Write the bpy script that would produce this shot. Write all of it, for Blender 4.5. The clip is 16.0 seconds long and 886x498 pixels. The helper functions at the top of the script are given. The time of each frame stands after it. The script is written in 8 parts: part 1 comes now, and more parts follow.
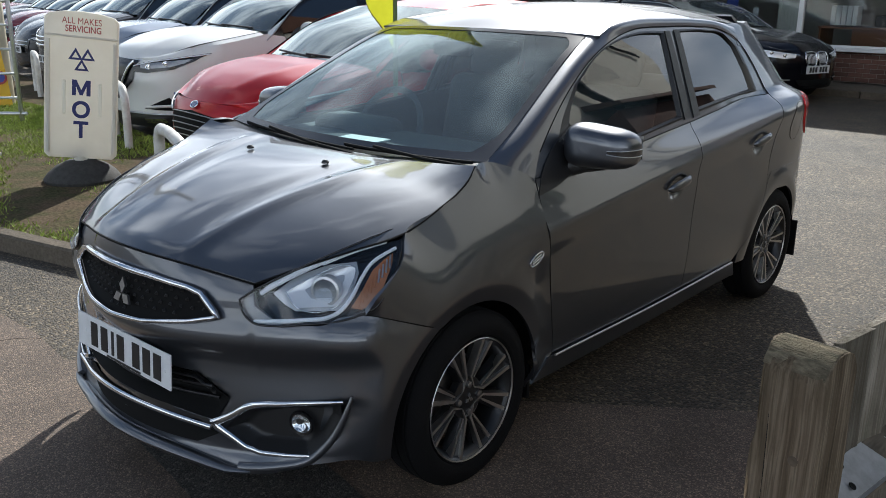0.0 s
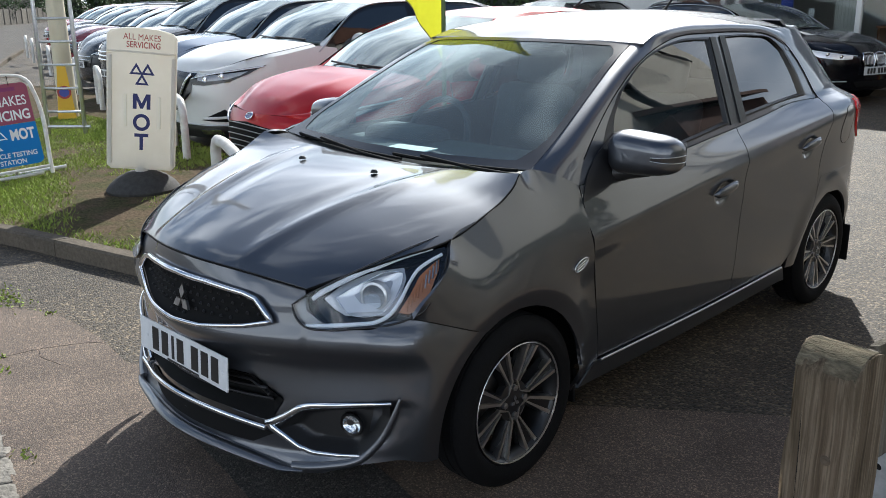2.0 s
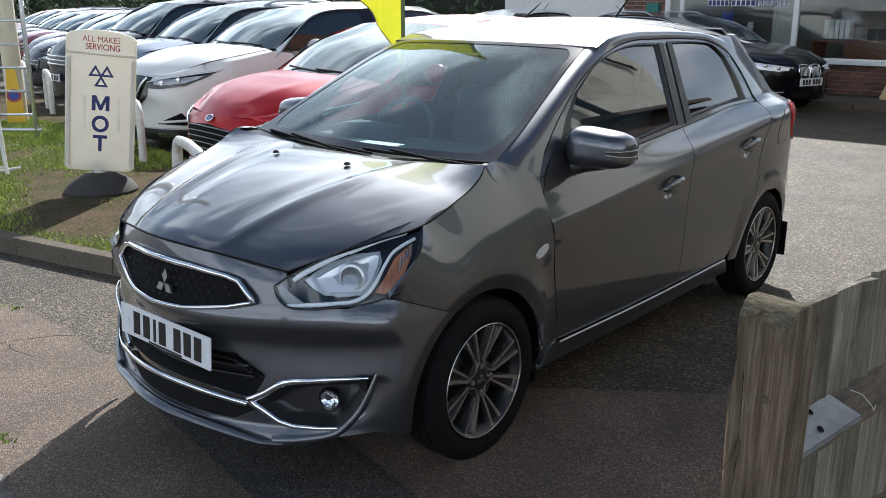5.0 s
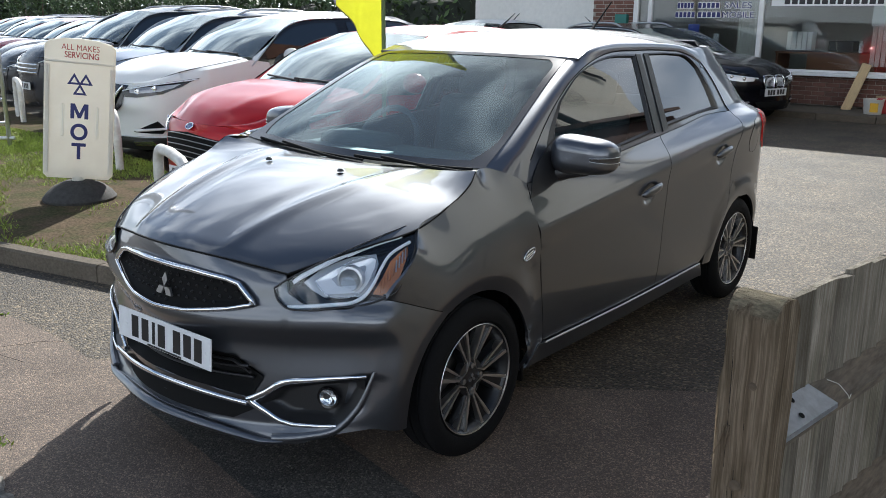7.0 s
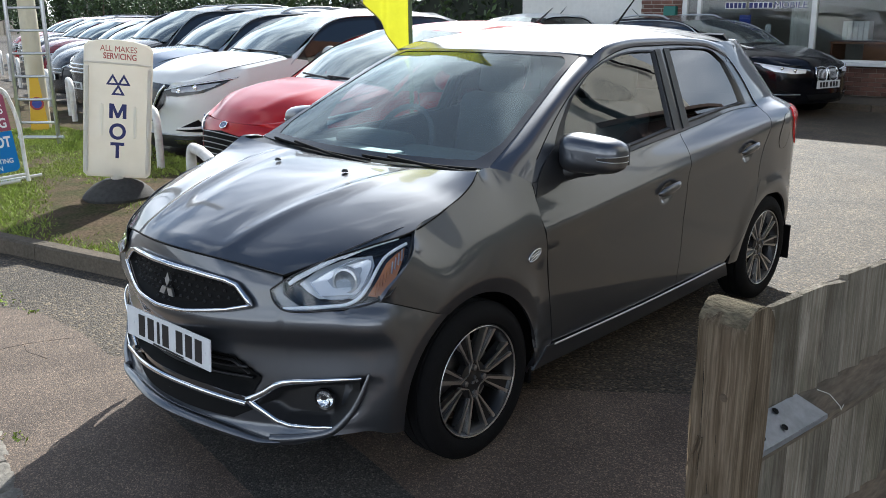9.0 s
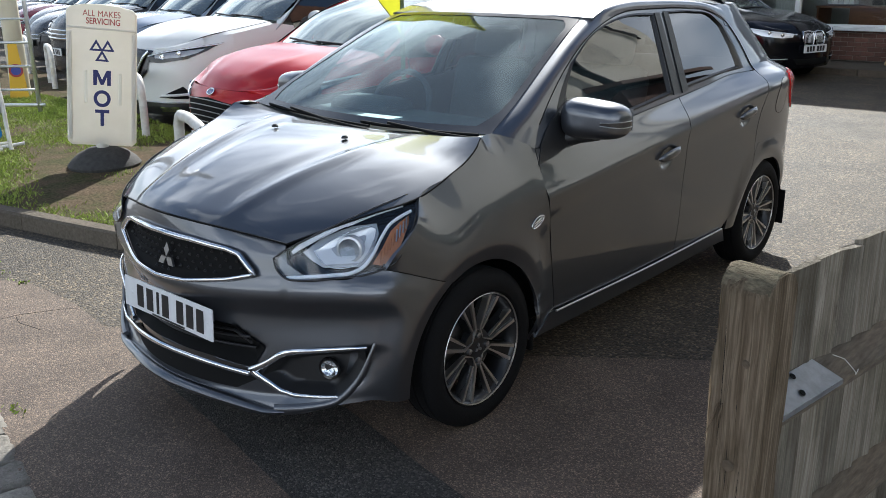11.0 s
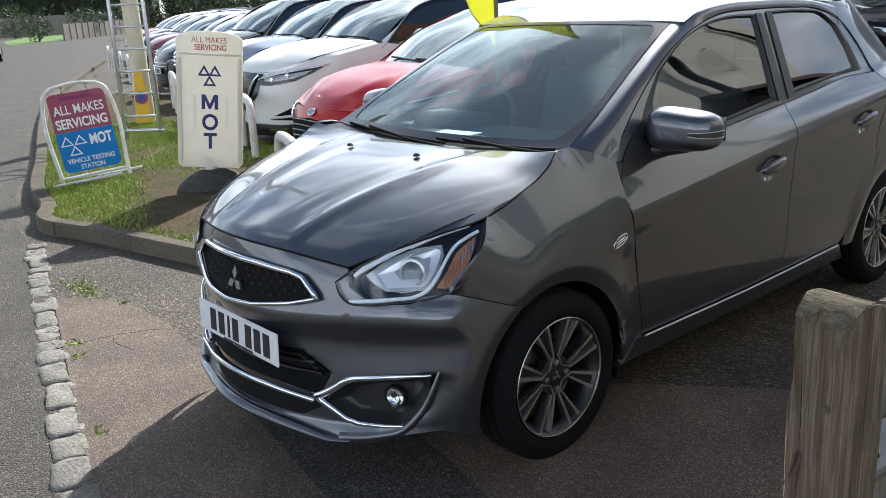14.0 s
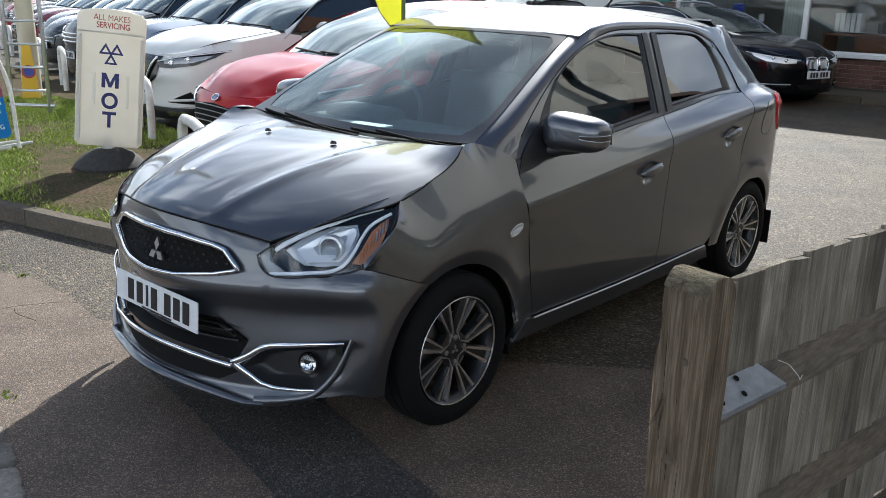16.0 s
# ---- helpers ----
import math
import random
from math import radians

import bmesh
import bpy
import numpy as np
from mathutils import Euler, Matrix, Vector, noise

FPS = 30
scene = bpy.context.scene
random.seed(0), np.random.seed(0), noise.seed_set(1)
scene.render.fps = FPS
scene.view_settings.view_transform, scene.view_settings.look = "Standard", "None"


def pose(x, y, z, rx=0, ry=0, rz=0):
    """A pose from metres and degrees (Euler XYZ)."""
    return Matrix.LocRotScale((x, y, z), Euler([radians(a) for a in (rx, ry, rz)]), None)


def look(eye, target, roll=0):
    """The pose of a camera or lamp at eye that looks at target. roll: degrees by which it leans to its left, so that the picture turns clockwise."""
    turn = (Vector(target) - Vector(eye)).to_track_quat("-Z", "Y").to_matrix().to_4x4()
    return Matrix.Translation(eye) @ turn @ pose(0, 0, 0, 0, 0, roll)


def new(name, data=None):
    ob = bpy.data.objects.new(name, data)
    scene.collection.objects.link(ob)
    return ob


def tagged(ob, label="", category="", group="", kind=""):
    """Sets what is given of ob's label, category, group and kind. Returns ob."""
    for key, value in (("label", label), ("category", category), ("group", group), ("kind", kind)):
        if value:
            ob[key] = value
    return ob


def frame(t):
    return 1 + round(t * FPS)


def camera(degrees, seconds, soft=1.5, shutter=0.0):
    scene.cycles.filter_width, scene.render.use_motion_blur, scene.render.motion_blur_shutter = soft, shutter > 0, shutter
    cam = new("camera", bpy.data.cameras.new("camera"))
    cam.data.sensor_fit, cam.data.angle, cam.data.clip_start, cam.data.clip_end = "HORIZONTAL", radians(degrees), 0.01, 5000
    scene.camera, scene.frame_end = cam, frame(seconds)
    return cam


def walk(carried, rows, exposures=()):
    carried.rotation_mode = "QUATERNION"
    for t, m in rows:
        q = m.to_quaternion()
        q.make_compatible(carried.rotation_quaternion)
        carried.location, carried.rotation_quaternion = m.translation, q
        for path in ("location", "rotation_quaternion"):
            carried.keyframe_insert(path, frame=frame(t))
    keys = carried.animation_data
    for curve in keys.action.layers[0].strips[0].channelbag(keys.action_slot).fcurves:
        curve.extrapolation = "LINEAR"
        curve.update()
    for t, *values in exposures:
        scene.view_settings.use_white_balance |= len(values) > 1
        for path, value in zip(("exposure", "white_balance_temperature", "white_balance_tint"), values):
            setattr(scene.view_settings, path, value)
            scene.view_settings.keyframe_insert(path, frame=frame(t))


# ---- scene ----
cam = camera(53.8, 16.0, 0.9)
PATH = [
    (0, (2.394, -1.934, 1.542), (1.122, -0.499, 0.973), 0.5),
    (0.5, (2.413, -1.941, 1.551), (1.097, -0.549, 0.975), -1.1),
    (1, (2.424, -1.955, 1.549), (1.06, -0.618, 0.953), -1.8),
    (1.5, (2.446, -1.969, 1.549), (1.06, -0.642, 0.985), -1.1),
    (2, (2.455, -1.97, 1.561), (1.093, -0.614, 1.007), -0.8),
    (2.5, (2.443, -1.973, 1.557), (1.109, -0.596, 0.988), -1.0),
    (3, (2.426, -1.997, 1.544), (1.139, -0.565, 1.002), 0.2),
    (3.5, (2.425, -2.027, 1.525), (1.158, -0.58, 0.975), 0.6),
    (3.7, (2.457, -2.026, 1.533), (1.174, -0.598, 0.971), -0.1),
    (5.8, (2.542, -2.267, 1.539), (1.277, -0.806, 1.027), -0.3),
    (6, (2.541, -2.281, 1.548), (1.297, -0.803, 1.031), -0.5),
    (6.5, (2.534, -2.301, 1.546), (1.314, -0.801, 1.036), -0.1),
    (7, (2.545, -2.299, 1.545), (1.317, -0.805, 1.032), 0.4),
    (7.5, (2.571, -2.253, 1.53), (1.311, -0.804, 0.968), -0.3),
    (8, (2.608, -2.175, 1.547), (1.324, -0.752, 0.975), -0.3),
    (8.5, (2.65, -2.12, 1.541), (1.355, -0.696, 1.001), 0.5),
    (9, (2.664, -2.152, 1.559), (1.345, -0.744, 1.035), -0.5),
    (9.5, (2.647, -2.173, 1.556), (1.31, -0.795, 0.998), -2.1),
    (9.7, (2.637, -2.17, 1.547), (1.308, -0.794, 0.963), -2.3),
    (11.8, (2.564, -2.194, 1.553), (1.302, -0.762, 0.957), -0.0),
    (12, (2.557, -2.198, 1.55), (1.271, -0.783, 0.961), -0.1),
    (12.5, (2.549, -2.059, 1.534), (1.201, -0.704, 0.946), -0.9),
    (13, (2.533, -1.918, 1.527), (1.16, -0.589, 0.938), -1.3),
    (13.5, (2.562, -1.897, 1.528), (1.113, -0.644, 0.953), -2.7),
    (14, (2.603, -1.956, 1.523), (1.126, -0.727, 0.969), -3.3),
    (14.5, (2.68, -2.136, 1.537), (1.193, -0.913, 0.992), -3.3),
    (15, (2.722, -2.214, 1.549), (1.255, -0.976, 0.987), -2.3),
    (15.5, (2.737, -2.177, 1.543), (1.367, -0.838, 0.97), -0.4),
    (16, (2.74, -2.2, 1.547), (1.445, -0.784, 0.983), 1.2),
]
walk(cam, [(t, look(eye, target, roll)) for t, eye, target, roll in PATH], [(0, 0.34, 6150, 7), (1.5, 0.56, 6150, 7), (3.5, 0.63, 6150, 7), (7, 0.71, 6150, 7), (14.5, 0.77, 6150, 7), (16, 0.71, 6150, 7)])


# ---- sky, sun, exposure ----
SUN_DIR = Vector((-0.72, 1.18, 1.0)).normalized()
world = bpy.data.worlds.new("sky")
scene.world = world
world.use_nodes = True
wn, wl = world.node_tree.nodes, world.node_tree.links
wn.clear()
w_out = wn.new("ShaderNodeOutputWorld")
w_bg = wn.new("ShaderNodeBackground")
w_bg.inputs["Strength"].default_value = 0.078
w_sky = wn.new("ShaderNodeTexSky")
w_sky.sky_type, w_sky.sun_disc = "NISHITA", False
w_sky.sun_elevation = math.asin(SUN_DIR.z)
w_sky.sun_rotation = math.atan2(SUN_DIR.x, SUN_DIR.y)
w_co = wn.new("ShaderNodeTexCoord")
w_map = wn.new("ShaderNodeMapping")
w_map.inputs["Scale"].default_value = (1.0, 1.0, 2.4)
w_noise = wn.new("ShaderNodeTexNoise")
w_noise.inputs["Scale"].default_value = 3.1
w_noise.inputs["Detail"].default_value = 3.0
w_noise.inputs["Roughness"].default_value = 0.5
w_ramp = wn.new("ShaderNodeValToRGB")
w_ramp.color_ramp.elements[0].position, w_ramp.color_ramp.elements[1].position = 0.38, 0.68
w_cloud = wn.new("ShaderNodeMix")
w_cloud.data_type = "RGBA"
w_dot = wn.new("ShaderNodeVectorMath")
w_dot.operation = "DOT_PRODUCT"
w_dot.inputs[1].default_value = SUN_DIR
w_near = wn.new("ShaderNodeMapRange")  # clouds shine more towards the sun
w_near.inputs["From Min"].default_value, w_near.inputs["From Max"].default_value = 0.5, 1.0
w_near.inputs["To Min"].default_value, w_near.inputs["To Max"].default_value = 12.0, 29.0
w_tone = wn.new("ShaderNodeVectorMath")
w_tone.operation = "SCALE"
w_tone.inputs[0].default_value = (1.0, 1.03, 1.10)
wl.new(w_co.outputs["Generated"], w_dot.inputs[0])
wl.new(w_dot.outputs["Value"], w_near.inputs["Value"])
w_away = wn.new("ShaderNodeMapRange")  # and where the sun lights them from the front
w_away.inputs["From Min"].default_value, w_away.inputs["From Max"].default_value = 0.0, -0.5
w_away.inputs["To Min"].default_value, w_away.inputs["To Max"].default_value = 0.0, 11.0
w_sum = wn.new("ShaderNodeMath")
wl.new(w_dot.outputs["Value"], w_away.inputs["Value"])
wl.new(w_near.outputs[0], w_sum.inputs[0])
wl.new(w_away.outputs[0], w_sum.inputs[1])
wl.new(w_sum.outputs[0], w_tone.inputs["Scale"])
wl.new(w_tone.outputs[0], w_cloud.inputs[7])
wl.new(w_co.outputs["Generated"], w_map.inputs["Vector"])
wl.new(w_map.outputs[0], w_noise.inputs["Vector"])
w_sep = wn.new("ShaderNodeSeparateXYZ")
w_low = wn.new("ShaderNodeMapRange")
w_low.inputs["From Min"].default_value, w_low.inputs["From Max"].default_value = 0.0, 0.85
w_low.inputs["To Min"].default_value, w_low.inputs["To Max"].default_value = 0.10, -0.17
w_add = wn.new("ShaderNodeMath")
wl.new(w_co.outputs["Generated"], w_sep.inputs[0])
wl.new(w_sep.outputs["Z"], w_low.inputs["Value"])
wl.new(w_noise.outputs["Fac"], w_add.inputs[0])
wl.new(w_low.outputs[0], w_add.inputs[1])
wl.new(w_add.outputs[0], w_ramp.inputs["Fac"])
wl.new(w_ramp.outputs["Color"], w_cloud.inputs[0])
wl.new(w_sky.outputs[0], w_cloud.inputs[6])
wl.new(w_cloud.outputs[2], w_bg.inputs["Color"])
wl.new(w_bg.outputs[0], w_out.inputs["Surface"])

sun = new("sun", bpy.data.lights.new("sun", "SUN"))
sun.data.energy, sun.data.angle, sun.data.color = 5.0, radians(0.6), (1.0, 0.955, 0.89)
sun.matrix_world = look(SUN_DIR * 50, (0, 0, 0))


# ---- materials ----
def mat(name, color, rough=0.5, metal=0.0, grain=None, spots=None, bump=0.0, bump_scale=80.0, coat=0.0, spec=0.5, trans=0.0, emit=0.0, vary=0.0, stretch=(1, 1, 1), ior=1.5, island=False):
    """A procedural material. grain: (scale, amount) of fine value noise; spots: (scale, amount, colour) of broad stains."""
    m = bpy.data.materials.new(name)
    m.use_nodes = True
    nt = m.node_tree
    n, l = nt.nodes, nt.links
    b = n["Principled BSDF"]
    b.inputs["Roughness"].default_value = rough
    b.inputs["Metallic"].default_value = metal
    b.inputs["Coat Weight"].default_value = coat
    b.inputs["Coat Roughness"].default_value = 0.04
    b.inputs["Specular IOR Level"].default_value = spec
    b.inputs["Transmission Weight"].default_value = trans
    b.inputs["IOR"].default_value = ior
    if emit:
        b.inputs["Emission Color"].default_value = (*color, 1)
        b.inputs["Emission Strength"].default_value = emit
    co = n.new("ShaderNodeTexCoord")
    mp = n.new("ShaderNodeMapping")
    mp.inputs["Scale"].default_value = stretch
    l.new(co.outputs["Object"], mp.inputs["Vector"])
    rgb = n.new("ShaderNodeRGB")
    rgb.outputs[0].default_value = (*color, 1)
    last = rgb.outputs[0]
    if spots:
        t = n.new("ShaderNodeTexNoise")
        t.inputs["Scale"].default_value = spots[0]
        t.inputs["Detail"].default_value = 5.0
        r = n.new("ShaderNodeValToRGB")
        r.color_ramp.elements[0].position, r.color_ramp.elements[1].position = 0.42, 0.66
        k = n.new("ShaderNodeMath")
        k.operation = "MULTIPLY"
        k.inputs[1].default_value = spots[1]
        x = n.new("ShaderNodeMix")
        x.data_type = "RGBA"
        x.inputs[7].default_value = (*spots[2], 1)
        l.new(mp.outputs[0], t.inputs["Vector"])
        l.new(t.outputs["Fac"], r.inputs["Fac"])
        l.new(r.outputs["Color"], k.inputs[0])
        l.new(k.outputs[0], x.inputs[0])
        l.new(last, x.inputs[6])
        last = x.outputs[2]
    if grain:
        t = n.new("ShaderNodeTexNoise")
        t.inputs["Scale"].default_value = grain[0]
        t.inputs["Detail"].default_value = 6.0
        t.inputs["Roughness"].default_value = 0.65
        r = n.new("ShaderNodeMapRange")
        r.inputs["From Min"].default_value, r.inputs["From Max"].default_value = 0.28, 0.72
        r.inputs["To Min"].default_value, r.inputs["To Max"].default_value = 1 - grain[1], 1 + grain[1]
        h = n.new("ShaderNodeHueSaturation")
        l.new(mp.outputs[0], t.inputs["Vector"])
        l.new(t.outputs["Fac"], r.inputs["Value"])
        l.new(r.outputs[0], h.inputs["Value"])
        l.new(last, h.inputs["Color"])
        last = h.outputs[0]
    if vary:
        o = n.new("ShaderNodeNewGeometry") if island else n.new("ShaderNodeObjectInfo")
        r = n.new("ShaderNodeMapRange")
        r.inputs["To Min"].default_value, r.inputs["To Max"].default_value = 1 - vary, 1 + vary
        h = n.new("ShaderNodeHueSaturation")
        l.new(o.outputs["Random Per Island" if island else "Random"], r.inputs["Value"])
        l.new(r.outputs[0], h.inputs["Value"])
        l.new(last, h.inputs["Color"])
        last = h.outputs[0]
    l.new(last, b.inputs["Base Color"])
    if bump:
        t = n.new("ShaderNodeTexNoise")
        t.inputs["Scale"].default_value = bump_scale
        t.inputs["Detail"].default_value = 4.0
        u = n.new("ShaderNodeBump")
        u.inputs["Strength"].default_value = bump
        u.inputs["Distance"].default_value = 0.01
        l.new(mp.outputs[0], t.inputs["Vector"])
        l.new(t.outputs["Fac"], u.inputs["Height"])
        l.new(u.outputs[0], b.inputs["Normal"])
    return m


def paint(name, color, metal=0.55, rough=0.32, coat_ior=1.5):
    m = mat(name, color, rough, metal, grain=(900, 0.10), coat=1.0)
    m.node_tree.nodes["Principled BSDF"].inputs["Coat IOR"].default_value = coat_ior
    return m


def glass(name, tint, rough=0.0, ior=1.62, dust_haze=0.0, sheen=(1, 1, 1)):
    """Thin pane: what lies behind shows through the tint, with a clear reflection on it."""
    m = bpy.data.materials.new(name)
    m.use_nodes = True
    n, l = m.node_tree.nodes, m.node_tree.links
    n.clear()
    o = n.new("ShaderNodeOutputMaterial")
    t = n.new("ShaderNodeBsdfTransparent")
    t.inputs["Color"].default_value = (*tint, 1)
    g = n.new("ShaderNodeBsdfGlossy")
    g.inputs["Roughness"].default_value = rough
    g.inputs["Color"].default_value = (*sheen, 1)
    f = n.new("ShaderNodeLayerWeight")
    f.inputs["Blend"].default_value = 0.5
    p = n.new("ShaderNodeMath")
    p.operation = "POWER"
    p.inputs[1].default_value = 4.5
    r = n.new("ShaderNodeMapRange")
    r.inputs["To Min"].default_value = ((ior - 1) / (ior + 1)) ** 2
    x = n.new("ShaderNodeMixShader")
    l.new(f.outputs["Facing"], p.inputs[0])
    l.new(p.outputs[0], r.inputs["Value"])
    l.new(r.outputs[0], x.inputs[0])
    # pale diffuse share: dust, plus sun haze and sky sheen put into the colour
    d = n.new("ShaderNodeBsdfDiffuse")
    d.inputs["Color"].default_value = (0.72, 0.78, 0.76, 1)
    y = n.new("ShaderNodeMixShader")
    y.inputs[0].default_value = dust_haze
    l.new(t.outputs[0], y.inputs[1])
    l.new(d.outputs[0], y.inputs[2])
    l.new(y.outputs[0], x.inputs[1])
    l.new(g.outputs[0], x.inputs[2])
    l.new(x.outputs[0], o.inputs["Surface"])
    return m


M = {
    "grey_paint": paint("grey_paint", (0.090, 0.096, 0.110), 0.92, 0.40, 1.62),
    "black_plastic": mat("black_plastic", (0.012, 0.012, 0.013), 0.42, bump=0.08, bump_scale=400),
    "matt_black": mat("matt_black", (0.006, 0.006, 0.006), 0.85, spec=0.2),
    "gloss_black": mat("gloss_black", (0.006, 0.006, 0.007), 0.16, coat=0.2),
    "rubber": mat("rubber", (0.006, 0.006, 0.0065), 0.8, spec=0.15, grain=(120, 0.25), bump=0.15, bump_scale=200),
    "chrome": mat("chrome", (0.82, 0.83, 0.85), 0.08, 1.0),
    "satin_chrome": mat("satin_chrome", (0.55, 0.56, 0.58), 0.28, 1.0),
    "alloy": mat("alloy", (0.62, 0.60, 0.58), 0.34, 1.0, grain=(300, 0.06)),
    "alloy_dark": mat("alloy_dark", (0.010, 0.010, 0.011), 0.4, 0.2, coat=0.25),
    "steel": mat("steel", (0.35, 0.35, 0.36), 0.4, 1.0, grain=(60, 0.2)),
    "screen": glass("screen_glass", (0.62, 0.85, 0.88), ior=1.75, dust_haze=0.045, sheen=(0.88, 1.0, 1.0)),
    "tint": glass("tinted_glass", (0.55, 0.62, 0.62), ior=2.05),
    "row_screen": glass("row_screen", (0.42, 0.50, 0.47), ior=2.2, dust_haze=0.08, sheen=(0.93, 1.0, 0.97)),
    "dark_glass": glass("dark_glass", (0.06, 0.065, 0.07), ior=2.1),
    "lens": glass("lens_glass", (0.93, 0.95, 0.96)),
    "pane": glass("shop_glass", (0.80, 0.83, 0.83), ior=1.5),
    "amber": mat("amber", (0.42, 0.16, 0.06), 0.25, coat=0.4),
    "red_lens": mat("red_lens", (0.78, 0.02, 0.025), 0.2, coat=1.0),
    "plate_white": mat("plate_white", (0.72, 0.73, 0.74), 0.35, grain=(30, 0.05)),
    "ink": mat("ink", (0.01, 0.01, 0.012), 0.4),
    "lamp_silver": mat("lamp_silver", (0.86, 0.87, 0.90), 0.25, 0.35),
    "light_guide": mat("light_guide", (0.80, 0.83, 0.88), 0.35, coat=0.4),
    "cabin": mat("cabin", (0.032, 0.036, 0.042), 0.85, grain=(60, 0.2)),
    "seat_cloth": mat("seat_cloth", (0.045, 0.050, 0.056), 0.9, grain=(200, 0.3)),
    "paper": mat("paper", (0.7, 0.7, 0.68), 0.7),
}


# ---- building helpers ----
def mesh(name, verts, faces, material, parent=None, label="", smooth=True, angle=None):
    me = bpy.data.meshes.new(name)
    me.from_pydata([tuple(map(float, v)) for v in verts], [], [tuple(map(int, f)) for f in faces])
    me.validate()
    b = bmesh.new()
    b.from_mesh(me)
    bmesh.ops.recalc_face_normals(b, faces=b.faces)
    if angle is not None:
        for e in b.edges:
            e.smooth = len(e.link_faces) < 2 or e.calc_face_angle(0) < radians(angle)
    b.to_mesh(me)
    b.free()
    if smooth:
        me.polygons.foreach_set("use_smooth", [True] * len(me.polygons))
    me.materials.append(material)
    ob = new(name, me)
    if parent:
        ob.parent = parent
    if label:
        ob["label"] = label
    return ob


def part(name, bm, material, parent, label="", smooth=False):
    me = bpy.data.meshes.new(name)
    bmesh.ops.recalc_face_normals(bm, faces=bm.faces)
    bm.to_mesh(me)
    bm.free()
    if smooth:
        me.polygons.foreach_set("use_smooth", [True] * len(me.polygons))
    me.materials.append(material)
    ob = new(name, me)
    if parent:
        ob.parent = parent
    if label:
        ob["label"] = label
    return ob


def thing(name, label, category, m=None, group="", kind=""):
    ob = new(name)
    ob.empty_display_size = 0.1
    if m is not None:
        ob.matrix_world = m
    return tagged(ob, label, category, group, kind)


def box(cx, cy, cz, sx, sy, sz, bevel=0.0, m=None, bm=None, seg=2):
    bm = bm or bmesh.new()
    g = bmesh.ops.create_cube(bm, size=1.0, matrix=(m or Matrix()) @ Matrix.Translation((cx, cy, cz)) @ Matrix.Diagonal((sx, sy, sz, 1)))
    if bevel:
        es = {e for v in g["verts"] for e in v.link_edges}
        bmesh.ops.bevel(bm, geom=list(es), offset=bevel, segments=seg, affect="EDGES", profile=0.5)
    return bm


def spline(pts, n):
    """n points along a Catmull-Rom curve through pts, evenly by chord length."""
    p = np.array(pts, float)
    if len(p) == 2:
        return p[0] + (p[1] - p[0]) * np.linspace(0, 1, n)[:, None]
    d = np.r_[0, np.cumsum(np.linalg.norm(np.diff(p, axis=0), axis=1))]
    tang = np.gradient(p, d, axis=0)
    q = np.linspace(0, d[-1], n)
    i = np.clip(np.searchsorted(d, q, side="right") - 1, 0, len(p) - 2)
    h = (d[i + 1] - d[i])[:, None]
    t = ((q - d[i])[:, None]) / h
    return (2 * t**3 - 3 * t**2 + 1) * p[i] + (t**3 - 2 * t**2 + t) * h * tang[i] + (-2 * t**3 + 3 * t**2) * p[i + 1] + (t**3 - t**2) * h * tang[i + 1]


def curve1(xs, ys):
    """A smooth function through knots (cubic Hermite with mild slopes)."""
    xs, ys = np.array(xs, float), np.array(ys, float)
    dl = np.diff(ys) / np.diff(xs)
    m = np.r_[dl[0], np.where(dl[:-1] * dl[1:] > 0, 2 * dl[:-1] * dl[1:] / np.where(dl[:-1] + dl[1:] == 0, 1, dl[:-1] + dl[1:]), 0), dl[-1]]

    def f(x):
        x = np.clip(np.asarray(x, float), xs[0], xs[-1])
        i = np.clip(np.searchsorted(xs, x, side="right") - 1, 0, len(xs) - 2)
        h = xs[i + 1] - xs[i]
        t = (x - xs[i]) / h
        return (2 * t**3 - 3 * t**2 + 1) * ys[i] + (t**3 - 2 * t**2 + t) * h * m[i] + (-2 * t**3 + 3 * t**2) * ys[i + 1] + (t**3 - t**2) * h * m[i + 1]

    return f


def sheet(name, pts, material, parent, label="", skirt=0.012, closed=False):
    """A curved panel from an array of points (rows, columns, 3), its rim turned in by skirt."""
    pts = np.asarray(pts, float)
    nu, nv = pts.shape[:2]
    verts = pts.reshape(-1, 3)
    faces = [(i * nv + j, i * nv + (j + 1) % nv, (i + 1) * nv + (j + 1) % nv, (i + 1) * nv + j) for i in range(nu - 1) for j in range(nv if closed else nv - 1)]
    if skirt and not closed:
        du, dv = np.gradient(pts, axis=0), np.gradient(pts, axis=1)
        nrm = np.cross(du, dv)
        nrm /= np.linalg.norm(nrm, axis=2, keepdims=True) + 1e-12
        mid = nrm[nu // 2, nv // 2]
        side = np.sign(mid @ (pts[nu // 2, nv // 2] - CENTRE[0])) or 1
        rim = [(i, 0) for i in range(nu)] + [(nu - 1, j) for j in range(1, nv)] + [(i, nv - 1) for i in range(nu - 2, -1, -1)] + [(0, j) for j in range(nv - 2, 0, -1)]
        base = len(verts)
        verts = np.vstack([verts, [pts[i, j] - nrm[i, j] * side * skirt for i, j in rim]])
        k = len(rim)
        faces += [(rim[a][0] * nv + rim[a][1], rim[(a + 1) % k][0] * nv + rim[(a + 1) % k][1], base + (a + 1) % k, base + a) for a in range(k)]
    return mesh(name, verts, faces, material, parent, label, True, 40)


CENTRE = [np.array((0.0, 1.1, 0.6))]


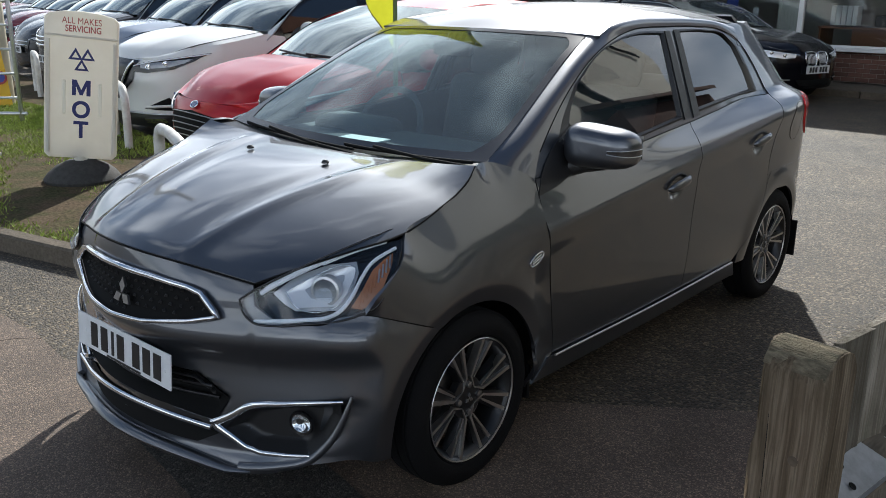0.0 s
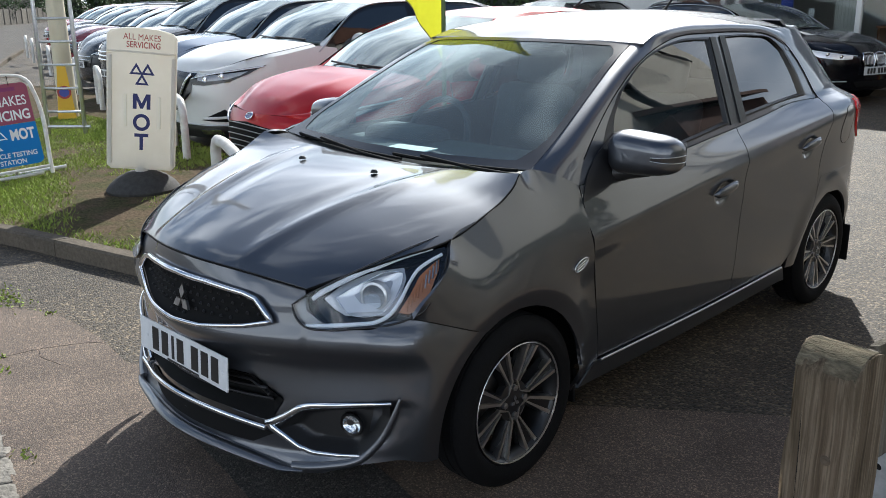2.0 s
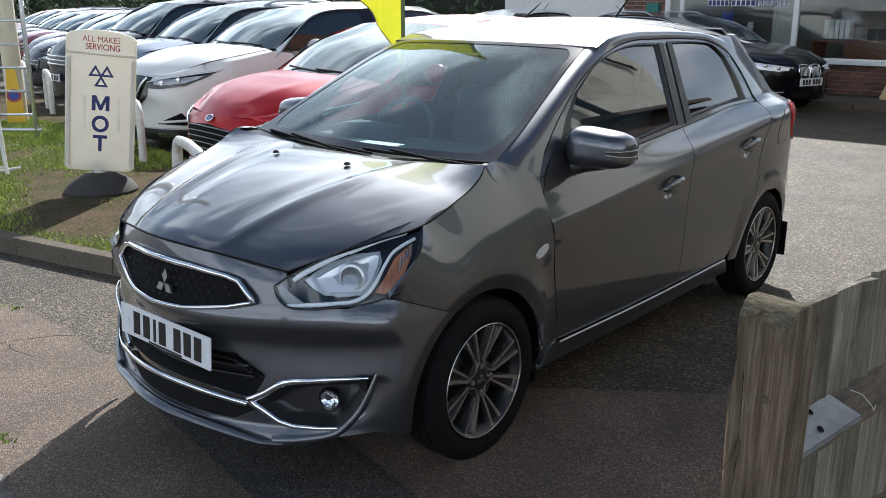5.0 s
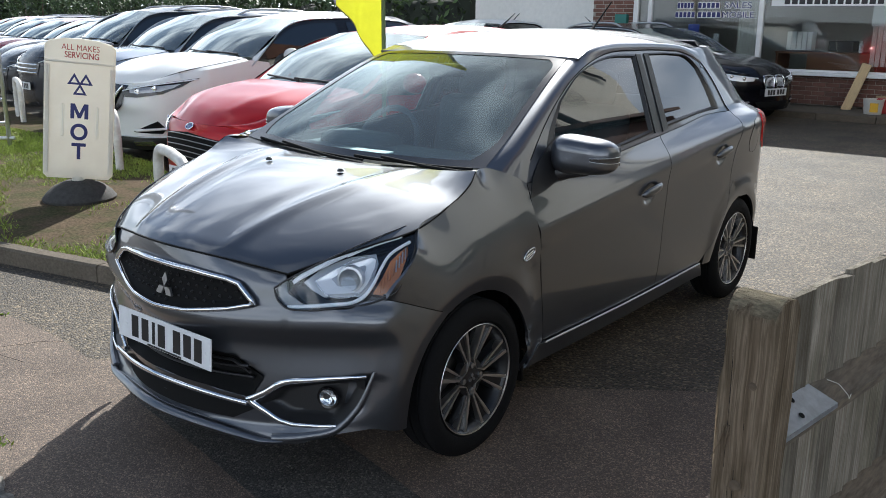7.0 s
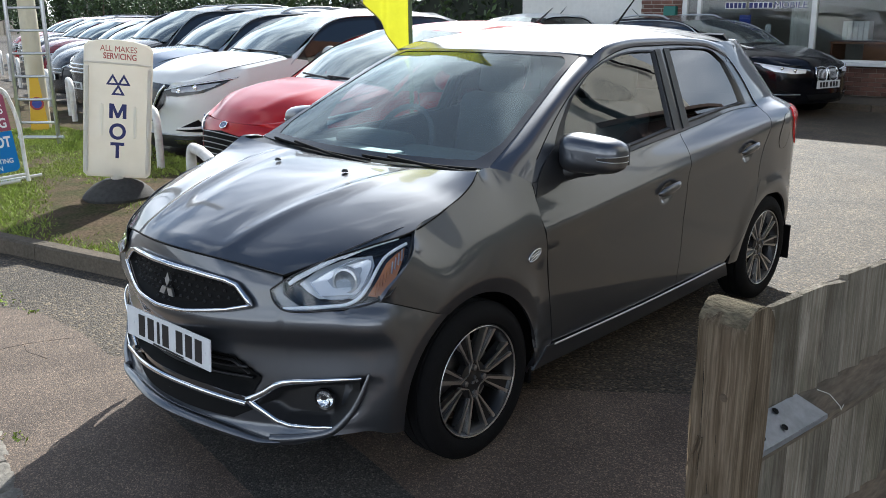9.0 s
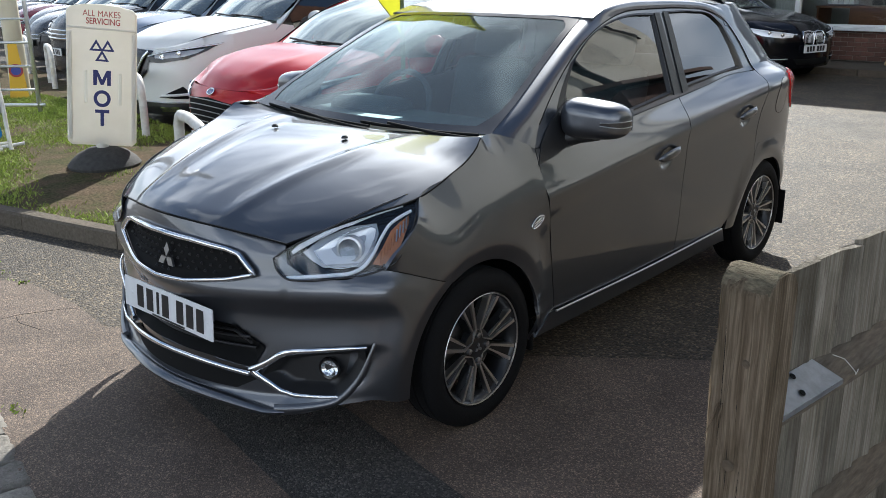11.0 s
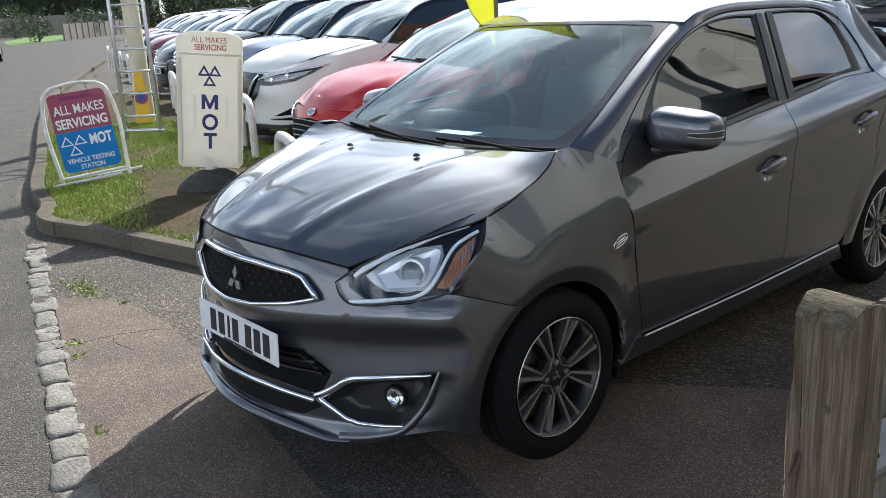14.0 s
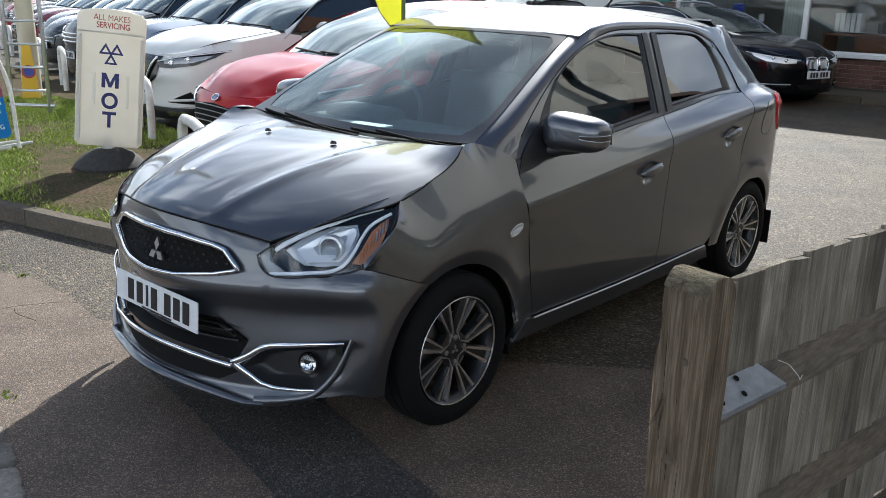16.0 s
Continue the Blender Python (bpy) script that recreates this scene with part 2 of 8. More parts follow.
def tube(name, pts, r, material, parent=None, label="", sides=8, flat=1.0, closed=False, up=(0, 0, 1)):
    """A rod of radius r (or one radius a point) along points."""
    p = np.array(pts, float)
    n = len(p)
    rr = np.broadcast_to(np.asarray(r, float), (n,))
    tg = np.gradient(p, axis=0)
    if closed:
        tg = np.roll(p, -1, 0) - np.roll(p, 1, 0)
    tg /= np.linalg.norm(tg, axis=1, keepdims=True) + 1e-12
    a = np.cross(tg, np.array(up, float))
    bad = np.linalg.norm(a, axis=1) < 1e-3
    a[bad] = np.cross(tg[bad], np.array((1.0, 0.1, 0)))
    a /= np.linalg.norm(a, axis=1, keepdims=True)
    c = np.cross(a, tg)
    th = np.arange(sides) * 2 * np.pi / sides
    v = (p[:, None] + rr[:, None, None] * (np.cos(th)[None, :, None] * a[:, None] * flat + np.sin(th)[None, :, None] * c[:, None])).reshape(-1, 3)
    f = [(i * sides + j, i * sides + (j + 1) % sides, ((i + 1) % n) * sides + (j + 1) % sides, ((i + 1) % n) * sides + j) for i in range(n if closed else n - 1) for j in range(sides)]
    if not closed:
        f += [tuple(range(sides)), tuple((n - 1) * sides + j for j in range(sides))]
    return mesh(name, v, f, material, parent, label, True, 50)


def revolve(name, prof, material, parent, label="", n=48, at=(0, 0, 0), axis="x"):
    """Turns a profile of (along, radius) round the x axis (or z) through the point at."""
    v, k = [], len(prof)
    for i in range(n):
        a = 2 * math.pi * i / n
        for s, r in prof:
            v.append((at[0] + s, at[1] + r * math.cos(a), at[2] + r * math.sin(a)) if axis == "x" else (at[0] + r * math.cos(a), at[1] + r * math.sin(a), at[2] + s))
    f = [(i * k + j, i * k + j + 1, ((i + 1) % n) * k + j + 1, ((i + 1) % n) * k + j) for i in range(n) for j in range(k - 1)]
    return mesh(name, v, f, material, parent, label, True, 35)


def prism(outline, depth, m=None, bm=None):
    """A flat plate with the given outline in its x-z plane, depth along y."""
    bm = bm or bmesh.new()
    m = m or Matrix()
    a = [bm.verts.new(m @ Vector((x, 0, z))) for x, z in outline]
    b = [bm.verts.new(m @ Vector((x, depth, z))) for x, z in outline]
    bm.faces.new(a)
    bm.faces.new(b[::-1])
    for i in range(len(a)):
        bm.faces.new((a[i], a[(i + 1) % len(a)], b[(i + 1) % len(a)], b[i]))
    return bm


def text(name, body, size, material, parent, m, label="", depth=0.002, width=None, align="CENTER", bold=0.0):
    c = bpy.data.curves.new(name, "FONT")
    c.body, c.size, c.extrude, c.align_x, c.offset = body, size, depth, align, bold
    ob = new(name, c)
    dg = bpy.context.evaluated_depsgraph_get()
    me = bpy.data.meshes.new_from_object(ob.evaluated_get(dg))
    bpy.data.objects.remove(ob)
    if width:
        xs = [v.co.x for v in me.vertices]
        k = width / (max(xs) - min(xs))
        for v in me.vertices:
            v.co.x *= k
    me.materials.clear()
    me.materials.append(material)
    ob = new(name, me)
    ob.parent = parent
    ob.matrix_basis = m
    if label:
        ob["label"] = label
    return ob


# ---- ground, road, kerbs, grass, hedges ----
def stone_mix(name, base, light, dark, scale, rough=0.85, bump=0.5, stain=(0.5, 0.5, (0.03, 0.03, 0.03)), sparkle=0.0):
    """Tarmac or gravel: small stones of uneven tone, broad stains and a rough relief."""
    m = mat(name, base, rough, spots=stain, spec=0.38)
    n, l = m.node_tree.nodes, m.node_tree.links
    b = n["Principled BSDF"]
    src = b.inputs["Base Color"].links[0].from_socket
    co = n.new("ShaderNodeTexCoord")
    v = n.new("ShaderNodeTexVoronoi")
    v.inputs["Scale"].default_value = scale
    l.new(co.outputs["Object"], v.inputs["Vector"])
    sep = n.new("ShaderNodeSeparateColor")
    l.new(v.outputs["Color"], sep.inputs[0])
    r = n.new("ShaderNodeValToRGB")
    r.color_ramp.elements[0].color, r.color_ramp.elements[1].color = (*dark, 1), (*light, 1)
    r.color_ramp.elements[0].position, r.color_ramp.elements[1].position = 0.15, 0.98
    e = r.color_ramp.elements.new(0.80)
    e.color = (*[a * 0.68 + c * 0.32 for a, c in zip(dark, light)], 1)
    l.new(sep.outputs[0], r.inputs["Fac"])
    x = n.new("ShaderNodeMix")
    x.data_type, x.blend_type = "RGBA", "MULTIPLY"
    x.inputs[0].default_value = 1.0
    l.new(src, x.inputs[6])
    l.new(r.outputs["Color"], x.inputs[7])
    n2 = n.new("ShaderNodeTexNoise")
    n2.inputs["Scale"].default_value = 2.3
    n2.inputs["Detail"].default_value = 8.0
    l.new(co.outputs["Object"], n2.inputs["Vector"])
    mr = n.new("ShaderNodeMapRange")
    mr.inputs["From Min"].default_value, mr.inputs["From Max"].default_value = 0.3, 0.7
    mr.inputs["To Min"].default_value, mr.inputs["To Max"].default_value = 0.72, 1.25
    l.new(n2.outputs["Fac"], mr.inputs["Value"])
    h = n.new("ShaderNodeHueSaturation")
    l.new(mr.outputs[0], h.inputs["Value"])
    l.new(x.outputs[2], h.inputs["Color"])
    l.new(h.outputs[0], b.inputs["Base Color"])
    u = n.new("ShaderNodeBump")
    u.inputs["Strength"].default_value, u.inputs["Distance"].default_value = bump, 0.006
    l.new(v.outputs["Distance"], u.inputs["Height"])
    u.invert = True
    l.new(u.outputs[0], b.inputs["Normal"])
    return m


M["forecourt"] = stone_mix("forecourt_tarmac", (0.118, 0.096, 0.070), (2.0, 1.85, 1.6), (0.36, 0.36, 0.36), 95, 0.74, 1.0, (0.9, 0.5, (0.062, 0.060, 0.056)))
M["road"] = stone_mix("road_tarmac", (0.078, 0.066, 0.053), (1.75, 1.68, 1.55), (0.50, 0.50, 0.50), 130, 0.75, 0.7, (0.6, 0.4, (0.066, 0.058, 0.049)))
M["brown"] = stone_mix("brown_tarmac", (0.162, 0.126, 0.098), (2.0, 1.85, 1.7), (0.52, 0.52, 0.53), 220, 0.8, 0.5, (0.8, 0.45, (0.11, 0.085, 0.072)))
M["granite"] = mat("granite", (0.225, 0.205, 0.175), 0.85, grain=(60, 0.4), spots=(14, 0.7, (0.13, 0.12, 0.10)), bump=0.9, bump_scale=70, vary=0.2)
M["kerb"] = mat("kerb_concrete", (0.125, 0.104, 0.080), 0.9, spec=0.15, grain=(45, 0.3), spots=(3, 0.6, (0.090, 0.078, 0.060)), bump=0.6, bump_scale=60, vary=0.12)
M["soil"] = mat("soil", (0.100, 0.074, 0.048), 0.95, spec=0.05, grain=(45, 0.6), spots=(5.0, 0.8, (0.055, 0.060, 0.024)), bump=1.0, bump_scale=40)
M["grass"] = mat("grass", (0.28, 0.36, 0.065), 0.7, spec=0.2, vary=0.45, island=True)
M["hedge"] = mat("hedge_leaf", (0.045, 0.075, 0.022), 0.6, vary=0.5, island=True)
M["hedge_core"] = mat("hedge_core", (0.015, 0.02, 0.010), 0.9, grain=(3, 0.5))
M["bark"] = mat("bark", (0.10, 0.075, 0.05), 0.9, grain=(20, 0.4), bump=0.8, bump_scale=30)


def flat(name, pts, z, material, label, category):
    bm = bmesh.new()
    f = bm.faces.new([bm.verts.new((x, y, z)) for x, y in pts])
    if f.normal.z < 0:
        f.normal_flip()
    bmesh.ops.triangulate(bm, faces=bm.faces)
    me = bpy.data.meshes.new(name)
    bm.to_mesh(me)
    bm.free()
    me.materials.append(material)
    return tagged(new(name, me), label, category, kind="structure")


bm = bmesh.new()
bmesh.ops.create_grid(bm, x_segments=8, y_segments=8, size=600)
ground = tagged(part("ground", bm, M["forecourt"], None), "worn dark grey tarmac forecourt with pale chippings", "ground", kind="structure")
SETT0, SETT1 = np.array((-3.86, -0.34)), np.array((6.5, -2.98))
KERB_W = [(-4.46, -0.20), (-5.4, 0.02), (-7.42, 0.635), (-11.0, 1.75), (-14.9, 3.09), (-21.0, 5.7), (-28.4, 9.05), (-40, 15.5), (-70, 33)]
flat("road", [(7.0, -3.17), *[tuple(SETT1 + (SETT0 - SETT1) * t + np.array((-0.015, -0.062))) for t in (0, 1)], (-4.52, -0.27), *[(x - 0.03, y - 0.06) for x, y in KERB_W[1:]], (-140, 70), (-180, -40), (-60, -70), (20, -60), (20, -6.6)], 0.004, M["road"], "sunlit grey tarmac street with faded patches", "road")
flat("brown_crossing", [(2.6, -1.932), (-2.44, -0.650), (-2.28, -0.50), (-2.0, -0.38), (-1.83, -0.37), (-1.5, -0.37), (-1.12, -0.42), (-0.6, -0.10), (0.0, 0.24), (0.51, 0.55), (1.13, 1.02), (1.9, 1.55), (2.6, 2.0)], 0.005, M["brown"], "worn brown tarmac crossing", "pavement")

M["trench"] = stone_mix("trench_tarmac", (0.070, 0.066, 0.060), (2.2, 2.1, 2.0), (0.45, 0.45, 0.46), 150, 0.8, 0.8, (1.2, 0.4, (0.05, 0.048, 0.045)))
flat("trench_patch", [(-0.75, -0.47), (-0.49, -0.54), (0.05, -0.625), (0.60, -0.73), (1.50, -0.92), (1.95, -1.02), (1.92, -0.60), (1.10, -0.395), (0.80, -0.335), (0.48, -0.258), (0.0, -0.17), (-0.45, -0.10)], 0.0085, M["trench"], "dark tarmac strip patched across the crossing", "pavement")

# cracks in the crossing
for k, pts in enumerate(([(-1.62, -0.92), (-1.57, -0.62), (-1.47, -0.42), (-1.42, -0.38)], [(-1.56, -0.64), (-1.42, -0.66), (-1.30, -0.63)])):
    q = spline(pts, 50)
    q = [(a + 0.012 * noise.noise((a * 9, b * 9, k)), b + 0.012 * noise.noise((a * 9, b * 9, 5 + k)), 0.0045) for a, b in q]
    tagged(tube("crack", q, 0.0016, M["matt_black"], None, sides=5), "thin dark crack in the brown tarmac", "crack", kind="structure")

# granite setts, each a stone of its own
setts = thing("setts", "row of worn pale granite setts along the road", "paving", kind="structure")
rng = random.Random(5)
pos, i = 0.0, 0
length = float(np.linalg.norm(SETT1 - SETT0))
dirn = (SETT1 - SETT0) / length
while pos < 7.2:
    ln = rng.uniform(0.16, 0.27) if pos > 0.9 else rng.uniform(0.12, 0.2)
    c = SETT0 + dirn * (pos + ln / 2)
    bm = bmesh.new()
    bmesh.ops.create_cube(bm, size=1.0)
    bmesh.ops.subdivide_edges(bm, edges=bm.edges[:], cuts=5, use_grid_fill=True)
    wide = rng.uniform(0.105, 0.14)
    for v in bm.verts:
        q = Vector((abs(v.co.x) * 2, abs(v.co.y) * 2, abs(v.co.z) * 2))
        round_ = 1 - 0.035 * (q.x**6 * q.y**6 + q.x**6 * q.z**6 + q.y**6 * q.z**6)
        v.co = Vector((v.co.x * (ln - 0.002) * round_, v.co.y * wide * round_, v.co.z * 0.085 * round_ - 0.03))
        v.co += Vector(noise.noise_vector(v.co * 16 + Vector((i * 3.1, 0, 0)))) * 0.010 + Vector(noise.noise_vector(v.co * 55 + Vector((0, i * 1.7, 0)))) * 0.005
    s = part("sett", bm, M["granite"], setts, smooth=True)
    s.matrix_basis = pose(c[0] + rng.uniform(-0.008, 0.008), c[1] + rng.uniform(-0.01, 0.01), -0.004 + rng.uniform(-0.006, 0.004), rng.uniform(-2, 2), rng.uniform(-3, 3), math.degrees(math.atan2(dirn[1], dirn[0])) + rng.uniform(-3.5, 3.5))
    pos, i = pos + ln + rng.uniform(0.002, 0.009), i + 1

# kerb round the grass island
KERB_S = [(-1.35, 0.50), (-2.55, 0.235), (-3.70, -0.01), (-4.15, -0.13), (-4.40, -0.10), (-4.62, 0.0), (-5.4, 0.16), (-7.40, 0.78), (-11.0, 1.88), (-14.9, 3.2), (-21.0, 5.8), (-28.4, 9.15)]
line = spline(KERB_S, 400)
d_ = np.r_[0, np.cumsum(np.linalg.norm(np.diff(line, axis=0), axis=1))]
kerb = thing("kerb", "weathered concrete kerb stones round the grass island", "kerb", kind="structure")
at = 0.0
while at < d_[-1] - 0.3:
    ln = 0.9 if not 2.2 < at < 3.9 else 0.45
    q = np.linspace(at + 0.004, min(at + ln - 0.004, d_[-1]), 7)
    p = np.stack([np.interp(q, d_, line[:, 0]), np.interp(q, d_, line[:, 1])], -1)
    tg = np.gradient(p, axis=0)
    tg /= np.linalg.norm(tg, axis=1, keepdims=True)
    nn = np.stack([tg[:, 1], -tg[:, 0]], -1)
    prof = [(-0.065, -0.1), (-0.065, 0.085), (-0.055, 0.10), (0.045, 0.105), (0.06, 0.092), (0.068, -0.1)]
    vs = [(p[k][0] - nn[k][0] * a, p[k][1] - nn[k][1] * a, b + 0.004 * math.sin(at * 7)) for k in range(7) for a, b in prof]
    n6 = len(prof)
    fs = [(k * n6 + j, k * n6 + (j + 1) % n6, (k + 1) * n6 + (j + 1) % n6, (k + 1) * n6 + j) for k in range(6) for j in range(n6)] + [tuple(range(n6)), tuple(6 * n6 + j for j in range(n6))]
    mesh("kerb_stone", vs, fs, M["kerb"], kerb, smooth=False)
    at += ln

# grass island: gently uneven soil with blades
ISLAND = [(-1.30, 0.56), (-2.55, 0.30), (-3.70, 0.055), (-4.15, -0.065), (-4.38, -0.04), (-4.58, 0.05), (-5.4, 0.22), (-7.40, 0.84), (-11.0, 1.94), (-14.9, 3.26), (-14.2, 4.9), (-10.3, 3.9), (-7.6, 3.1), (-5.2, 2.6), (-4.2, 2.2), (-3.2, 1.5), (-2.2, 1.15)]


def inside(x, y, poly):
    return poly_in(np.array([x]), np.array([y]), poly)[0]


def poly_in(x, y, poly):
    p = np.array(poly, float)
    q = np.roll(p, -1, 0)
    r = np.zeros(x.shape, bool)
    for (ax, ay), (bx, by) in zip(p, q):
        r ^= ((ay > y) != (by > y)) & (x < (bx - ax) * (y - ay) / ((by - ay) or 1e-9) + ax)
    return r


bm = bmesh.new()
f = bm.faces.new([bm.verts.new((x, y, 0.085)) for x, y in ISLAND])
if f.normal.z < 0:
    f.normal_flip()
bmesh.ops.triangulate(bm, faces=bm.faces)
tagged(part("grass_island", bm, M["soil"], None), "patchy soil and grass island beside the kerb", "verge", kind="structure")
rs = np.random.RandomState(3)
N = 170000
gx, gy = rs.uniform(-9.5, -1.3, N), rs.uniform(-0.2, 3.0, N)
ok = poly_in(gx, gy, ISLAND)
gx, gy = gx[ok], gy[ok]
dens = np.array([noise.noise((a * 1.3, b * 1.3, 0.2)) + 0.5 * noise.noise((a * 4, b * 4, 3.0)) for a, b in zip(gx, gy)])
bare = np.exp(-(((gx + 4.3) / 0.7) ** 2 + ((gy - 1.3) / 0.75) ** 2)) * 1.15 + np.exp(-(((gx + 3.4) / 0.9) ** 2 + ((gy - 0.85) / 0.5) ** 2)) * 0.9
keep = dens + 0.48 - bare + 0.25 * np.exp(-(((gx + 4.6) / 1.3) ** 2 + ((gy - 0.45) / 0.4) ** 2)) > rs.uniform(-0.25, 0.78, len(gx))
gx, gy = gx[keep], gy[keep]
n = len(gx)
ang, hgt, lean = rs.uniform(0, 6.28, n), rs.uniform(0.010, 0.038, n), rs.uniform(-0.03, 0.03, (n, 2))
wdt = rs.uniform(0.003, 0.006, n)
vs = np.empty((n, 3, 3))
vs[:, 0] = np.stack([gx - wdt * np.cos(ang), gy - wdt * np.sin(ang), np.full(n, 0.083)], -1)
vs[:, 1] = np.stack([gx + wdt * np.cos(ang), gy + wdt * np.sin(ang), np.full(n, 0.083)], -1)
vs[:, 2] = np.stack([gx + lean[:, 0], gy + lean[:, 1], 0.083 + hgt], -1)
me = bpy.data.meshes.new("grass")
me.from_pydata(vs.reshape(-1, 3).tolist(), [], [(3 * k, 3 * k + 1, 3 * k + 2) for k in range(n)])
me.materials.append(M["grass"])
tagged(new("grass", me), "short patchy green grass blades", "grass", kind="stuff")


# weeds at the crossing's edge
def leafy(name, pts, size, material, label, category, kind="stuff", core=None, parent=None):
    """Many small leaves at the given points."""
    pts = np.asarray(pts, float)
    n = len(pts)
    a = rs.normal(size=(n, 3))
    a /= np.linalg.norm(a, axis=1, keepdims=True)
    b = np.cross(a, rs.normal(size=(n, 3)))
    b /= np.linalg.norm(b, axis=1, keepdims=True) + 1e-9
    s = size * rs.uniform(0.6, 1.4, (n, 1))
    v = np.stack([pts - a * s, pts + b * s * 0.5, pts + a * s, pts - b * s * 0.5], 1)
    me = bpy.data.meshes.new(name)
    me.from_pydata(v.reshape(-1, 3).tolist(), [], [(4 * k, 4 * k + 1, 4 * k + 2, 4 * k + 3) for k in range(n)])
    me.materials.append(material)
    ob = new(name, me)
    if parent:
        ob.parent = parent
    if label:
        tagged(ob, label, category, kind=kind)
    return ob


leafy("weeds", [(-2.52 + 0.16 * rs.normal(), -0.47 + 0.045 * rs.normal(), 0.012) for _ in range(170)] + [(a + 0.03 * rs.normal(), b + 0.02 * rs.normal(), 0.010) for a, b in ((-1.62, -0.80), (-1.45, -0.84), (-0.6, -1.05), (-2.05, -0.40)) for _ in range(18)], 0.010, M["grass"], "small weeds and moss growing in the joints", "weeds")


def hedge(name, a, b, height, depth, n, label, leaf=0.12, jag=0.35):
    """An uneven clipped hedge from a to b on the ground: a solid dark core for its shaded inside, with a coat of
    leaves.
    """
    a, b = np.array(a, float), np.array(b, float)
    ln = np.linalg.norm(b - a)
    d = (b - a) / ln
    w = np.array((-d[1], d[0]))
    t, u = rs.uniform(0, 1, n), rs.uniform(-1, 1, n)
    top = height * (1 + jag * np.array([noise.noise((q * ln * 0.25, 7.7, height)) + 0.5 * noise.noise((q * ln * 0.9, 3.3, 1.0)) for q in t]))
    onto = rs.uniform(0, 1, n) < 0.45
    z = np.where(onto, top * np.sqrt(np.clip(1 - u**2 * 0.35, 0, 1)), top * rs.uniform(0.02, 1, n))
    uu = np.where(onto, u, np.sign(u) * (1 - 0.25 * rs.uniform(0, 1, n) ** 2))
    bump = np.array([noise.noise((q * ln * 0.7, zz * 0.8, 5.0)) for q, zz in zip(t, z)])
    p = a + d * (t * ln)[:, None] + w * (uu * depth / 2 * (1 + 0.35 * bump))[:, None]
    root = thing(name, label, "hedge")
    root.location = (*a, 0)
    ob = leafy("foliage", np.stack([p[:, 0] - a[0], p[:, 1] - a[1], z], -1), leaf, M["hedge"], "", "", parent=root)
    # solid core: the shade between the leaves is put into its dark colour
    k = max(2, int(ln / 1.5))
    vs = []
    for i in range(k + 1):
        c = d * ln * i / k
        h = 0.86 * height * (1 + jag * (noise.noise((i / k * ln * 0.25, 7.7, height)) + 0.3 * noise.noise((i / k * ln * 0.9, 3.3, 1.0))))
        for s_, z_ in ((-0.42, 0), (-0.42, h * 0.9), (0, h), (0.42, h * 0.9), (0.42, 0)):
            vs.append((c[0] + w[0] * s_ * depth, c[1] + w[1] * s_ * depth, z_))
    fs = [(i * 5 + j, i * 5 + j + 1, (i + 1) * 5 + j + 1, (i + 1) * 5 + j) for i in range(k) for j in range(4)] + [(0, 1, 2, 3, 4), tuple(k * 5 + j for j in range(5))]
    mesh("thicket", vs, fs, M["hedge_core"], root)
    return root


hedge("hedge", (-60, 31), (-9.9, 15.5), 2.3, 2.2, 26000, "long dark green hedge behind the parked cars", 0.10, 0.22)
hedge("hedge", (-118, 22), (-92, 38), 8.5, 3.0, 14000, "tall dark clipped hedge across the street", 0.22, 0.05)
hedge("hedge", (-100, 45), (-60, 33), 4.0, 4.0, 9000, "rough green shrubs at the end of the street", 0.22, 0.5)


# ---- the grey hatchback: front axle at the origin, nose towards -y, its left side towards +x ----
side_profile = curve1([0.12, 0.20, 0.30, 0.45, 0.60, 0.70, 0.765, 0.80, 0.83, 0.87, 0.93, 1.00, 1.20, 1.40, 1.50], [0.700, 0.740, 0.770, 0.788, 0.796, 0.804, 0.816, 0.820, 0.812, 0.797, 0.774, 0.745, 0.660, 0.572, 0.515])
rear_taper = curve1([0.0, 0.5, 2.0, 2.4, 2.6, 2.75, 2.86, 2.95, 3.02], [-0.004, 0.0, 0.0, -0.003, -0.012, -0.030, -0.060, -0.12, -0.23])
tail_line = curve1([0.2, 0.5, 0.75, 0.95, 1.1, 1.3, 1.44], [3.0, 3.03, 3.02, 2.97, 2.88, 2.73, 2.63])
nose_line = curve1([0.10, 0.22, 0.35, 0.50, 0.58, 0.65, 0.72, 0.78, 0.805, 0.85, 0.90, 0.95, 1.0], [-0.68, -0.725, -0.722, -0.708, -0.730, -0.715, -0.70, -0.688, -0.68, -0.60, -0.43, -0.22, -0.05])
nose_bow = curve1([0.10, 0.70, 0.75, 0.80, 0.85, 0.90, 0.95, 1.0], [0.66, 0.66, 0.75, 0.93, 1.0, 0.67, 0.36, 0.1])


def side_x(y, z):
    y, z = np.broadcast_arrays(np.asarray(y, float), np.asarray(z, float))
    rise = 0.1 * np.clip(y, 0.3, 2.6) - 0.06
    up = np.clip((z - 0.44) / 0.28, 0, 1)
    belt = np.interp(y, [0.35, 1.49, 2.05, 2.6], [0.955, 1.02, 1.07, 1.10])
    down = np.clip((belt - z) / (belt - 0.77 - 0.1 * np.clip(y, 0.3, 2.6)), 0, 1)
    shift = rise * up * up * (3 - 2 * up) * down * down * (3 - 2 * down)
    crease = 0.002 * np.exp(-(((z - 0.80 - rise) / 0.022) ** 2)) * np.clip((y - 0.2) / 0.4, 0, 1)
    arch = sum(0.010 * np.exp(-(((np.hypot(y - c, z - 0.285) - 0.36) / 0.05) ** 2)) for c in (0.0, 2.45))
    return side_profile(z - shift) + rear_taper(y + 3.03 - tail_line(z)) + crease * (z < 1.0) + arch


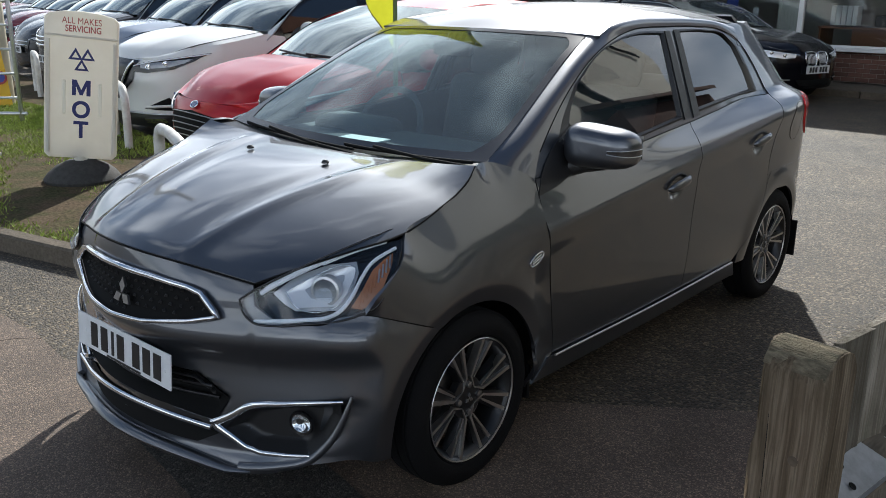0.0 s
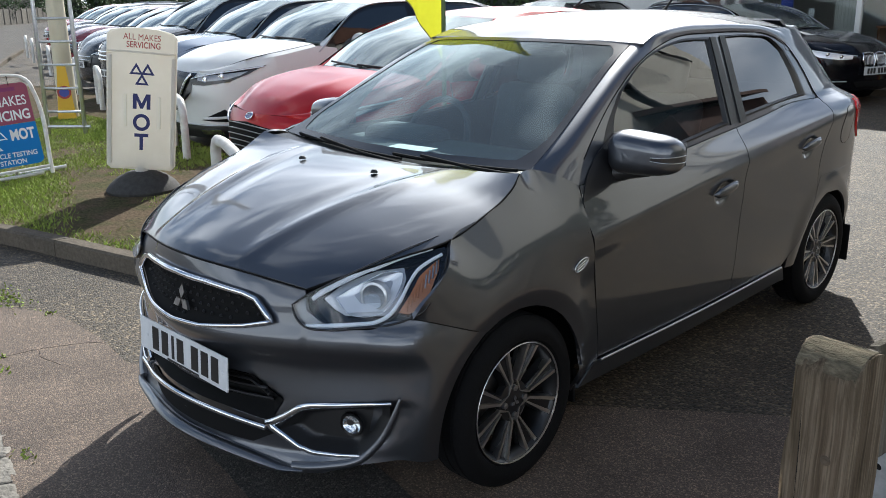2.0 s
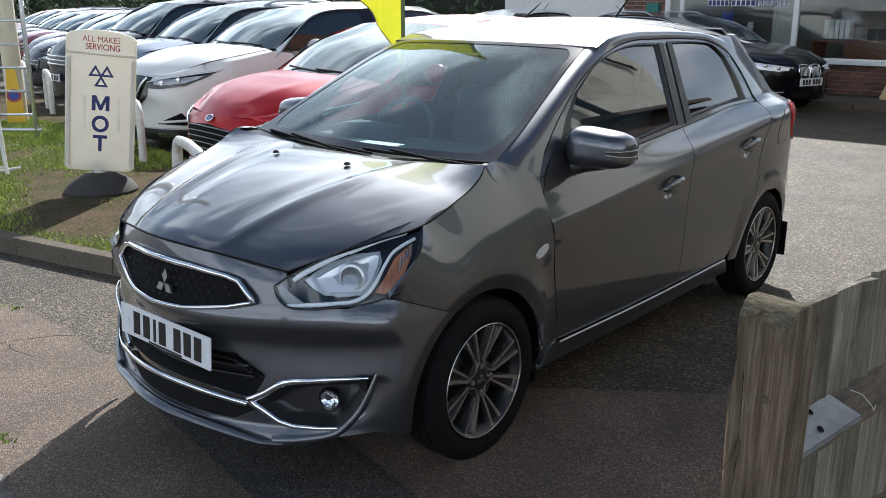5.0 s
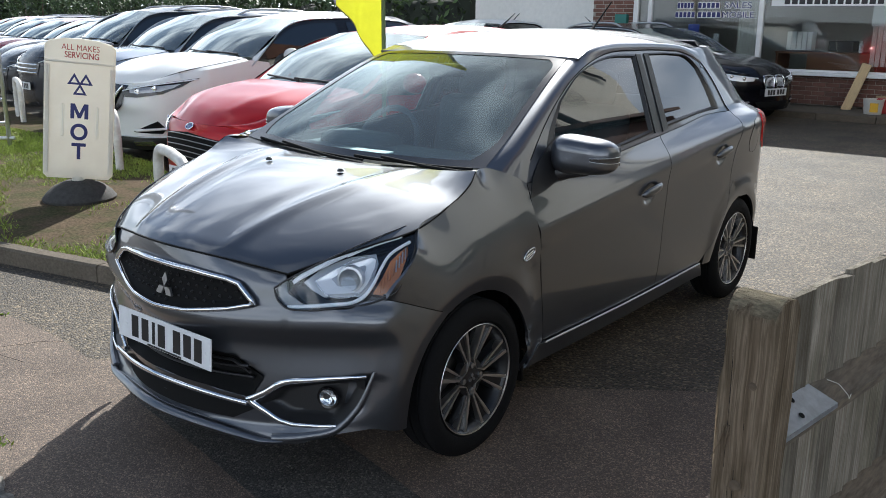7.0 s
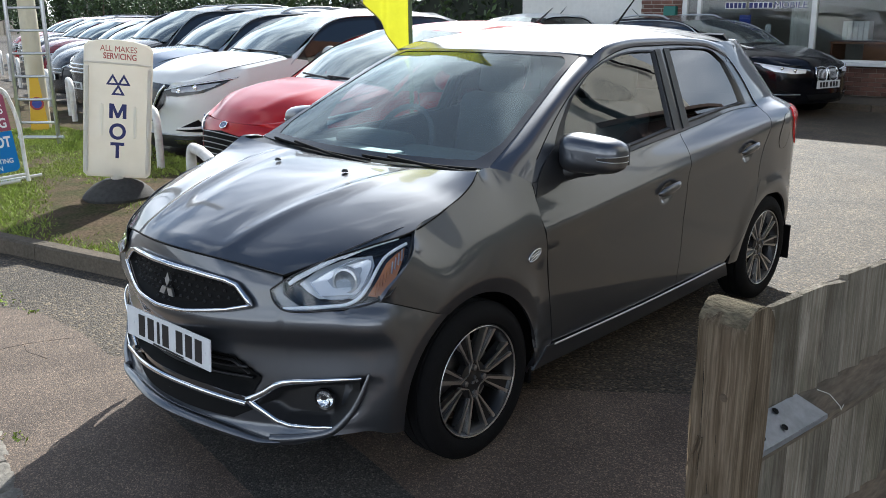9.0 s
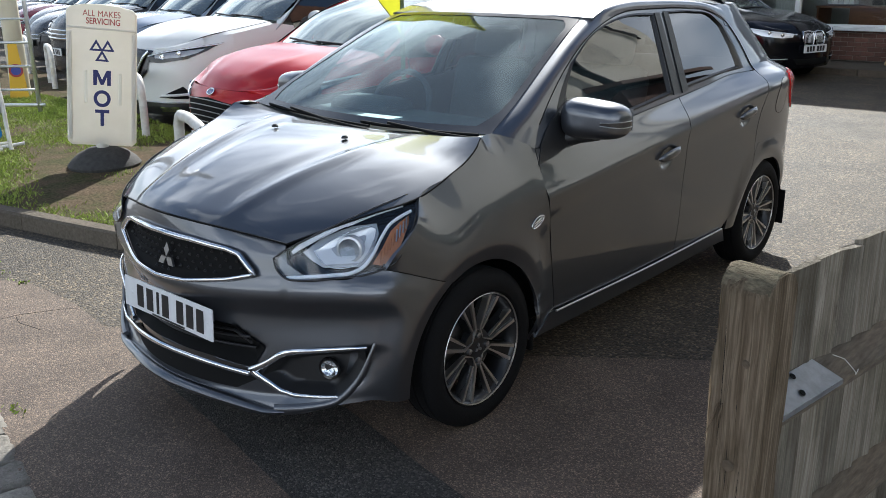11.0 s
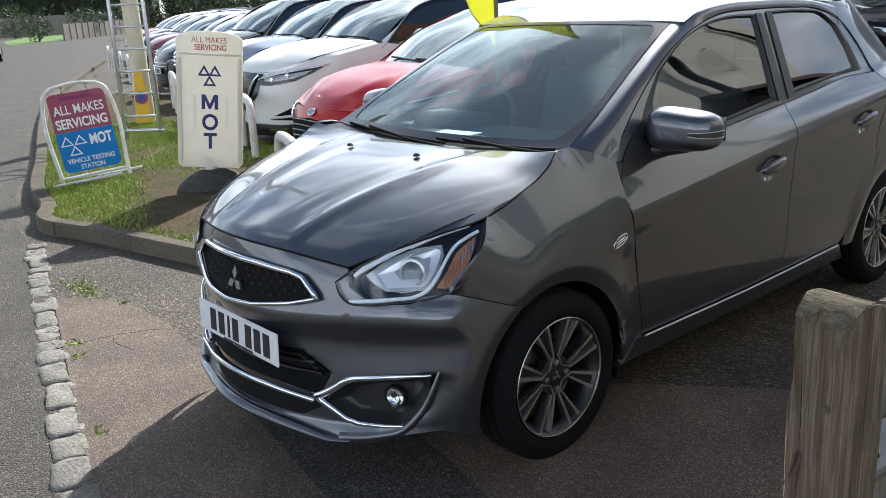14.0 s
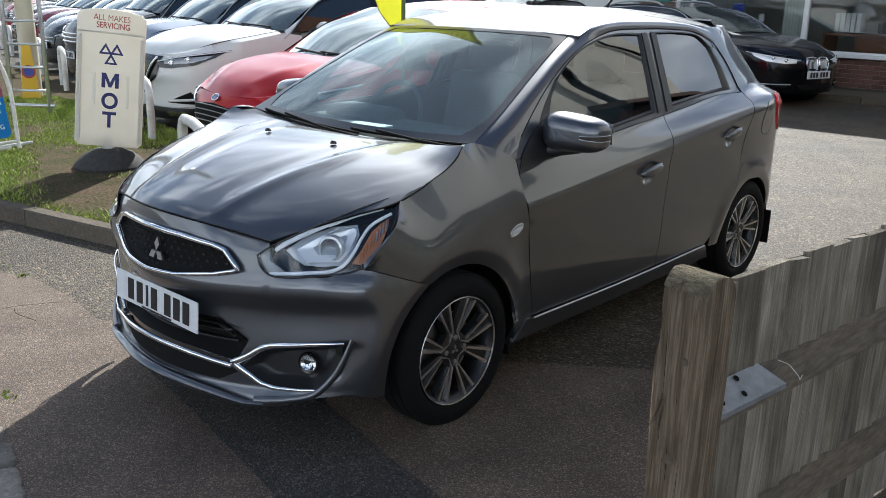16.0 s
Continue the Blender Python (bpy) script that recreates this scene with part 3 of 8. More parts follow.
def front_y(x, z):
    wc = side_x(0.0, z)
    c = np.maximum(0.01, -nose_line(z) - nose_bow(z) * wc**2)
    k = np.clip((0.67 - z) / 0.12, 0, 1)
    return nose_line(z) + nose_bow(z) * np.asarray(x, float) ** 2 + c * (np.abs(x) / wc) ** (10 + 26 * k * k * (3 - 2 * k))


def body_x(y, z):
    """Half the body's width at y and z, round the front corner too."""
    y, z = np.broadcast_arrays(np.asarray(y, float), np.asarray(z, float))
    lo, hi = np.zeros(y.shape), side_x(0.0, z) * np.ones(y.shape)
    for _ in range(40):
        mid = (lo + hi) / 2
        inside = front_y(mid, z) < y
        lo, hi = np.where(inside, mid, lo), np.where(inside, hi, mid)
    return np.where(y >= 0, side_x(y, z), lo)


def on_side(yz, sgn=1, off=0.0):
    yz = np.asarray(yz, float)
    x = body_x(yz[..., 0], yz[..., 1]) + off
    return np.stack([sgn * x, yz[..., 0], yz[..., 1]], -1)


def dished(yz, y0, z0, sgn):
    """A door's skin with a hollow for the fingers behind its handle."""
    dy, dz = (yz[..., 0] - y0) / 0.062, (yz[..., 1] - z0) / 0.048
    r = np.clip(1.0 - dy**2 - dz**2, 0, 1)
    p = on_side(yz, sgn)
    p[..., 0] -= sgn * 0.017 * r**0.8
    return p


def coons(bottom, top, left, right, nu, nv):
    """A grid of (y, z) between four curves; bottom and top run the same way, left and right run upwards."""
    b, t, l, r = spline(bottom, nu), spline(top, nu), spline(left, nv), spline(right, nv)
    u, v = np.linspace(0, 1, nu)[:, None, None], np.linspace(0, 1, nv)[None, :, None]
    return (1 - v) * b[:, None] + v * t[:, None] + (1 - u) * l[None] + u * r[None] - ((1 - u) * (1 - v) * b[0] + u * (1 - v) * b[-1] + (1 - u) * v * t[0] + u * v * t[-1])


def shrink(g, gap=0.0022):
    """Draws a grid's rim in by gap, for the shut lines between panels."""
    g = g.copy()
    for a, b in ((0, 1), (-1, -2)):
        d = g[b] - g[a]
        g[a] += d / (np.linalg.norm(d, axis=1, keepdims=True) + 1e-9) * gap
        d = g[:, b] - g[:, a]
        g[:, a] += d / (np.linalg.norm(d, axis=1, keepdims=True) + 1e-9) * gap
    return g


def loop(curves, n):
    """A closed ring of (y, z) points out of four curves laid end to end, n points each."""
    return np.vstack([spline(c, n + 1)[:-1] for c in curves])


hatchback = thing("hatchback", "metallic dark grey five-door hatchback parked on brown tarmac", "car")
GREY = M["grey_paint"]

# lines of the side, as (y, z)
DOOR_FRONT = [(0.49, 0.30), (0.448, 0.47), (0.397, 0.70), (0.364, 0.80), (0.352, 0.955)]
DOOR_MID = [(1.47, 0.30), (1.468, 0.60), (1.472, 0.755), (1.455, 0.86), (1.49, 1.02)]
DOOR_REAR = [(1.985, 0.305), (2.10, 0.40), (2.20, 0.52), (2.26, 0.64), (2.262, 0.79), (2.30, 0.95), (2.345, 1.07)]
BELT_F = [(0.352, 0.955), (0.70, 0.965), (0.98, 0.982), (1.25, 1.003), (1.49, 1.02)]
BELT_R = [(1.49, 1.02), (1.75, 1.042), (2.05, 1.07), (2.345, 1.07)]
A_LINE = [(0.352, 0.955), (0.42, 1.03), (0.478, 1.072), (0.705, 1.215), (0.975, 1.335), (1.229, 1.394), (1.535, 1.402)]
ROOF_R = [(1.535, 1.402), (1.80, 1.396), (2.05, 1.372), (2.20, 1.318), (2.27, 1.24), (2.345, 1.07)]
GUTTER = [(0.985, 1.378), (1.10, 1.412), (1.29, 1.434), (1.55, 1.436), (1.86, 1.428), (2.12, 1.408), (2.40, 1.372), (2.66, 1.335)]

for sgn in (1, -1):
    dfront = shrink(coons([DOOR_FRONT[0], (1.0, 0.292), DOOR_MID[0]], BELT_F, DOOR_FRONT, DOOR_MID, 130, 90))
    front_door = sheet("front_door", dished(dfront, 1.278, 0.782, sgn), GREY, hatchback)
    drear = shrink(coons([DOOR_MID[0], (1.75, 0.298), DOOR_REAR[0]], BELT_R, DOOR_MID, DOOR_REAR, 100, 90))
    rear_door = sheet("rear_door", dished(drear, 2.082, 0.864, sgn), GREY, hatchback)

    # dark lining inside the doors, up to the window line
    lining = np.array(BELT_F + BELT_R[1:])
    kk = np.linspace(0, 1, 5)[:, None, None]
    lo_ = np.stack([lining[:, 0], np.full(len(lining), 0.60)], -1)
    for own, sel in ((front_door, slice(0, 5)), (rear_door, slice(4, 8))):
        gl = on_side(lo_[None, sel] * (1 - kk) + (lining[None, sel] + np.array((0, 0.016))) * kk, sgn, -0.030)
        sheet("door_lining", gl, M["cabin"], own, "dark inner lining", skirt=0)
        top = np.stack([gl[-1], gl[-1] + np.array((sgn * 0.016, 0, -0.002))])
        sheet("lining_edge", top, M["cabin"], own, skirt=0)

    # window frames with real openings
    win_f = [[(0.60, 1.0), (1.0, 1.012), (1.415, 1.05)], [(1.415, 1.05), (1.445, 1.21), (1.475, 1.372)], [(1.475, 1.372), (1.30, 1.376), (1.117, 1.356), (0.921, 1.305), (0.76, 1.225)], [(0.76, 1.225), (0.66, 1.12), (0.60, 1.0)]]
    out_f = [BELT_F, [(1.49, 1.02), (1.515, 1.2), (1.535, 1.402)], A_LINE[:2:-1], [(0.705, 1.215), (0.478, 1.072), (0.42, 1.03), (0.352, 0.955)]]
    ring = np.stack([loop(out_f, 24), loop(win_f, 24)])
    mid = ring[0] * 0.42 + ring[1] * 0.58
    sheet("door_frame", on_side(np.stack([ring[0] * 0.985 + mid * 0.015, ring[0] * 0.5 + mid * 0.5, mid]), sgn, -0.003), GREY, front_door, closed=True)
    sheet("window_seal", np.concatenate([on_side(mid[None], sgn, -0.002), on_side((mid * 0.4 + ring[1] * 0.6)[None], sgn, 0.002), on_side(ring[1][None], sgn, -0.012)]), M["black_plastic"], front_door, "black rubber and trim round the window", closed=True)
    g = coons(win_f[0], win_f[2][::-1], win_f[3][::-1], win_f[1], 20, 14)
    pane = sheet("window_pane", on_side(g, sgn, -0.010), M["tint"], front_door, "lightly tinted window glass", skirt=0)
    pane.visible_shadow = False
    # black sail panel at the mirror's foot
    g = coons([(0.352, 0.900), (0.46, 0.915), (0.60, 0.955)], [(0.630, 1.096), (0.636, 1.096)], [(0.352, 0.900), (0.385, 0.955), (0.46, 1.015), (0.630, 1.096)], [(0.60, 0.958), (0.612, 1.02), (0.636, 1.096)], 12, 10)
    sheet("mirror_sail", on_side(g, sgn, 0.003), M["black_plastic"], front_door)

    win_r = [[(1.56, 1.065), (1.85, 1.085), (2.165, 1.102)], [(2.165, 1.102), (2.155, 1.20), (2.12, 1.30)], [(2.12, 1.30), (2.05, 1.352), (1.90, 1.372), (1.62, 1.378)], [(1.62, 1.378), (1.59, 1.22), (1.56, 1.065)]]
    out_r = [BELT_R, [(2.345, 1.07), (2.27, 1.24), (2.20, 1.318)], [(2.20, 1.318), (2.05, 1.372), (1.80, 1.396), (1.535, 1.402)], [(1.535, 1.402), (1.515, 1.2), (1.49, 1.02)]]
    ring = np.stack([loop(out_r, 24), loop(win_r, 24)])
    mid = ring[0] * 0.42 + ring[1] * 0.58
    sheet("door_frame", on_side(np.stack([ring[0] * 0.985 + mid * 0.015, ring[0] * 0.5 + mid * 0.5, mid]), sgn, -0.003), GREY, rear_door, closed=True)
    sheet("window_seal", np.concatenate([on_side(mid[None], sgn, -0.002), on_side((mid * 0.4 + ring[1] * 0.6)[None], sgn, 0.002), on_side(ring[1][None], sgn, -0.012)]), M["black_plastic"], rear_door, "black rubber and trim round the window", closed=True)
    g = coons(win_r[0], win_r[2][::-1], win_r[3][::-1], win_r[1], 18, 12)
    pane = sheet("window_pane", on_side(g, sgn, -0.010), M["dark_glass"], rear_door, "dark privacy glass", skirt=0)
    # black pillar between the doors
    for y0, own in ((1.448, front_door), (1.53, rear_door)):
        g = coons([(y0 + 0.0, 1.035), (y0 + 0.058, 1.04)], [(y0 + 0.048, 1.385), (y0 + 0.094, 1.385)], [(y0, 1.035), (y0 + 0.048, 1.385)], [(y0 + 0.058, 1.04), (y0 + 0.094, 1.385)], 6, 12)
        sheet("pillar_cover", on_side(g, sgn, 0.004), M["black_plastic"], own)

    # rear quarter with the pillar behind the door and the tail corner
    ys = np.linspace(0, 1, 44)
    rows = []
    for z in np.linspace(0.24, 1.40, 64):
        y_start = np.interp(z, [0.24, 0.305, 0.40, 0.52, 0.64, 0.79, 0.95, 1.07, 1.24, 1.318, 1.36, 1.38, 1.40], [1.96, 1.985, 2.10, 2.20, 2.26, 2.262, 2.30, 2.345, 2.27, 2.20, 2.11, 2.02, 1.70]) + 0.003
        y_end = tail_line(z) - 0.045
        hole = 0.318**2 - (z - 0.285) ** 2
        if hole > 0:
            y_start = max(y_start, 2.45 + math.sqrt(hole))
        rows.append(np.stack([y_start + (y_end - y_start) * ys, np.full(44, z)], -1))
    quarter = sheet("rear_quarter", on_side(np.array(rows), sgn), GREY, hatchback)
    rows = []
    for y in np.linspace(2.03, 2.79, 40):
        a = 0.285 + math.sqrt(max(0.0, 0.318**2 - (y - 2.45) ** 2))
        top = np.interp(y, [1.985, 2.10, 2.20, 2.26, 2.3], [0.305, 0.40, 0.52, 0.64, 0.70]) if y < 2.3 else 0.70
        rows.append(np.stack([np.full(12, y), a + (max(top, a + 0.003) - a) * np.linspace(0, 1, 12)], -1))
    sheet("wheel_arch_panel", on_side(np.array(rows), sgn, 0.001), GREY, quarter)
    # fuel flap on the left side only
    if sgn > 0:
        th = np.linspace(0, 2 * np.pi, 33)
        ring = np.array([np.stack([2.555 + r * 0.082 * np.sign(np.cos(th)) * np.abs(np.cos(th)) ** 0.8, 0.925 + r * 0.095 * np.sign(np.sin(th)) * np.abs(np.sin(th)) ** 0.8], -1) for r in (0.02, 0.5, 0.92, 1.0)])
        sheet("fuel_flap", on_side(ring, sgn, 0.0015), GREY, quarter, skirt=0.0)
        tube("flap_gap", on_side(ring[3], sgn, 0.001), 0.0011, M["matt_black"], quarter, closed=False)
    # tail lamp wrapped round the corner
    zz = np.linspace(0.825, 1.045, 16)
    g = np.array([np.stack([np.linspace(tail_line(z) - 0.045 - np.interp(z, [0.79, 0.88, 1.0, 1.075], [0.10, 0.20, 0.27, 0.20]), tail_line(z) - 0.04, 12), np.full(12, z)], -1) for z in zz])
    sheet("tail_lamp", on_side(g, sgn, 0.008), M["red_lens"], quarter, "glossy red tail lamp")
    # sill and its bright strip
    g = coons([(0.40, 0.20), (1.2, 0.20), (2.06, 0.215)], [(0.46, 0.292), (1.2, 0.286), (1.99, 0.30)], [(0.40, 0.20), (0.46, 0.292)], [(2.06, 0.215), (1.99, 0.30)], 40, 12)
    sill = sheet("sill", on_side(g, sgn, 0.006), GREY, hatchback)
    tube("bright_strip", on_side(spline([(0.50, 0.291), (1.2, 0.287), (1.97, 0.303)], 40), sgn, 0.010), 0.0045, M["satin_chrome"], sill, "thin bright metal strip")
    tube("door_seam", on_side(spline(A_LINE[1:] + ROOF_R[1:], 70), sgn, 0.0005), 0.0020, M["matt_black"], hatchback)
    # door handle across its hollow, and the lock
    for y0, z0, own in ((1.278, 0.806, front_door), (2.080, 0.890, rear_door)):
        t_ = np.linspace(-1, 1, 20)
        pts = on_side(np.stack([y0 + 0.086 * t_, z0 + 0.012 * t_ - 0.006 * t_**2], -1), sgn, 0.0) + np.array((sgn, 0, 0)) * (0.004 + 0.020 * np.sqrt(np.clip(1 - t_**2, 0, 1)))[:, None]
        tube("door_handle", pts, 0.004 + 0.0165 * np.clip(1 - t_**4, 0, 1) ** 0.5, GREY, own, flat=0.65, sides=14)
    revolve("lock", [(0.0, 0.0001), (0.004, 0.009), (0.001, 0.012)], M["chrome"], front_door, n=16, at=(sgn * 0.803, 1.398, 0.835))

    # mirror
    def sp(t, e):
        return np.sign(t) * np.abs(t) ** e

    def mirror_pt(a, p, grow=0.0):
        """A rounded housing: a goes round it as seen from the front, p from its front to its back."""
        a, p = np.broadcast_arrays(np.asarray(a, float), np.asarray(p, float))
        x = (0.126 + grow) * sp(np.cos(p), 0.55) * sp(np.cos(a), 0.55)
        z = (0.073 + grow) * sp(np.cos(p), 0.55) * sp(np.sin(a), 0.60)
        y = (0.082 + grow) * np.sin(p)
        z = z * (1 - 0.13 * x / 0.126) - 0.004 * x / 0.126
        return np.stack([sgn * (0.861 + x), 0.600 + y + 0.16 * x, 1.040 + z], -1)

    nu, nv = 48, 28
    aa, pp = np.meshgrid(np.linspace(0, 2 * np.pi, nu, endpoint=False), np.linspace(-np.pi / 2, np.pi / 2, nv), indexing="ij")
    f = [(i * nv + j, i * nv + j + 1, ((i + 1) % nu) * nv + j + 1, ((i + 1) % nu) * nv + j) for i in range(nu) for j in range(nv - 1)]
    housing = mesh("door_mirror", mirror_pt(aa, pp).reshape(-1, 3), f, GREY, front_door, "", True, 60)
    aa, pp = np.meshgrid(np.linspace(-0.055, 0.055, 7), np.linspace(-1.32, 0.25, 24), indexing="ij")
    strip = sheet("indicator", mirror_pt(sp(aa / 0.055, 1.6) * 0.055 - 0.03, pp, 0.0022), mat("indicator", (0.022, 0.021, 0.022), 0.2, coat=0.6), housing, "smoky indicator strip", skirt=0.003)
    for a_ in (-0.085, 0.025):
        tube("indicator_rim", mirror_pt(np.full(24, a_), np.linspace(-1.32, 0.25, 24), 0.002), 0.0016, M["satin_chrome"], strip)
    tube("mirror_base", [(sgn * 0.755, 0.58, 0.965), (sgn * 0.80, 0.59, 0.972), (sgn * 0.87, 0.61, 0.985)], [0.035, 0.026, 0.024], M["black_plastic"], housing)
    mesh("mirror_glass", [(sgn * (0.862 + a * 0.095), 0.684 + 0.16 * a * 0.095, 1.041 + b * 0.05) for a, b in ((-1, -1), (1, -0.9), (1, 0.7), (-1, 1))], [(0, 1, 2, 3)], M["chrome"], housing, "mirror glass")

# bonnet
def hood_pt(u, v):
    """u across (-1 to 1), v from the windscreen (0) to the nose (1)."""
    e, c = HOOD_EDGE(v), HOOD_MID(v)
    a = np.abs(u)
    x = u * e[..., 0]
    y = c[..., 1] + (e[..., 1] - c[..., 1]) * a**2.2
    z = c[..., 2] + (e[..., 2] - c[..., 2]) * a**2.8
    rib = 0.40 - 0.16 * v
    z = z + 0.013 * np.exp(-(((np.abs(x) - rib) / 0.032) ** 2)) * np.sin(np.pi * np.clip(v, 0, 1)) ** 0.6 - 0.004 * np.exp(-(((np.abs(x) - rib + 0.09) / 0.05) ** 2)) * np.sin(np.pi * np.clip(v, 0, 1))
    return np.stack([x, y, z], -1)


def along(pts):
    tab = spline(pts, 201)
    return lambda v: np.stack([np.interp(v, np.linspace(0, 1, 201), tab[:, k]) for k in range(3)], -1)


HOOD_EDGE = along([(0.694, 0.128, 1.021), (0.701, 0.093, 0.989), (0.697, 0.047, 0.953), (0.685, -0.031, 0.912), (0.661, -0.154, 0.858), (0.60, -0.30, 0.825), (0.545, -0.41, 0.797), (0.463, -0.548, 0.752)])
HOOD_MID = along([(0, 0.135, 0.992), (0, 0.05, 0.992), (0, -0.10, 0.982), (0, -0.30, 0.945), (0, -0.48, 0.893), (0, -0.60, 0.848), (0, -0.655, 0.822), (0, -0.682, 0.800)])
u, v = np.meshgrid(np.linspace(-1, 1, 81), np.linspace(0, 1, 60), indexing="ij")
bonnet = sheet("bonnet", hood_pt(u, v), GREY, hatchback)
for sgn in (1, -1):
    for x0 in (0.205,):
        revolve("washer_jet", [(0.0, 0.013), (0.006, 0.012), (0.011, 0.007), (0.012, 0.0001)], M["black_plastic"], bonnet, n=14, at=(sgn * x0, -0.057, 0.988), axis="z")

e_ = HOOD_EDGE(np.linspace(0, 1, 80))
for sgn in (1, -1):
    tube("shut_line", e_ * np.array((sgn, 1, 1)) + np.array((sgn * 0.003, 0, -0.003)), 0.0032, M["matt_black"], bonnet)
f_ = hood_pt(np.linspace(-1, 1, 60), np.ones(60))
tube("shut_line", f_ + np.array((0, -0.002, -0.004)), 0.003, M["matt_black"], bonnet)
# windscreen, with its black rim, and the roof
SCREEN_EDGE = along([(0.672, 0.215, 1.015), (0.645, 0.40, 1.105), (0.602, 0.62, 1.215), (0.56, 0.82, 1.312), (0.528, 0.985, 1.380)])
SCREEN_MID = along([(0, 0.155, 0.998), (0, 0.35, 1.115), (0, 0.55, 1.225), (0, 0.75, 1.326), (0, 0.905, 1.396)])


def screen_pt(u, v):
    e, c = SCREEN_EDGE(v), SCREEN_MID(v)
    a = np.abs(u)
    return np.stack([u * e[..., 0], c[..., 1] + (e[..., 1] - c[..., 1]) * a**2.2, c[..., 2] + (e[..., 2] - c[..., 2]) * a**2.4], -1)


u, v = np.meshgrid(np.linspace(-0.985, 0.985, 41), np.linspace(0.01, 0.985, 30), indexing="ij")
windscreen = sheet("windscreen", screen_pt(u, v), M["screen"], hatchback, "clear windscreen with a black border", skirt=0)
windscreen.visible_shadow = False
for a, b in (((-0.985, 0.985), (0.0, 0.055)), ((-0.985, 0.985), (0.962, 0.992)), ((-1.0, -0.952), (0, 1)), ((0.952, 1.0), (0, 1))):
    u, v = np.meshgrid(np.linspace(*a, 31 if a[1] - a[0] > 1 else 5), np.linspace(*b, 31 if b[1] - b[0] > 0.5 else 4), indexing="ij")
    sheet("screen_border", screen_pt(u, v) + np.array((0, -0.0012, 0.0020)), M["gloss_black"], windscreen, skirt=0)
for sgn in (1, -1):  # rounded inner corners of the border
    for v0, v1 in ((0.054, 0.24), (0.963, 0.86)):
        k, w = np.meshgrid(np.linspace(0, 1, 12), np.linspace(0, 1, 6), indexing="ij")
        u = sgn * (0.953 - 0.075 * (1 - k) ** 2 * w)
        sheet("screen_border", screen_pt(u, v0 + (v1 - v0) * k) + np.array((0, -0.0012, 0.0020)), M["gloss_black"], windscreen, skirt=0)
ROOF_EDGE = along([(sx, y, z) for (y, z), sx in zip(GUTTER, side_x([p[0] for p in GUTTER], [p[1] for p in GUTTER]) - 0.004)])
ROOF_MID = along([(0, 0.905, 1.394), (0, 1.02, 1.428), (0, 1.20, 1.464), (0, 1.45, 1.488), (0, 1.80, 1.492), (0, 2.15, 1.478), (0, 2.45, 1.452), (0, 2.70, 1.424)])
u, v = np.meshgrid(np.linspace(-1, 1, 61), np.linspace(0.004, 1, 48), indexing="ij")
e, c = ROOF_EDGE(v), ROOF_MID(v)
a = np.abs(u)
roof = sheet("roof", np.stack([u * e[..., 0], c[..., 1] + (e[..., 1] - c[..., 1]) * a**2.2, c[..., 2] + (e[..., 2] - c[..., 2]) * a**2.6], -1), GREY, hatchback, skirt=0.006)
for sgn in (1, -1):
    # pillar and roof rail: one band from the bonnet's corner over the doors
    outer = on_side(spline(A_LINE + ROOF_R[1:4], 110), sgn)
    ry = np.array([1.10, 1.30, 1.55, 1.80, 2.02, 2.20])
    re_ = np.stack([np.interp(ry, ROOF_EDGE(np.linspace(0, 1, 200))[:, 1], ROOF_EDGE(np.linspace(0, 1, 200))[:, q]) for q in range(3)], -1)
    inner = np.vstack([[(0.672, 0.215, 1.015), (0.645, 0.40, 1.105), (0.602, 0.62, 1.215), (0.562, 0.82, 1.311), (0.538, 0.975, 1.376)], re_ - np.array((0.012, 0, -0.002))])
    inner = spline(inner, 110) * np.array((sgn, 1, 1))
    k = np.linspace(0, 1, 10)[:, None, None]
    bow = np.sin(np.pi * k) * 0.012 * np.array((sgn * 0.6, -0.15, 0.75))
    sheet("pillar", (1 - k) * inner[None] + k * outer[None] + bow, GREY, roof)
    k = np.linspace(0, 1, 6)[:, None, None]
    hi2 = np.stack([sgn * ROOF_EDGE(np.linspace(0.7, 1, 24))[:, 0], ROOF_EDGE(np.linspace(0.7, 1, 24))[:, 1], ROOF_EDGE(np.linspace(0.7, 1, 24))[:, 2]], -1)
    lo2 = on_side(np.stack([np.linspace(2.18, 2.70, 24), np.linspace(1.30, 1.26, 24)], -1), sgn)
    sheet("roof_corner", (1 - k) * lo2[None] + k * hi2[None], GREY, roof, skirt=0.004)
u, v = np.meshgrid(np.linspace(-0.97, 0.97, 21), np.linspace(-0.02, 0.97, 16), indexing="ij")
e, c = ROOF_EDGE(np.clip(v, 0, 1)), ROOF_MID(np.clip(v, 0, 1))
a = np.abs(u)
sheet("headliner", np.stack([u * e[..., 0], c[..., 1] + (e[..., 1] - c[..., 1]) * a**2.2, c[..., 2] + (e[..., 2] - c[..., 2]) * a**2.6 - 0.022], -1), M["cabin"], roof, skirt=0)
# header over the screen and cloth-covered rails inside, over the doors
hu = np.linspace(-1, 1, 61)
h0 = np.stack([hu * ROOF_EDGE(0.006)[0], ROOF_MID(0.006)[1] + (ROOF_EDGE(0.006)[1] - ROOF_MID(0.006)[1]) * np.abs(hu) ** 2.2, ROOF_MID(0.006)[2] + (ROOF_EDGE(0.006)[2] - ROOF_MID(0.006)[2]) * np.abs(hu) ** 2.6], -1)
us = np.clip(h0[:, 0] / 0.533, -1, 1)
h1 = screen_pt(us, np.full(61, 0.988))
out_ = np.clip((np.abs(h0[:, 0]) - 0.533) / 0.05, 0, 1)[:, None]
h1 = h1 + out_ * (np.stack([np.sign(hu) * 0.580, np.full(61, 1.02), np.full(61, 1.352)], -1) - h1)
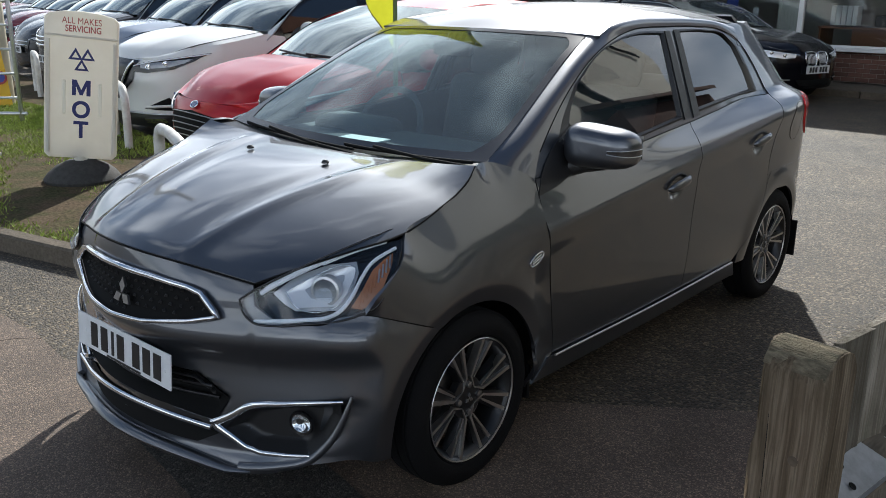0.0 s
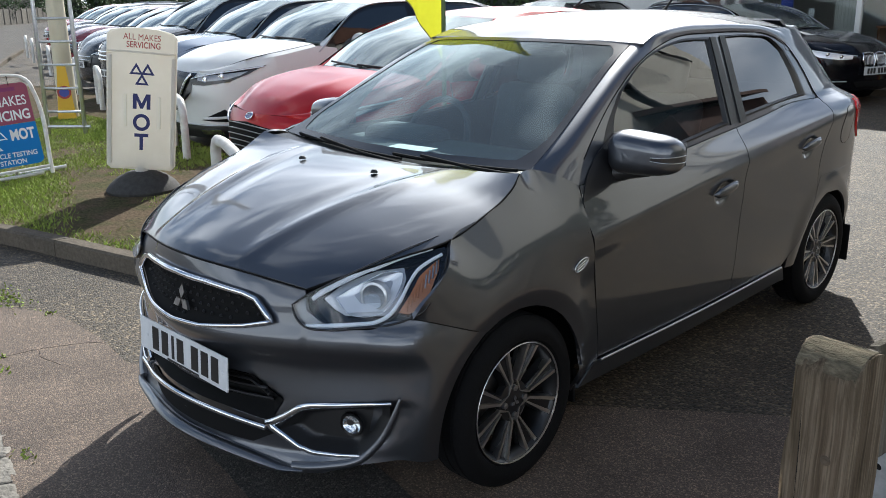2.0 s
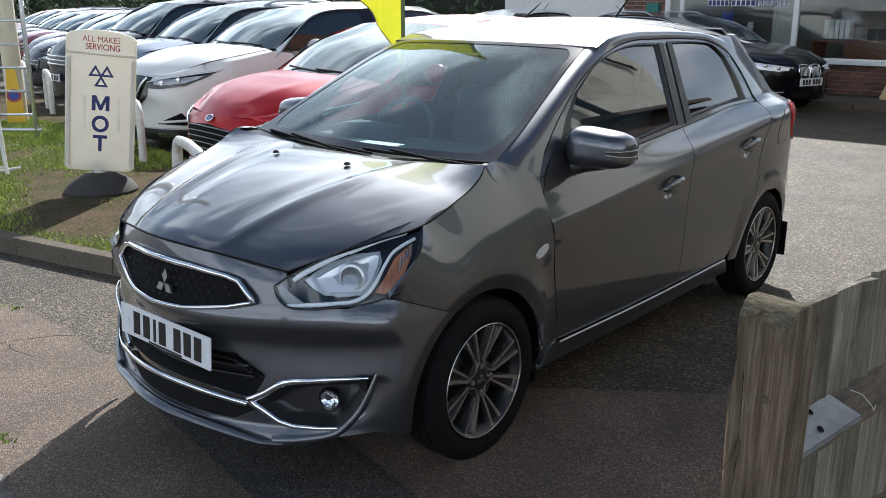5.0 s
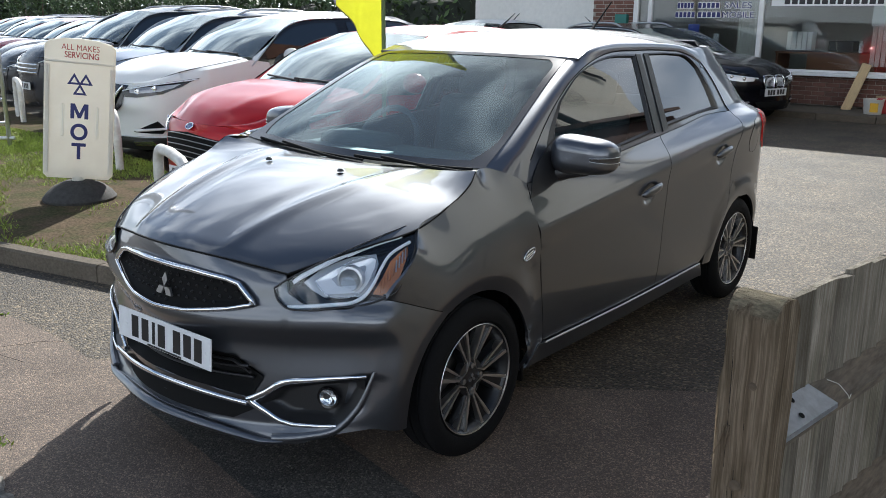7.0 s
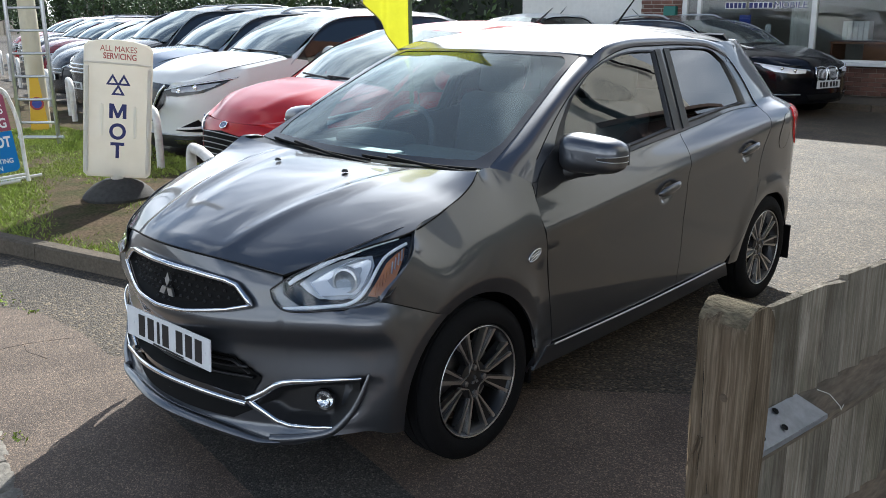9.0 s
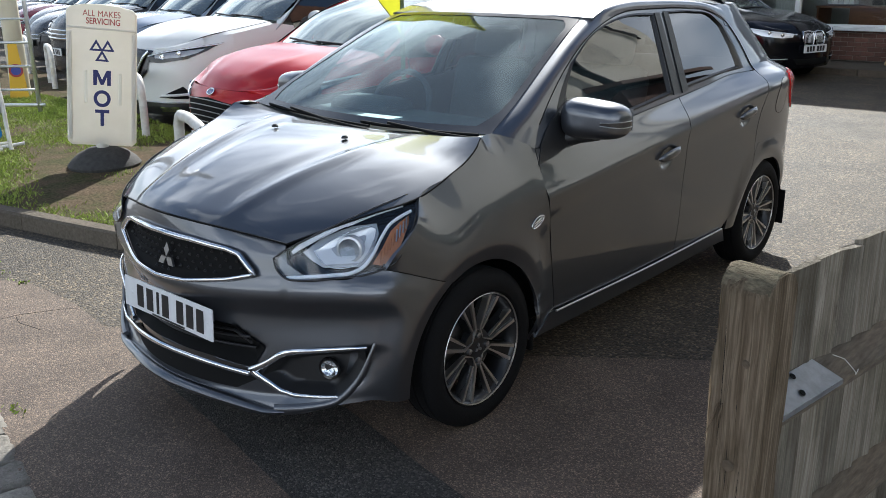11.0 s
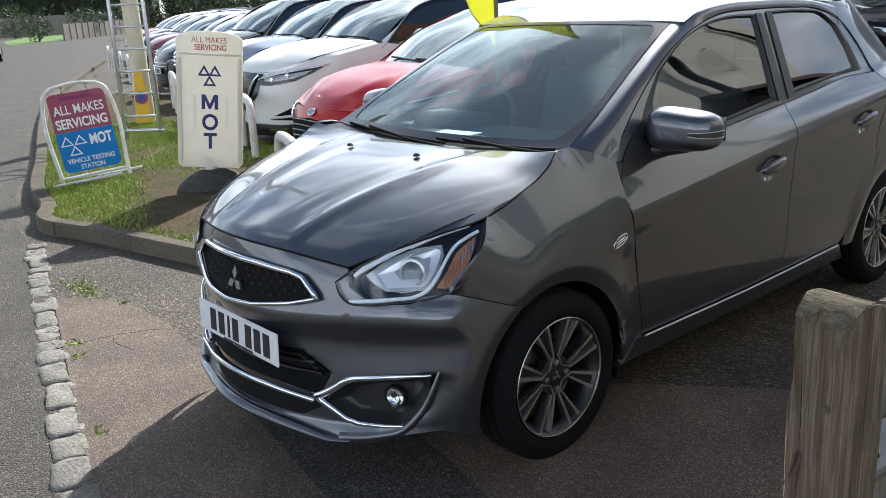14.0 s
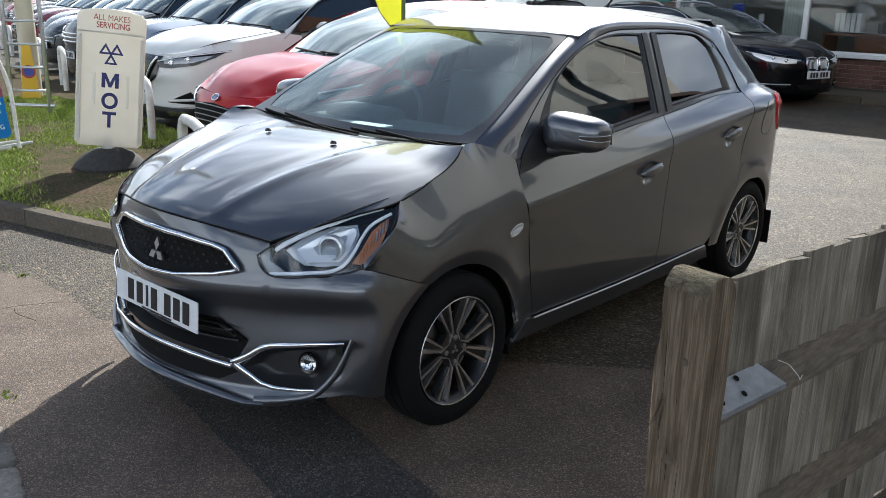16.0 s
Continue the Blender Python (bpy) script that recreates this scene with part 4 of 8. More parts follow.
k = np.linspace(0, 1, 4)[:, None, None]
sheet("roof_header", h0[None] * (1 - k) + h1[None] * k + np.array((0, 0.0, 0.0012)), GREY, roof, skirt=0)
for sgn in (1, -1):
    a0 = on_side(spline(A_LINE[3:] + ROOF_R[1:4], 40), sgn, -0.022) - np.array((0, 0, 0.016))
    a1 = np.stack([sgn * ROOF_EDGE(np.linspace(0, 0.72, 40))[:, 0] * 0.93, ROOF_EDGE(np.linspace(0, 0.72, 40))[:, 1], ROOF_EDGE(np.linspace(0, 0.72, 40))[:, 2] - 0.012], -1)
    sheet("rail_cover", a0[None] * (1 - k) + a1[None] * k, M["cabin"], roof, skirt=0)
# aerial and spoiler
tube("aerial", [(0.0, 2.08, 1.478), (0.0, 2.11, 1.50), (0.0, 2.29, 1.635)], [0.014, 0.006, 0.0035], M["matt_black"], roof, "short black roof aerial")
sec = [(2.60, 1.428), (2.68, 1.416), (2.76, 1.395), (2.80, 1.376), (2.795, 1.362), (2.73, 1.362), (2.62, 1.372)]
g = np.array([[(x, 2.60 + (y - 2.60) * (1 - 0.30 * (x / 0.54) ** 6) + 0.05 * (1 - (x / 0.55) ** 2) - 0.05, 1.395 + (z - 1.395) * (1 - 0.92 * (abs(x) / 0.54) ** 4) - 0.045 * (x / 0.54) ** 2) for y, z in sec] for x in np.linspace(-0.54, 0.54, 40)])
sheet("spoiler", g, GREY, roof, closed=True)
for e_, q in ((0, -1), (39, 1)):
    mesh("spoiler_end", [tuple(p) for p in g[e_]], [tuple(range(len(sec)))], GREY, roof, smooth=False)

# tail: gate, window and bumper
def tail_pt(u, z):
    we = side_x(tail_line(z) - 0.045, z)
    return np.stack([u * we, tail_line(z) - 0.045 + 0.06 * (1 - np.abs(u) ** 3), z + 0 * u], -1)


for nm, z0, z1, m_, uu in (("rear_bumper", 0.24, 0.56, GREY, 1.0), ("tailgate", 0.565, 1.02, GREY, 1.0), ("rear_window", 1.025, 1.34, M["dark_glass"], 1.0), ("gate_top", 1.342, 1.43, GREY, 1.0)):
    u, z = np.meshgrid(np.linspace(-uu, uu, 31), np.linspace(z0, z1, 12), indexing="ij")
    sheet(nm, tail_pt(u, z), m_, hatchback)

# dark inner shell behind the panels: wheel housings, floor and bulkhead
bm = bmesh.new()
box(0, 1.4, 0.22, 1.20, 2.7, 0.06, bm=bm)
box(0, 0.42, 0.55, 1.36, 0.10, 0.75, bm=bm)
box(0, -0.28, 0.50, 0.90, 0.5, 0.5, bm=bm)
box(0, 2.1, 0.42, 1.3, 0.08, 0.45, bm=bm)
box(0, 2.86, 0.62, 1.10, 0.06, 0.7, bm=bm)
part("underbody", bm, M["matt_black"], hatchback)
for sgn in (1, -1):
    for y0 in (0.0, 2.45):
        a = np.linspace(-0.25, np.pi + 0.25, 30)
        g = np.array([[(sgn * x, y0 + 0.332 * math.cos(t), 0.285 + 0.332 * math.sin(t)) for t in a] for x in (0.45, 0.665 if y0 < 1 else 0.76)])
        sheet("wheel_liner", g, M["matt_black"], hatchback, skirt=0)
        mesh("liner_wall", [(sgn * 0.45, y0 - 0.36, 0.1), (sgn * 0.45, y0 + 0.36, 0.1), (sgn * 0.45, y0 + 0.36, 0.65), (sgn * 0.45, y0 - 0.36, 0.65)], [(0, 1, 2, 3)], M["matt_black"], hatchback)
    part("mud_flap", box(sgn * 0.70, 2.815, 0.25, 0.15, 0.014, 0.20, 0.005), M["rubber"], hatchback)
    part("mud_flap", box(sgn * 0.70, 0.37, 0.225, 0.12, 0.014, 0.13, 0.005), M["rubber"], hatchback)

# front bumper: recesses for grille, lower intake and fog lamps
X_TOP = [0, 0.2, 0.3, 0.40, 0.476, 0.494, 0.56, 0.66, 0.70, 0.735, 0.79]
Z_TOP = [0.798, 0.791, 0.781, 0.767, 0.758, 0.690, 0.640, 0.640, 0.680, 0.668, 0.590]
FOG_POLY = [(0.385, 0.300), (0.445, 0.375), (0.55, 0.398), (0.668, 0.408), (0.672, 0.36), (0.645, 0.29), (0.60, 0.238), (0.46, 0.243)]
GRILLE_POLY = [(-0.36, 0.685), (-0.328, 0.712), (-0.285, 0.724), (-0.15, 0.738), (0.0, 0.742), (0.15, 0.738), (0.285, 0.724), (0.328, 0.712), (0.384, 0.652), (0.30, 0.630), (0.144, 0.606), (0.0, 0.598), (-0.144, 0.606), (-0.30, 0.630), (-0.384, 0.652)]
INTAKE_POLY = [(-0.40, 0.40), (-0.30, 0.462), (0.0, 0.468), (0.30, 0.462), (0.40, 0.40), (0.36, 0.325), (0.2, 0.345), (0.0, 0.352), (-0.2, 0.345), (-0.36, 0.325)]


def poly_depth(x, z, poly):
    """Signed distance into a polygon (positive inside)."""
    p = np.array(poly, float)
    q = np.roll(p, -1, 0)
    d = np.full(np.shape(x), 9.0)
    inside = np.zeros(np.shape(x), bool)
    for (ax, az), (bx, bz) in zip(p, q):
        ex, ez = bx - ax, bz - az
        t = np.clip(((x - ax) * ex + (z - az) * ez) / (ex * ex + ez * ez), 0, 1)
        d = np.minimum(d, np.hypot(x - ax - t * ex, z - az - t * ez))
        cr = ((az > z) != (bz > z)) & (x < ex * (z - az) / (ez if ez else 1e-9) + ax)
        inside ^= cr
    return np.where(inside, d, -d)


def bumper_pt(x, z, off=0.0):
    x, z = np.broadcast_arrays(np.asarray(x, float), np.asarray(z, float))
    ax = np.abs(x)
    y = front_y(ax, z)
    push = off + 0.006 * np.exp(-(((z - 0.572 - 0.05 * ax) / 0.045) ** 2)) * np.clip(1.3 - ax / 0.6, 0, 1) ** 0.5 - 0.004 * np.exp(-(((z - 0.50) / 0.06) ** 2)) * np.clip((ax - 0.18) / 0.3, 0, 1)
    push = push + 0.030 * np.clip((0.235 - z) / 0.05, 0, 1) * (1 - np.clip((ax - 0.45) / 0.2, 0, 1) * 0.7)
    for poly, dep, soft in ((FOG_POLY, 0.045, 0.03), (GRILLE_POLY, 0.014, 0.02), (INTAKE_POLY, 0.05, 0.03)):
        push = push - dep * np.clip(poly_depth(ax if poly is FOG_POLY else x, z, poly) / soft, 0, 1)
    slope = 2 * 0.66 * ax
    nrm = np.hypot(slope, 1)
    return np.stack([x + np.sign(x) * push * slope / nrm, y - push / nrm, z], -1)


ss = np.linspace(-1, 1, 171)
rows = []
for s in ss:
    g_ = 1 - (1 - abs(s)) ** 1.35
    cols = []
    xt = 0.79 * g_
    zb = np.interp(xt, [0, 0.29, 0.36, 0.42, 0.56, 0.62, 0.70, 0.79], [0.205, 0.203, 0.168, 0.165, 0.18, 0.205, 0.22, 0.22])
    zt = np.interp(xt, X_TOP, Z_TOP)
    z = zb + (zt - zb) * np.linspace(0, 1, 72)
    y_lim = np.minimum(0.072 - np.sqrt(np.clip(0.300**2 - (z - 0.285) ** 2, 0, None)), np.interp(z, [0.2, 0.5, 0.575, 0.66], [-0.15, -0.15, -0.150, -0.20]))
    x_lim = body_x(y_lim, z)
    rows.append(bumper_pt(math.copysign(1, s) * x_lim * g_, z))
front_bumper = sheet("front_bumper", np.array(rows), GREY, hatchback)


def fill(name, poly, off, material, parent, label="", n=40, sgn=1):
    """A skin over a polygon of the nose, fanned in rings from its middle."""
    p = np.array(poly, float)
    p = np.vstack([spline(np.array([a, b]), 9)[:-1] for a, b in zip(p, np.roll(p, -1, 0))])
    mid = p.mean(0)
    k = np.linspace(0.02, 1.0, 14)[:, None, None]
    ring = mid + (p[None] - mid) * k
    return sheet(name, bumper_pt(sgn * ring[..., 0], ring[..., 1], off), material, parent, label, closed=True)


grille = fill("grille", GRILLE_POLY, 0.003, M["matt_black"], front_bumper, "black studded grille with a bright surround")
lower_intake = fill("lower_intake", INTAKE_POLY, 0.003, M["matt_black"], front_bumper, "black lower air intake")
for zz in (0.385, 0.415, 0.44):
    tube("intake_bar", bumper_pt(np.linspace(-0.36, 0.36, 30), zz, 0.025), 0.005, M["black_plastic"], lower_intake)
# studs of the grille
stud = bmesh.new()
bmesh.ops.create_cone(stud, cap_ends=True, segments=6, radius1=0.0062, radius2=0.002, depth=0.007)
stud_me = bpy.data.meshes.new("stud")
stud.to_mesh(stud_me)
stud.free()
stud_me.materials.append(M["alloy_dark"])
for r_ in range(6):
    zc = 0.618 + r_ * 0.0215
    for i in range(-10, 11):
        xc = (i + 0.5 * (r_ % 2)) * 0.037
        if poly_depth(np.array(xc), np.array(zc), GRILLE_POLY) > 0.016 and not (abs(xc) < 0.03 and 0.62 < zc < 0.72):
            o = new("stud", stud_me)
            o.parent = grille
            o.matrix_basis = Matrix.Translation(bumper_pt(xc, zc, 0.010)) @ Matrix.Rotation(radians(90), 4, "X")
# bright surround, thicker above and at the lower corner
rim = np.vstack([spline(np.array([a, b]), 7)[:-1] for a, b in zip(GRILLE_POLY[1:], GRILLE_POLY[2:] + GRILLE_POLY[:1])] + [spline(np.array([GRILLE_POLY[0], GRILLE_POLY[1]]), 7)[:-1]])
tube("grille_surround", bumper_pt(rim[:, 0], rim[:, 1], 0.012), 0.0075 + 0.003 * (rim[:, 1] > 0.66), M["chrome"], grille, "bright chrome surround", flat=1.0, closed=True, up=(0, 1, 0))
# three-lozenge emblem as plain bright shapes
bm = bmesh.new()
for a in (90, 210, 330):
    m_ = Matrix.Translation((0.034, -0.724, 0.662)) @ Matrix.Rotation(radians(-10), 4, "X") @ Matrix.Scale(1.15, 4) @ Matrix.Rotation(radians(-a), 4, "Y")
    prism([(0.001, 0), (0.022, 0.0135), (0.044, 0), (0.022, -0.0135)], 0.007, m_, bm)
part("emblem", bm, M["satin_chrome"], grille, "plain bright three-part emblem")
# fog lamp recess and bright trims
for sgn in (1, -1):
    pocket = fill("fog_recess", FOG_POLY, 0.002, M["black_plastic"], front_bumper, "black fog lamp recess", sgn=sgn)
    c = bumper_pt(sgn * 0.576, 0.324, 0.012)
    m_ = look(c, c + np.array((sgn * 0.35, -0.8, 0.0)))
    fog = revolve("fog_lamp", [(0.0, 0.040), (0.006, 0.037), (0.004, 0.030)], M["gloss_black"], pocket, n=28, axis="z")
    fog.matrix_basis = m_ @ Matrix.Rotation(radians(180), 4, "X")
    bulb = revolve("fog_reflector", [(-0.012, 0.0001), (-0.006, 0.020), (0.004, 0.030)], M["chrome"], pocket, n=24, axis="z")
    bulb.matrix_basis = fog.matrix_basis
    lens = revolve("fog_lens", [(0.006, 0.030), (0.011, 0.020), (0.013, 0.0001)], M["lens"], pocket, n=24, axis="z")
    lens.matrix_basis = fog.matrix_basis
    hi = spline([(0.352, 0.316), (0.41, 0.352), (0.45, 0.383), (0.55, 0.402), (0.672, 0.413)], 40)
    tube("upper_trim", bumper_pt(sgn * hi[:, 0], hi[:, 1], 0.010), np.interp(np.linspace(0, 1, 40), [0, 0.3, 1], [0.012, 0.011, 0.005]), M["chrome"], front_bumper, "curved chrome trim", flat=0.6)
    lo = spline([(0.36, 0.312), (0.405, 0.283), (0.46, 0.247), (0.53, 0.240), (0.60, 0.240)], 36)
    tube("lower_trim", bumper_pt(sgn * lo[:, 0], lo[:, 1], 0.010), np.interp(np.linspace(0, 1, 36), [0, 0.3, 1], [0.013, 0.010, 0.005]), M["chrome"], front_bumper, "curved chrome trim", flat=0.6)
    ed = spline([(0.690, 0.425), (0.675, 0.36), (0.645, 0.285), (0.60, 0.228), (0.52, 0.205), (0.43, 0.196)], 36)
    tube("bumper_fin", bumper_pt(sgn * ed[:, 0], ed[:, 1], 0.006), np.interp(np.linspace(0, 1, 36), [0, 0.5, 1], [0.006, 0.013, 0.019]), GREY, front_bumper, flat=0.8)
lo = np.linspace(-0.36, 0.36, 50)
tube("lower_strip", bumper_pt(lo, 0.345 - 0.22 * lo**2, 0.034), 0.009, M["chrome"], front_bumper, "chrome strip under the intake", flat=0.7)
lo = np.linspace(-0.46, 0.46, 60)
tube("lip", bumper_pt(lo, 0.222 - 0.03 * np.clip(np.abs(lo) / 0.4, 0, 1) ** 3, 0.014), 0.019 - 0.015 * (np.abs(lo) / 0.46) ** 6, GREY, front_bumper, flat=1.2)
fill("lower_gap", [(-0.37, 0.285), (-0.3, 0.315), (0, 0.33), (0.3, 0.315), (0.37, 0.285), (0.30, 0.245), (0, 0.25), (-0.30, 0.245)], 0.004, M["matt_black"], front_bumper)

# number plate with plain bars
plate = part("number_plate", box(-0.012, 0, 0, 0.55, 0.006, 0.111, 0.002), M["plate_white"], hatchback, "white front number plate, its characters plain bars")
plate.matrix_basis = pose(0.012, -0.722, 0.474, -4, 0, 0)
for xc in (-0.178, -0.115, -0.063, -0.015, 0.075, 0.135, 0.195):
    part("plate_bar", box(xc, -0.0045, 0, 0.040 if abs(xc + 0.063) > 0.001 else 0.014, 0.002, 0.079), M["ink"], plate)
bm = bmesh.new()
box(0.0, -0.0045, -0.049, 0.20, 0.002, 0.006, bm=bm)
part("plate_bar", bm, M["ink"], plate)
for xc in (-0.235, 0.235):
    revolve("plate_screw", [(0, 0.007), (0.002, 0.006), (0.003, 0.0001)], M["plate_white"], plate, n=12, axis="z").matrix_basis = Matrix.Translation((xc, -0.003, 0)) @ Matrix.Rotation(radians(90), 4, "X")

# cowl and wipers
u, v = np.meshgrid(np.linspace(-0.97, 0.97, 31), np.linspace(0, 1, 6), indexing="ij")
lo3, hi3 = hood_pt(u[:, :1], np.zeros((31, 1)))[:, 0], screen_pt(u[:, :1], np.full((31, 1), 0.03))[:, 0]
sheet("scuttle", lo3[:, None] * (1 - v[..., None]) + hi3[:, None] * v[..., None] + np.array((0, 0.0, -0.012)), M["black_plastic"], hatchback, skirt=0)
for x0, x1, bend in ((-0.56, 0.12, 0.0), (0.06, 0.62, 0.0)):
    xx = np.linspace(x0, x1, 14)
    p = screen_pt(xx / 0.66, np.interp(xx, [x0, x1], [0.030, 0.006])) + np.array((0, -0.016, -0.002))
    wiper = tube("wiper", p, 0.005, M["matt_black"], hatchback, "black wiper blade")
    tube("wiper_arm", np.array([p[0] * 0.4 + p[6] * 0.6 + np.array((0, -0.01, 0.012)), p[9] + np.array((0, -0.018, -0.002)), p[13] + np.array((0.03, -0.030, -0.010))]), 0.006, M["matt_black"], wiper)

# cabin: dashboard, wheel, seats, mirror
bm = box(0, 0.52, 0.90, 1.28, 0.40, 0.16, 0.05)
part("binnacle", box(-0.34, 0.60, 0.985, 0.38, 0.20, 0.09, 0.04), M["cabin"], hatchback, "", True)
part("dashboard", bm, M["cabin"], hatchback, "", True)
th = np.linspace(0, 2 * np.pi, 33)[:-1]
wheel_c = np.array((-0.34, 0.78, 0.95))
sw = tube("steering_wheel", [wheel_c + np.array((0.185 * math.cos(t), 0.07 * math.sin(t), 0.17 * math.sin(t))) for t in th], 0.015, M["cabin"], hatchback, closed=True, up=(0, -1, 0.4))
part("wheel_hub", box(-0.34, 0.775, 0.94, 0.16, 0.05, 0.11, 0.02), M["cabin"], sw)
part("dash_paper", box(-0.02, 0.36, 0.991, 0.20, 0.10, 0.004, 0, Matrix.Rotation(0.1, 4, "Z")), M["paper"], hatchback)
for x0 in (-0.34, 0.34):
    seat = part("front_seat", box(x0, 1.12, 0.55, 0.48, 0.50, 0.18, 0.06), M["seat_cloth"], hatchback, "dark cloth seat", True)
    part("seat_back", box(0, 0, 0.30, 0.46, 0.14, 0.60, 0.06, pose(x0, 1.36, 0.56, -14)), M["seat_cloth"], seat, "", True)
    part("headrest", box(0, 0, 0.68, 0.26, 0.10, 0.17, 0.04, pose(x0, 1.36, 0.56, -14)), M["seat_cloth"], seat, "", True)
rear_seat = part("rear_seat", box(0, 2.0, 0.55, 1.20, 0.45, 0.18, 0.06), M["seat_cloth"], hatchback, "dark cloth rear bench", True)
part("seat_back", box(0, 0, 0.28, 1.20, 0.14, 0.56, 0.05, pose(0, 2.22, 0.58, -16)), M["seat_cloth"], rear_seat, "", True)
part("cabin_mirror", box(0, 0.82, 1.315, 0.20, 0.04, 0.06, 0.015), M["matt_black"], hatchback, "", True)


# wheels
def alloy_wheel(name, m, parent, detailed=True):
    """A tyre on a two-tone alloy wheel; the outside looks along +x, its middle at the origin."""
    wheel = new(name)
    wheel.parent = parent
    wheel.matrix_basis = m @ Matrix.Diagonal((1, 1.045, 1.045, 1))
    R, W2 = 0.278, 0.084
    prof = [(-W2 * 0.55, 0.195), (-W2 * 0.9, 0.205), (-W2, 0.235), (-W2 * 0.95, 0.258), (-W2 * 0.78, 0.273), (-0.052, 0.278), (-0.050, 0.272), (-0.044, 0.272), (-0.042, 0.279), (-0.003, 0.279), (-0.002, 0.272), (0.004, 0.272), (0.006, 0.279), (0.040, 0.279), (0.042, 0.272), (0.048, 0.272), (0.050, 0.278), (0.060, 0.2735), (0.070, 0.263), (0.078, 0.249), (0.082, 0.234), (W2 * 0.97, 0.222), (W2 * 0.9, 0.207), (W2 * 0.7, 0.197)]
    revolve("tyre", prof, M["rubber"], wheel, "black rubber tyre", n=56)
    rim = revolve("rim", [(-0.07, 0.188), (-0.05, 0.170), (0.03, 0.172), (0.056, 0.182), (0.066, 0.190), (0.072, 0.198), (0.064, 0.201)], M["alloy_dark"], wheel, "two-tone alloy rim", n=56)
    revolve("rim_lip", [(0.066, 0.1925), (0.0725, 0.1935), (0.0735, 0.1955), (0.072, 0.197)], M["alloy"], rim, n=64)
    revolve("brake_disc", [(0.0, 0.05), (0.004, 0.125), (-0.014, 0.125), (-0.014, 0.05)], M["steel"], wheel, n=40)
    # spokes: four mirrored groups of a long bent spoke and a thin one beside it
    def spoke(a0, r0, w0, a1, r1, w1, mat_, nm, lift=0.0):
        bm = bmesh.new()
        pts = []
        for r, a, w in ((r0, a0, w0), (r1, a1, w1)):
            a = radians(a)
            c, d = Vector((0, math.cos(a) * r, math.sin(a) * r)), Vector((0, -math.sin(a), math.cos(a)))
            x = 0.050 + lift + 0.016 * (r / 0.19) ** 2
            pts.append([c + d * w / 2 + Vector((x, 0, 0)), c - d * w / 2 + Vector((x, 0, 0)), c - d * w * 0.7 + Vector((x - 0.03, 0, 0)), c + d * w * 0.7 + Vector((x - 0.03, 0, 0))])
        vs = [[bm.verts.new(p) for p in ring] for ring in pts]
        for j in range(4):
            bm.faces.new((vs[0][j], vs[0][(j + 1) % 4], vs[1][(j + 1) % 4], vs[1][j]))
        bm.faces.new(vs[0][::-1])
        bm.faces.new(vs[1])
        part(nm, bm, mat_, rim)

    for q in range(4):
        for s in (1, -1):
            base = 90 * q + 45
            spoke(base + s * 36, 0.070, 0.008, base + s * 30, 0.189, 0.012, M["alloy"], "spoke")
            spoke(base, 0.038, 0.006, base + s * 37, 0.0715, 0.008, M["alloy"], "spoke")
            spoke(base + s * 24, 0.066, 0.005, base + s * 15.5, 0.189, 0.012, M["alloy"], "spoke", -0.002)
            spoke(base + s * 30, 0.050, 0.024, base + s * 23, 0.187, 0.052, M["alloy_dark"], "spoke_backing", -0.010)
    revolve("hub", [(0.02, 0.072), (0.044, 0.066), (0.048, 0.045), (0.050, 0.030), (0.052, 0.0001)], M["alloy_dark"], rim, n=32)
    for q in range(4):
        a = radians(90 * q)
        revolve("wheel_nut", [(0.044, 0.011), (0.056, 0.010), (0.058, 0.0001)], M["steel"], rim, n=10, at=(0, 0.046 * math.cos(a), 0.046 * math.sin(a)))
    bm = bmesh.new()
    for a in (90, 210, 330):
        prism([(0.001, 0), (0.010, 0.006), (0.019, 0), (0.010, -0.006)], 0.003, Matrix.Translation((0.055, 0, 0)) @ Matrix.Rotation(radians(90), 4, "Z") @ Matrix.Rotation(radians(-a), 4, "Y"), bm)
    part("cap_emblem", bm, M["satin_chrome"], rim)
    return wheel


for x0, y0, turn_, rot in ((0.718, 0.030, 0, 0), (0.700, 2.45, 0, 22), (-0.705, 0.0, 180, 0), (-0.697, 2.45, 180, 30)):
    alloy_wheel("wheel", pose(x0, y0, 0.2885, 0, 0, turn_) @ pose(0, 0, 0, rot), hatchback)


# the nose is blunt: the front corners and shoulders stand out from the curves above
def ramp(a, lo, hi):
    t = np.clip((a - lo) / (hi - lo), 0, 1)
    return t * t * (3 - 2 * t)


def broaden(p):
    a = np.abs(p[:, 0])
    w = ramp(a, 0.27, 0.70) * ramp(-p[:, 1], -0.26, 0.20)
    d = np.stack([2.55 - a, -2.1 - p[:, 1], 1.53 - p[:, 2]], -1)
    d *= (0.092 * w / np.linalg.norm(d, axis=1))[:, None]
    d[:, 0] *= np.sign(p[:, 0])
    return p + d


def broaden_parts(ob, m):
    for c in ob.children:
        if c.name.startswith("wheel") and c.type == "EMPTY":
            continue
        mc = m @ c.matrix_parent_inverse @ c.matrix_basis
        if c.type == "MESH" and c.data.users == 1:
            co = np.empty(len(c.data.vertices) * 3)
            c.data.vertices.foreach_get("co", co)
            a = np.array(mc)
            q = broaden(co.reshape(-1, 3) @ a[:3, :3].T + a[:3, 3])
            b = np.array(mc.inverted())
            c.data.vertices.foreach_set("co", (q @ b[:3, :3].T + b[:3, 3]).ravel())
            c.data.update()
        elif c.type == "MESH":
            q = np.array([mc.translation[:]])
            c.location = c.location + Vector((broaden(q) - q)[0])
        broaden_parts(c, mc)


broaden_parts(hatchback, Matrix())


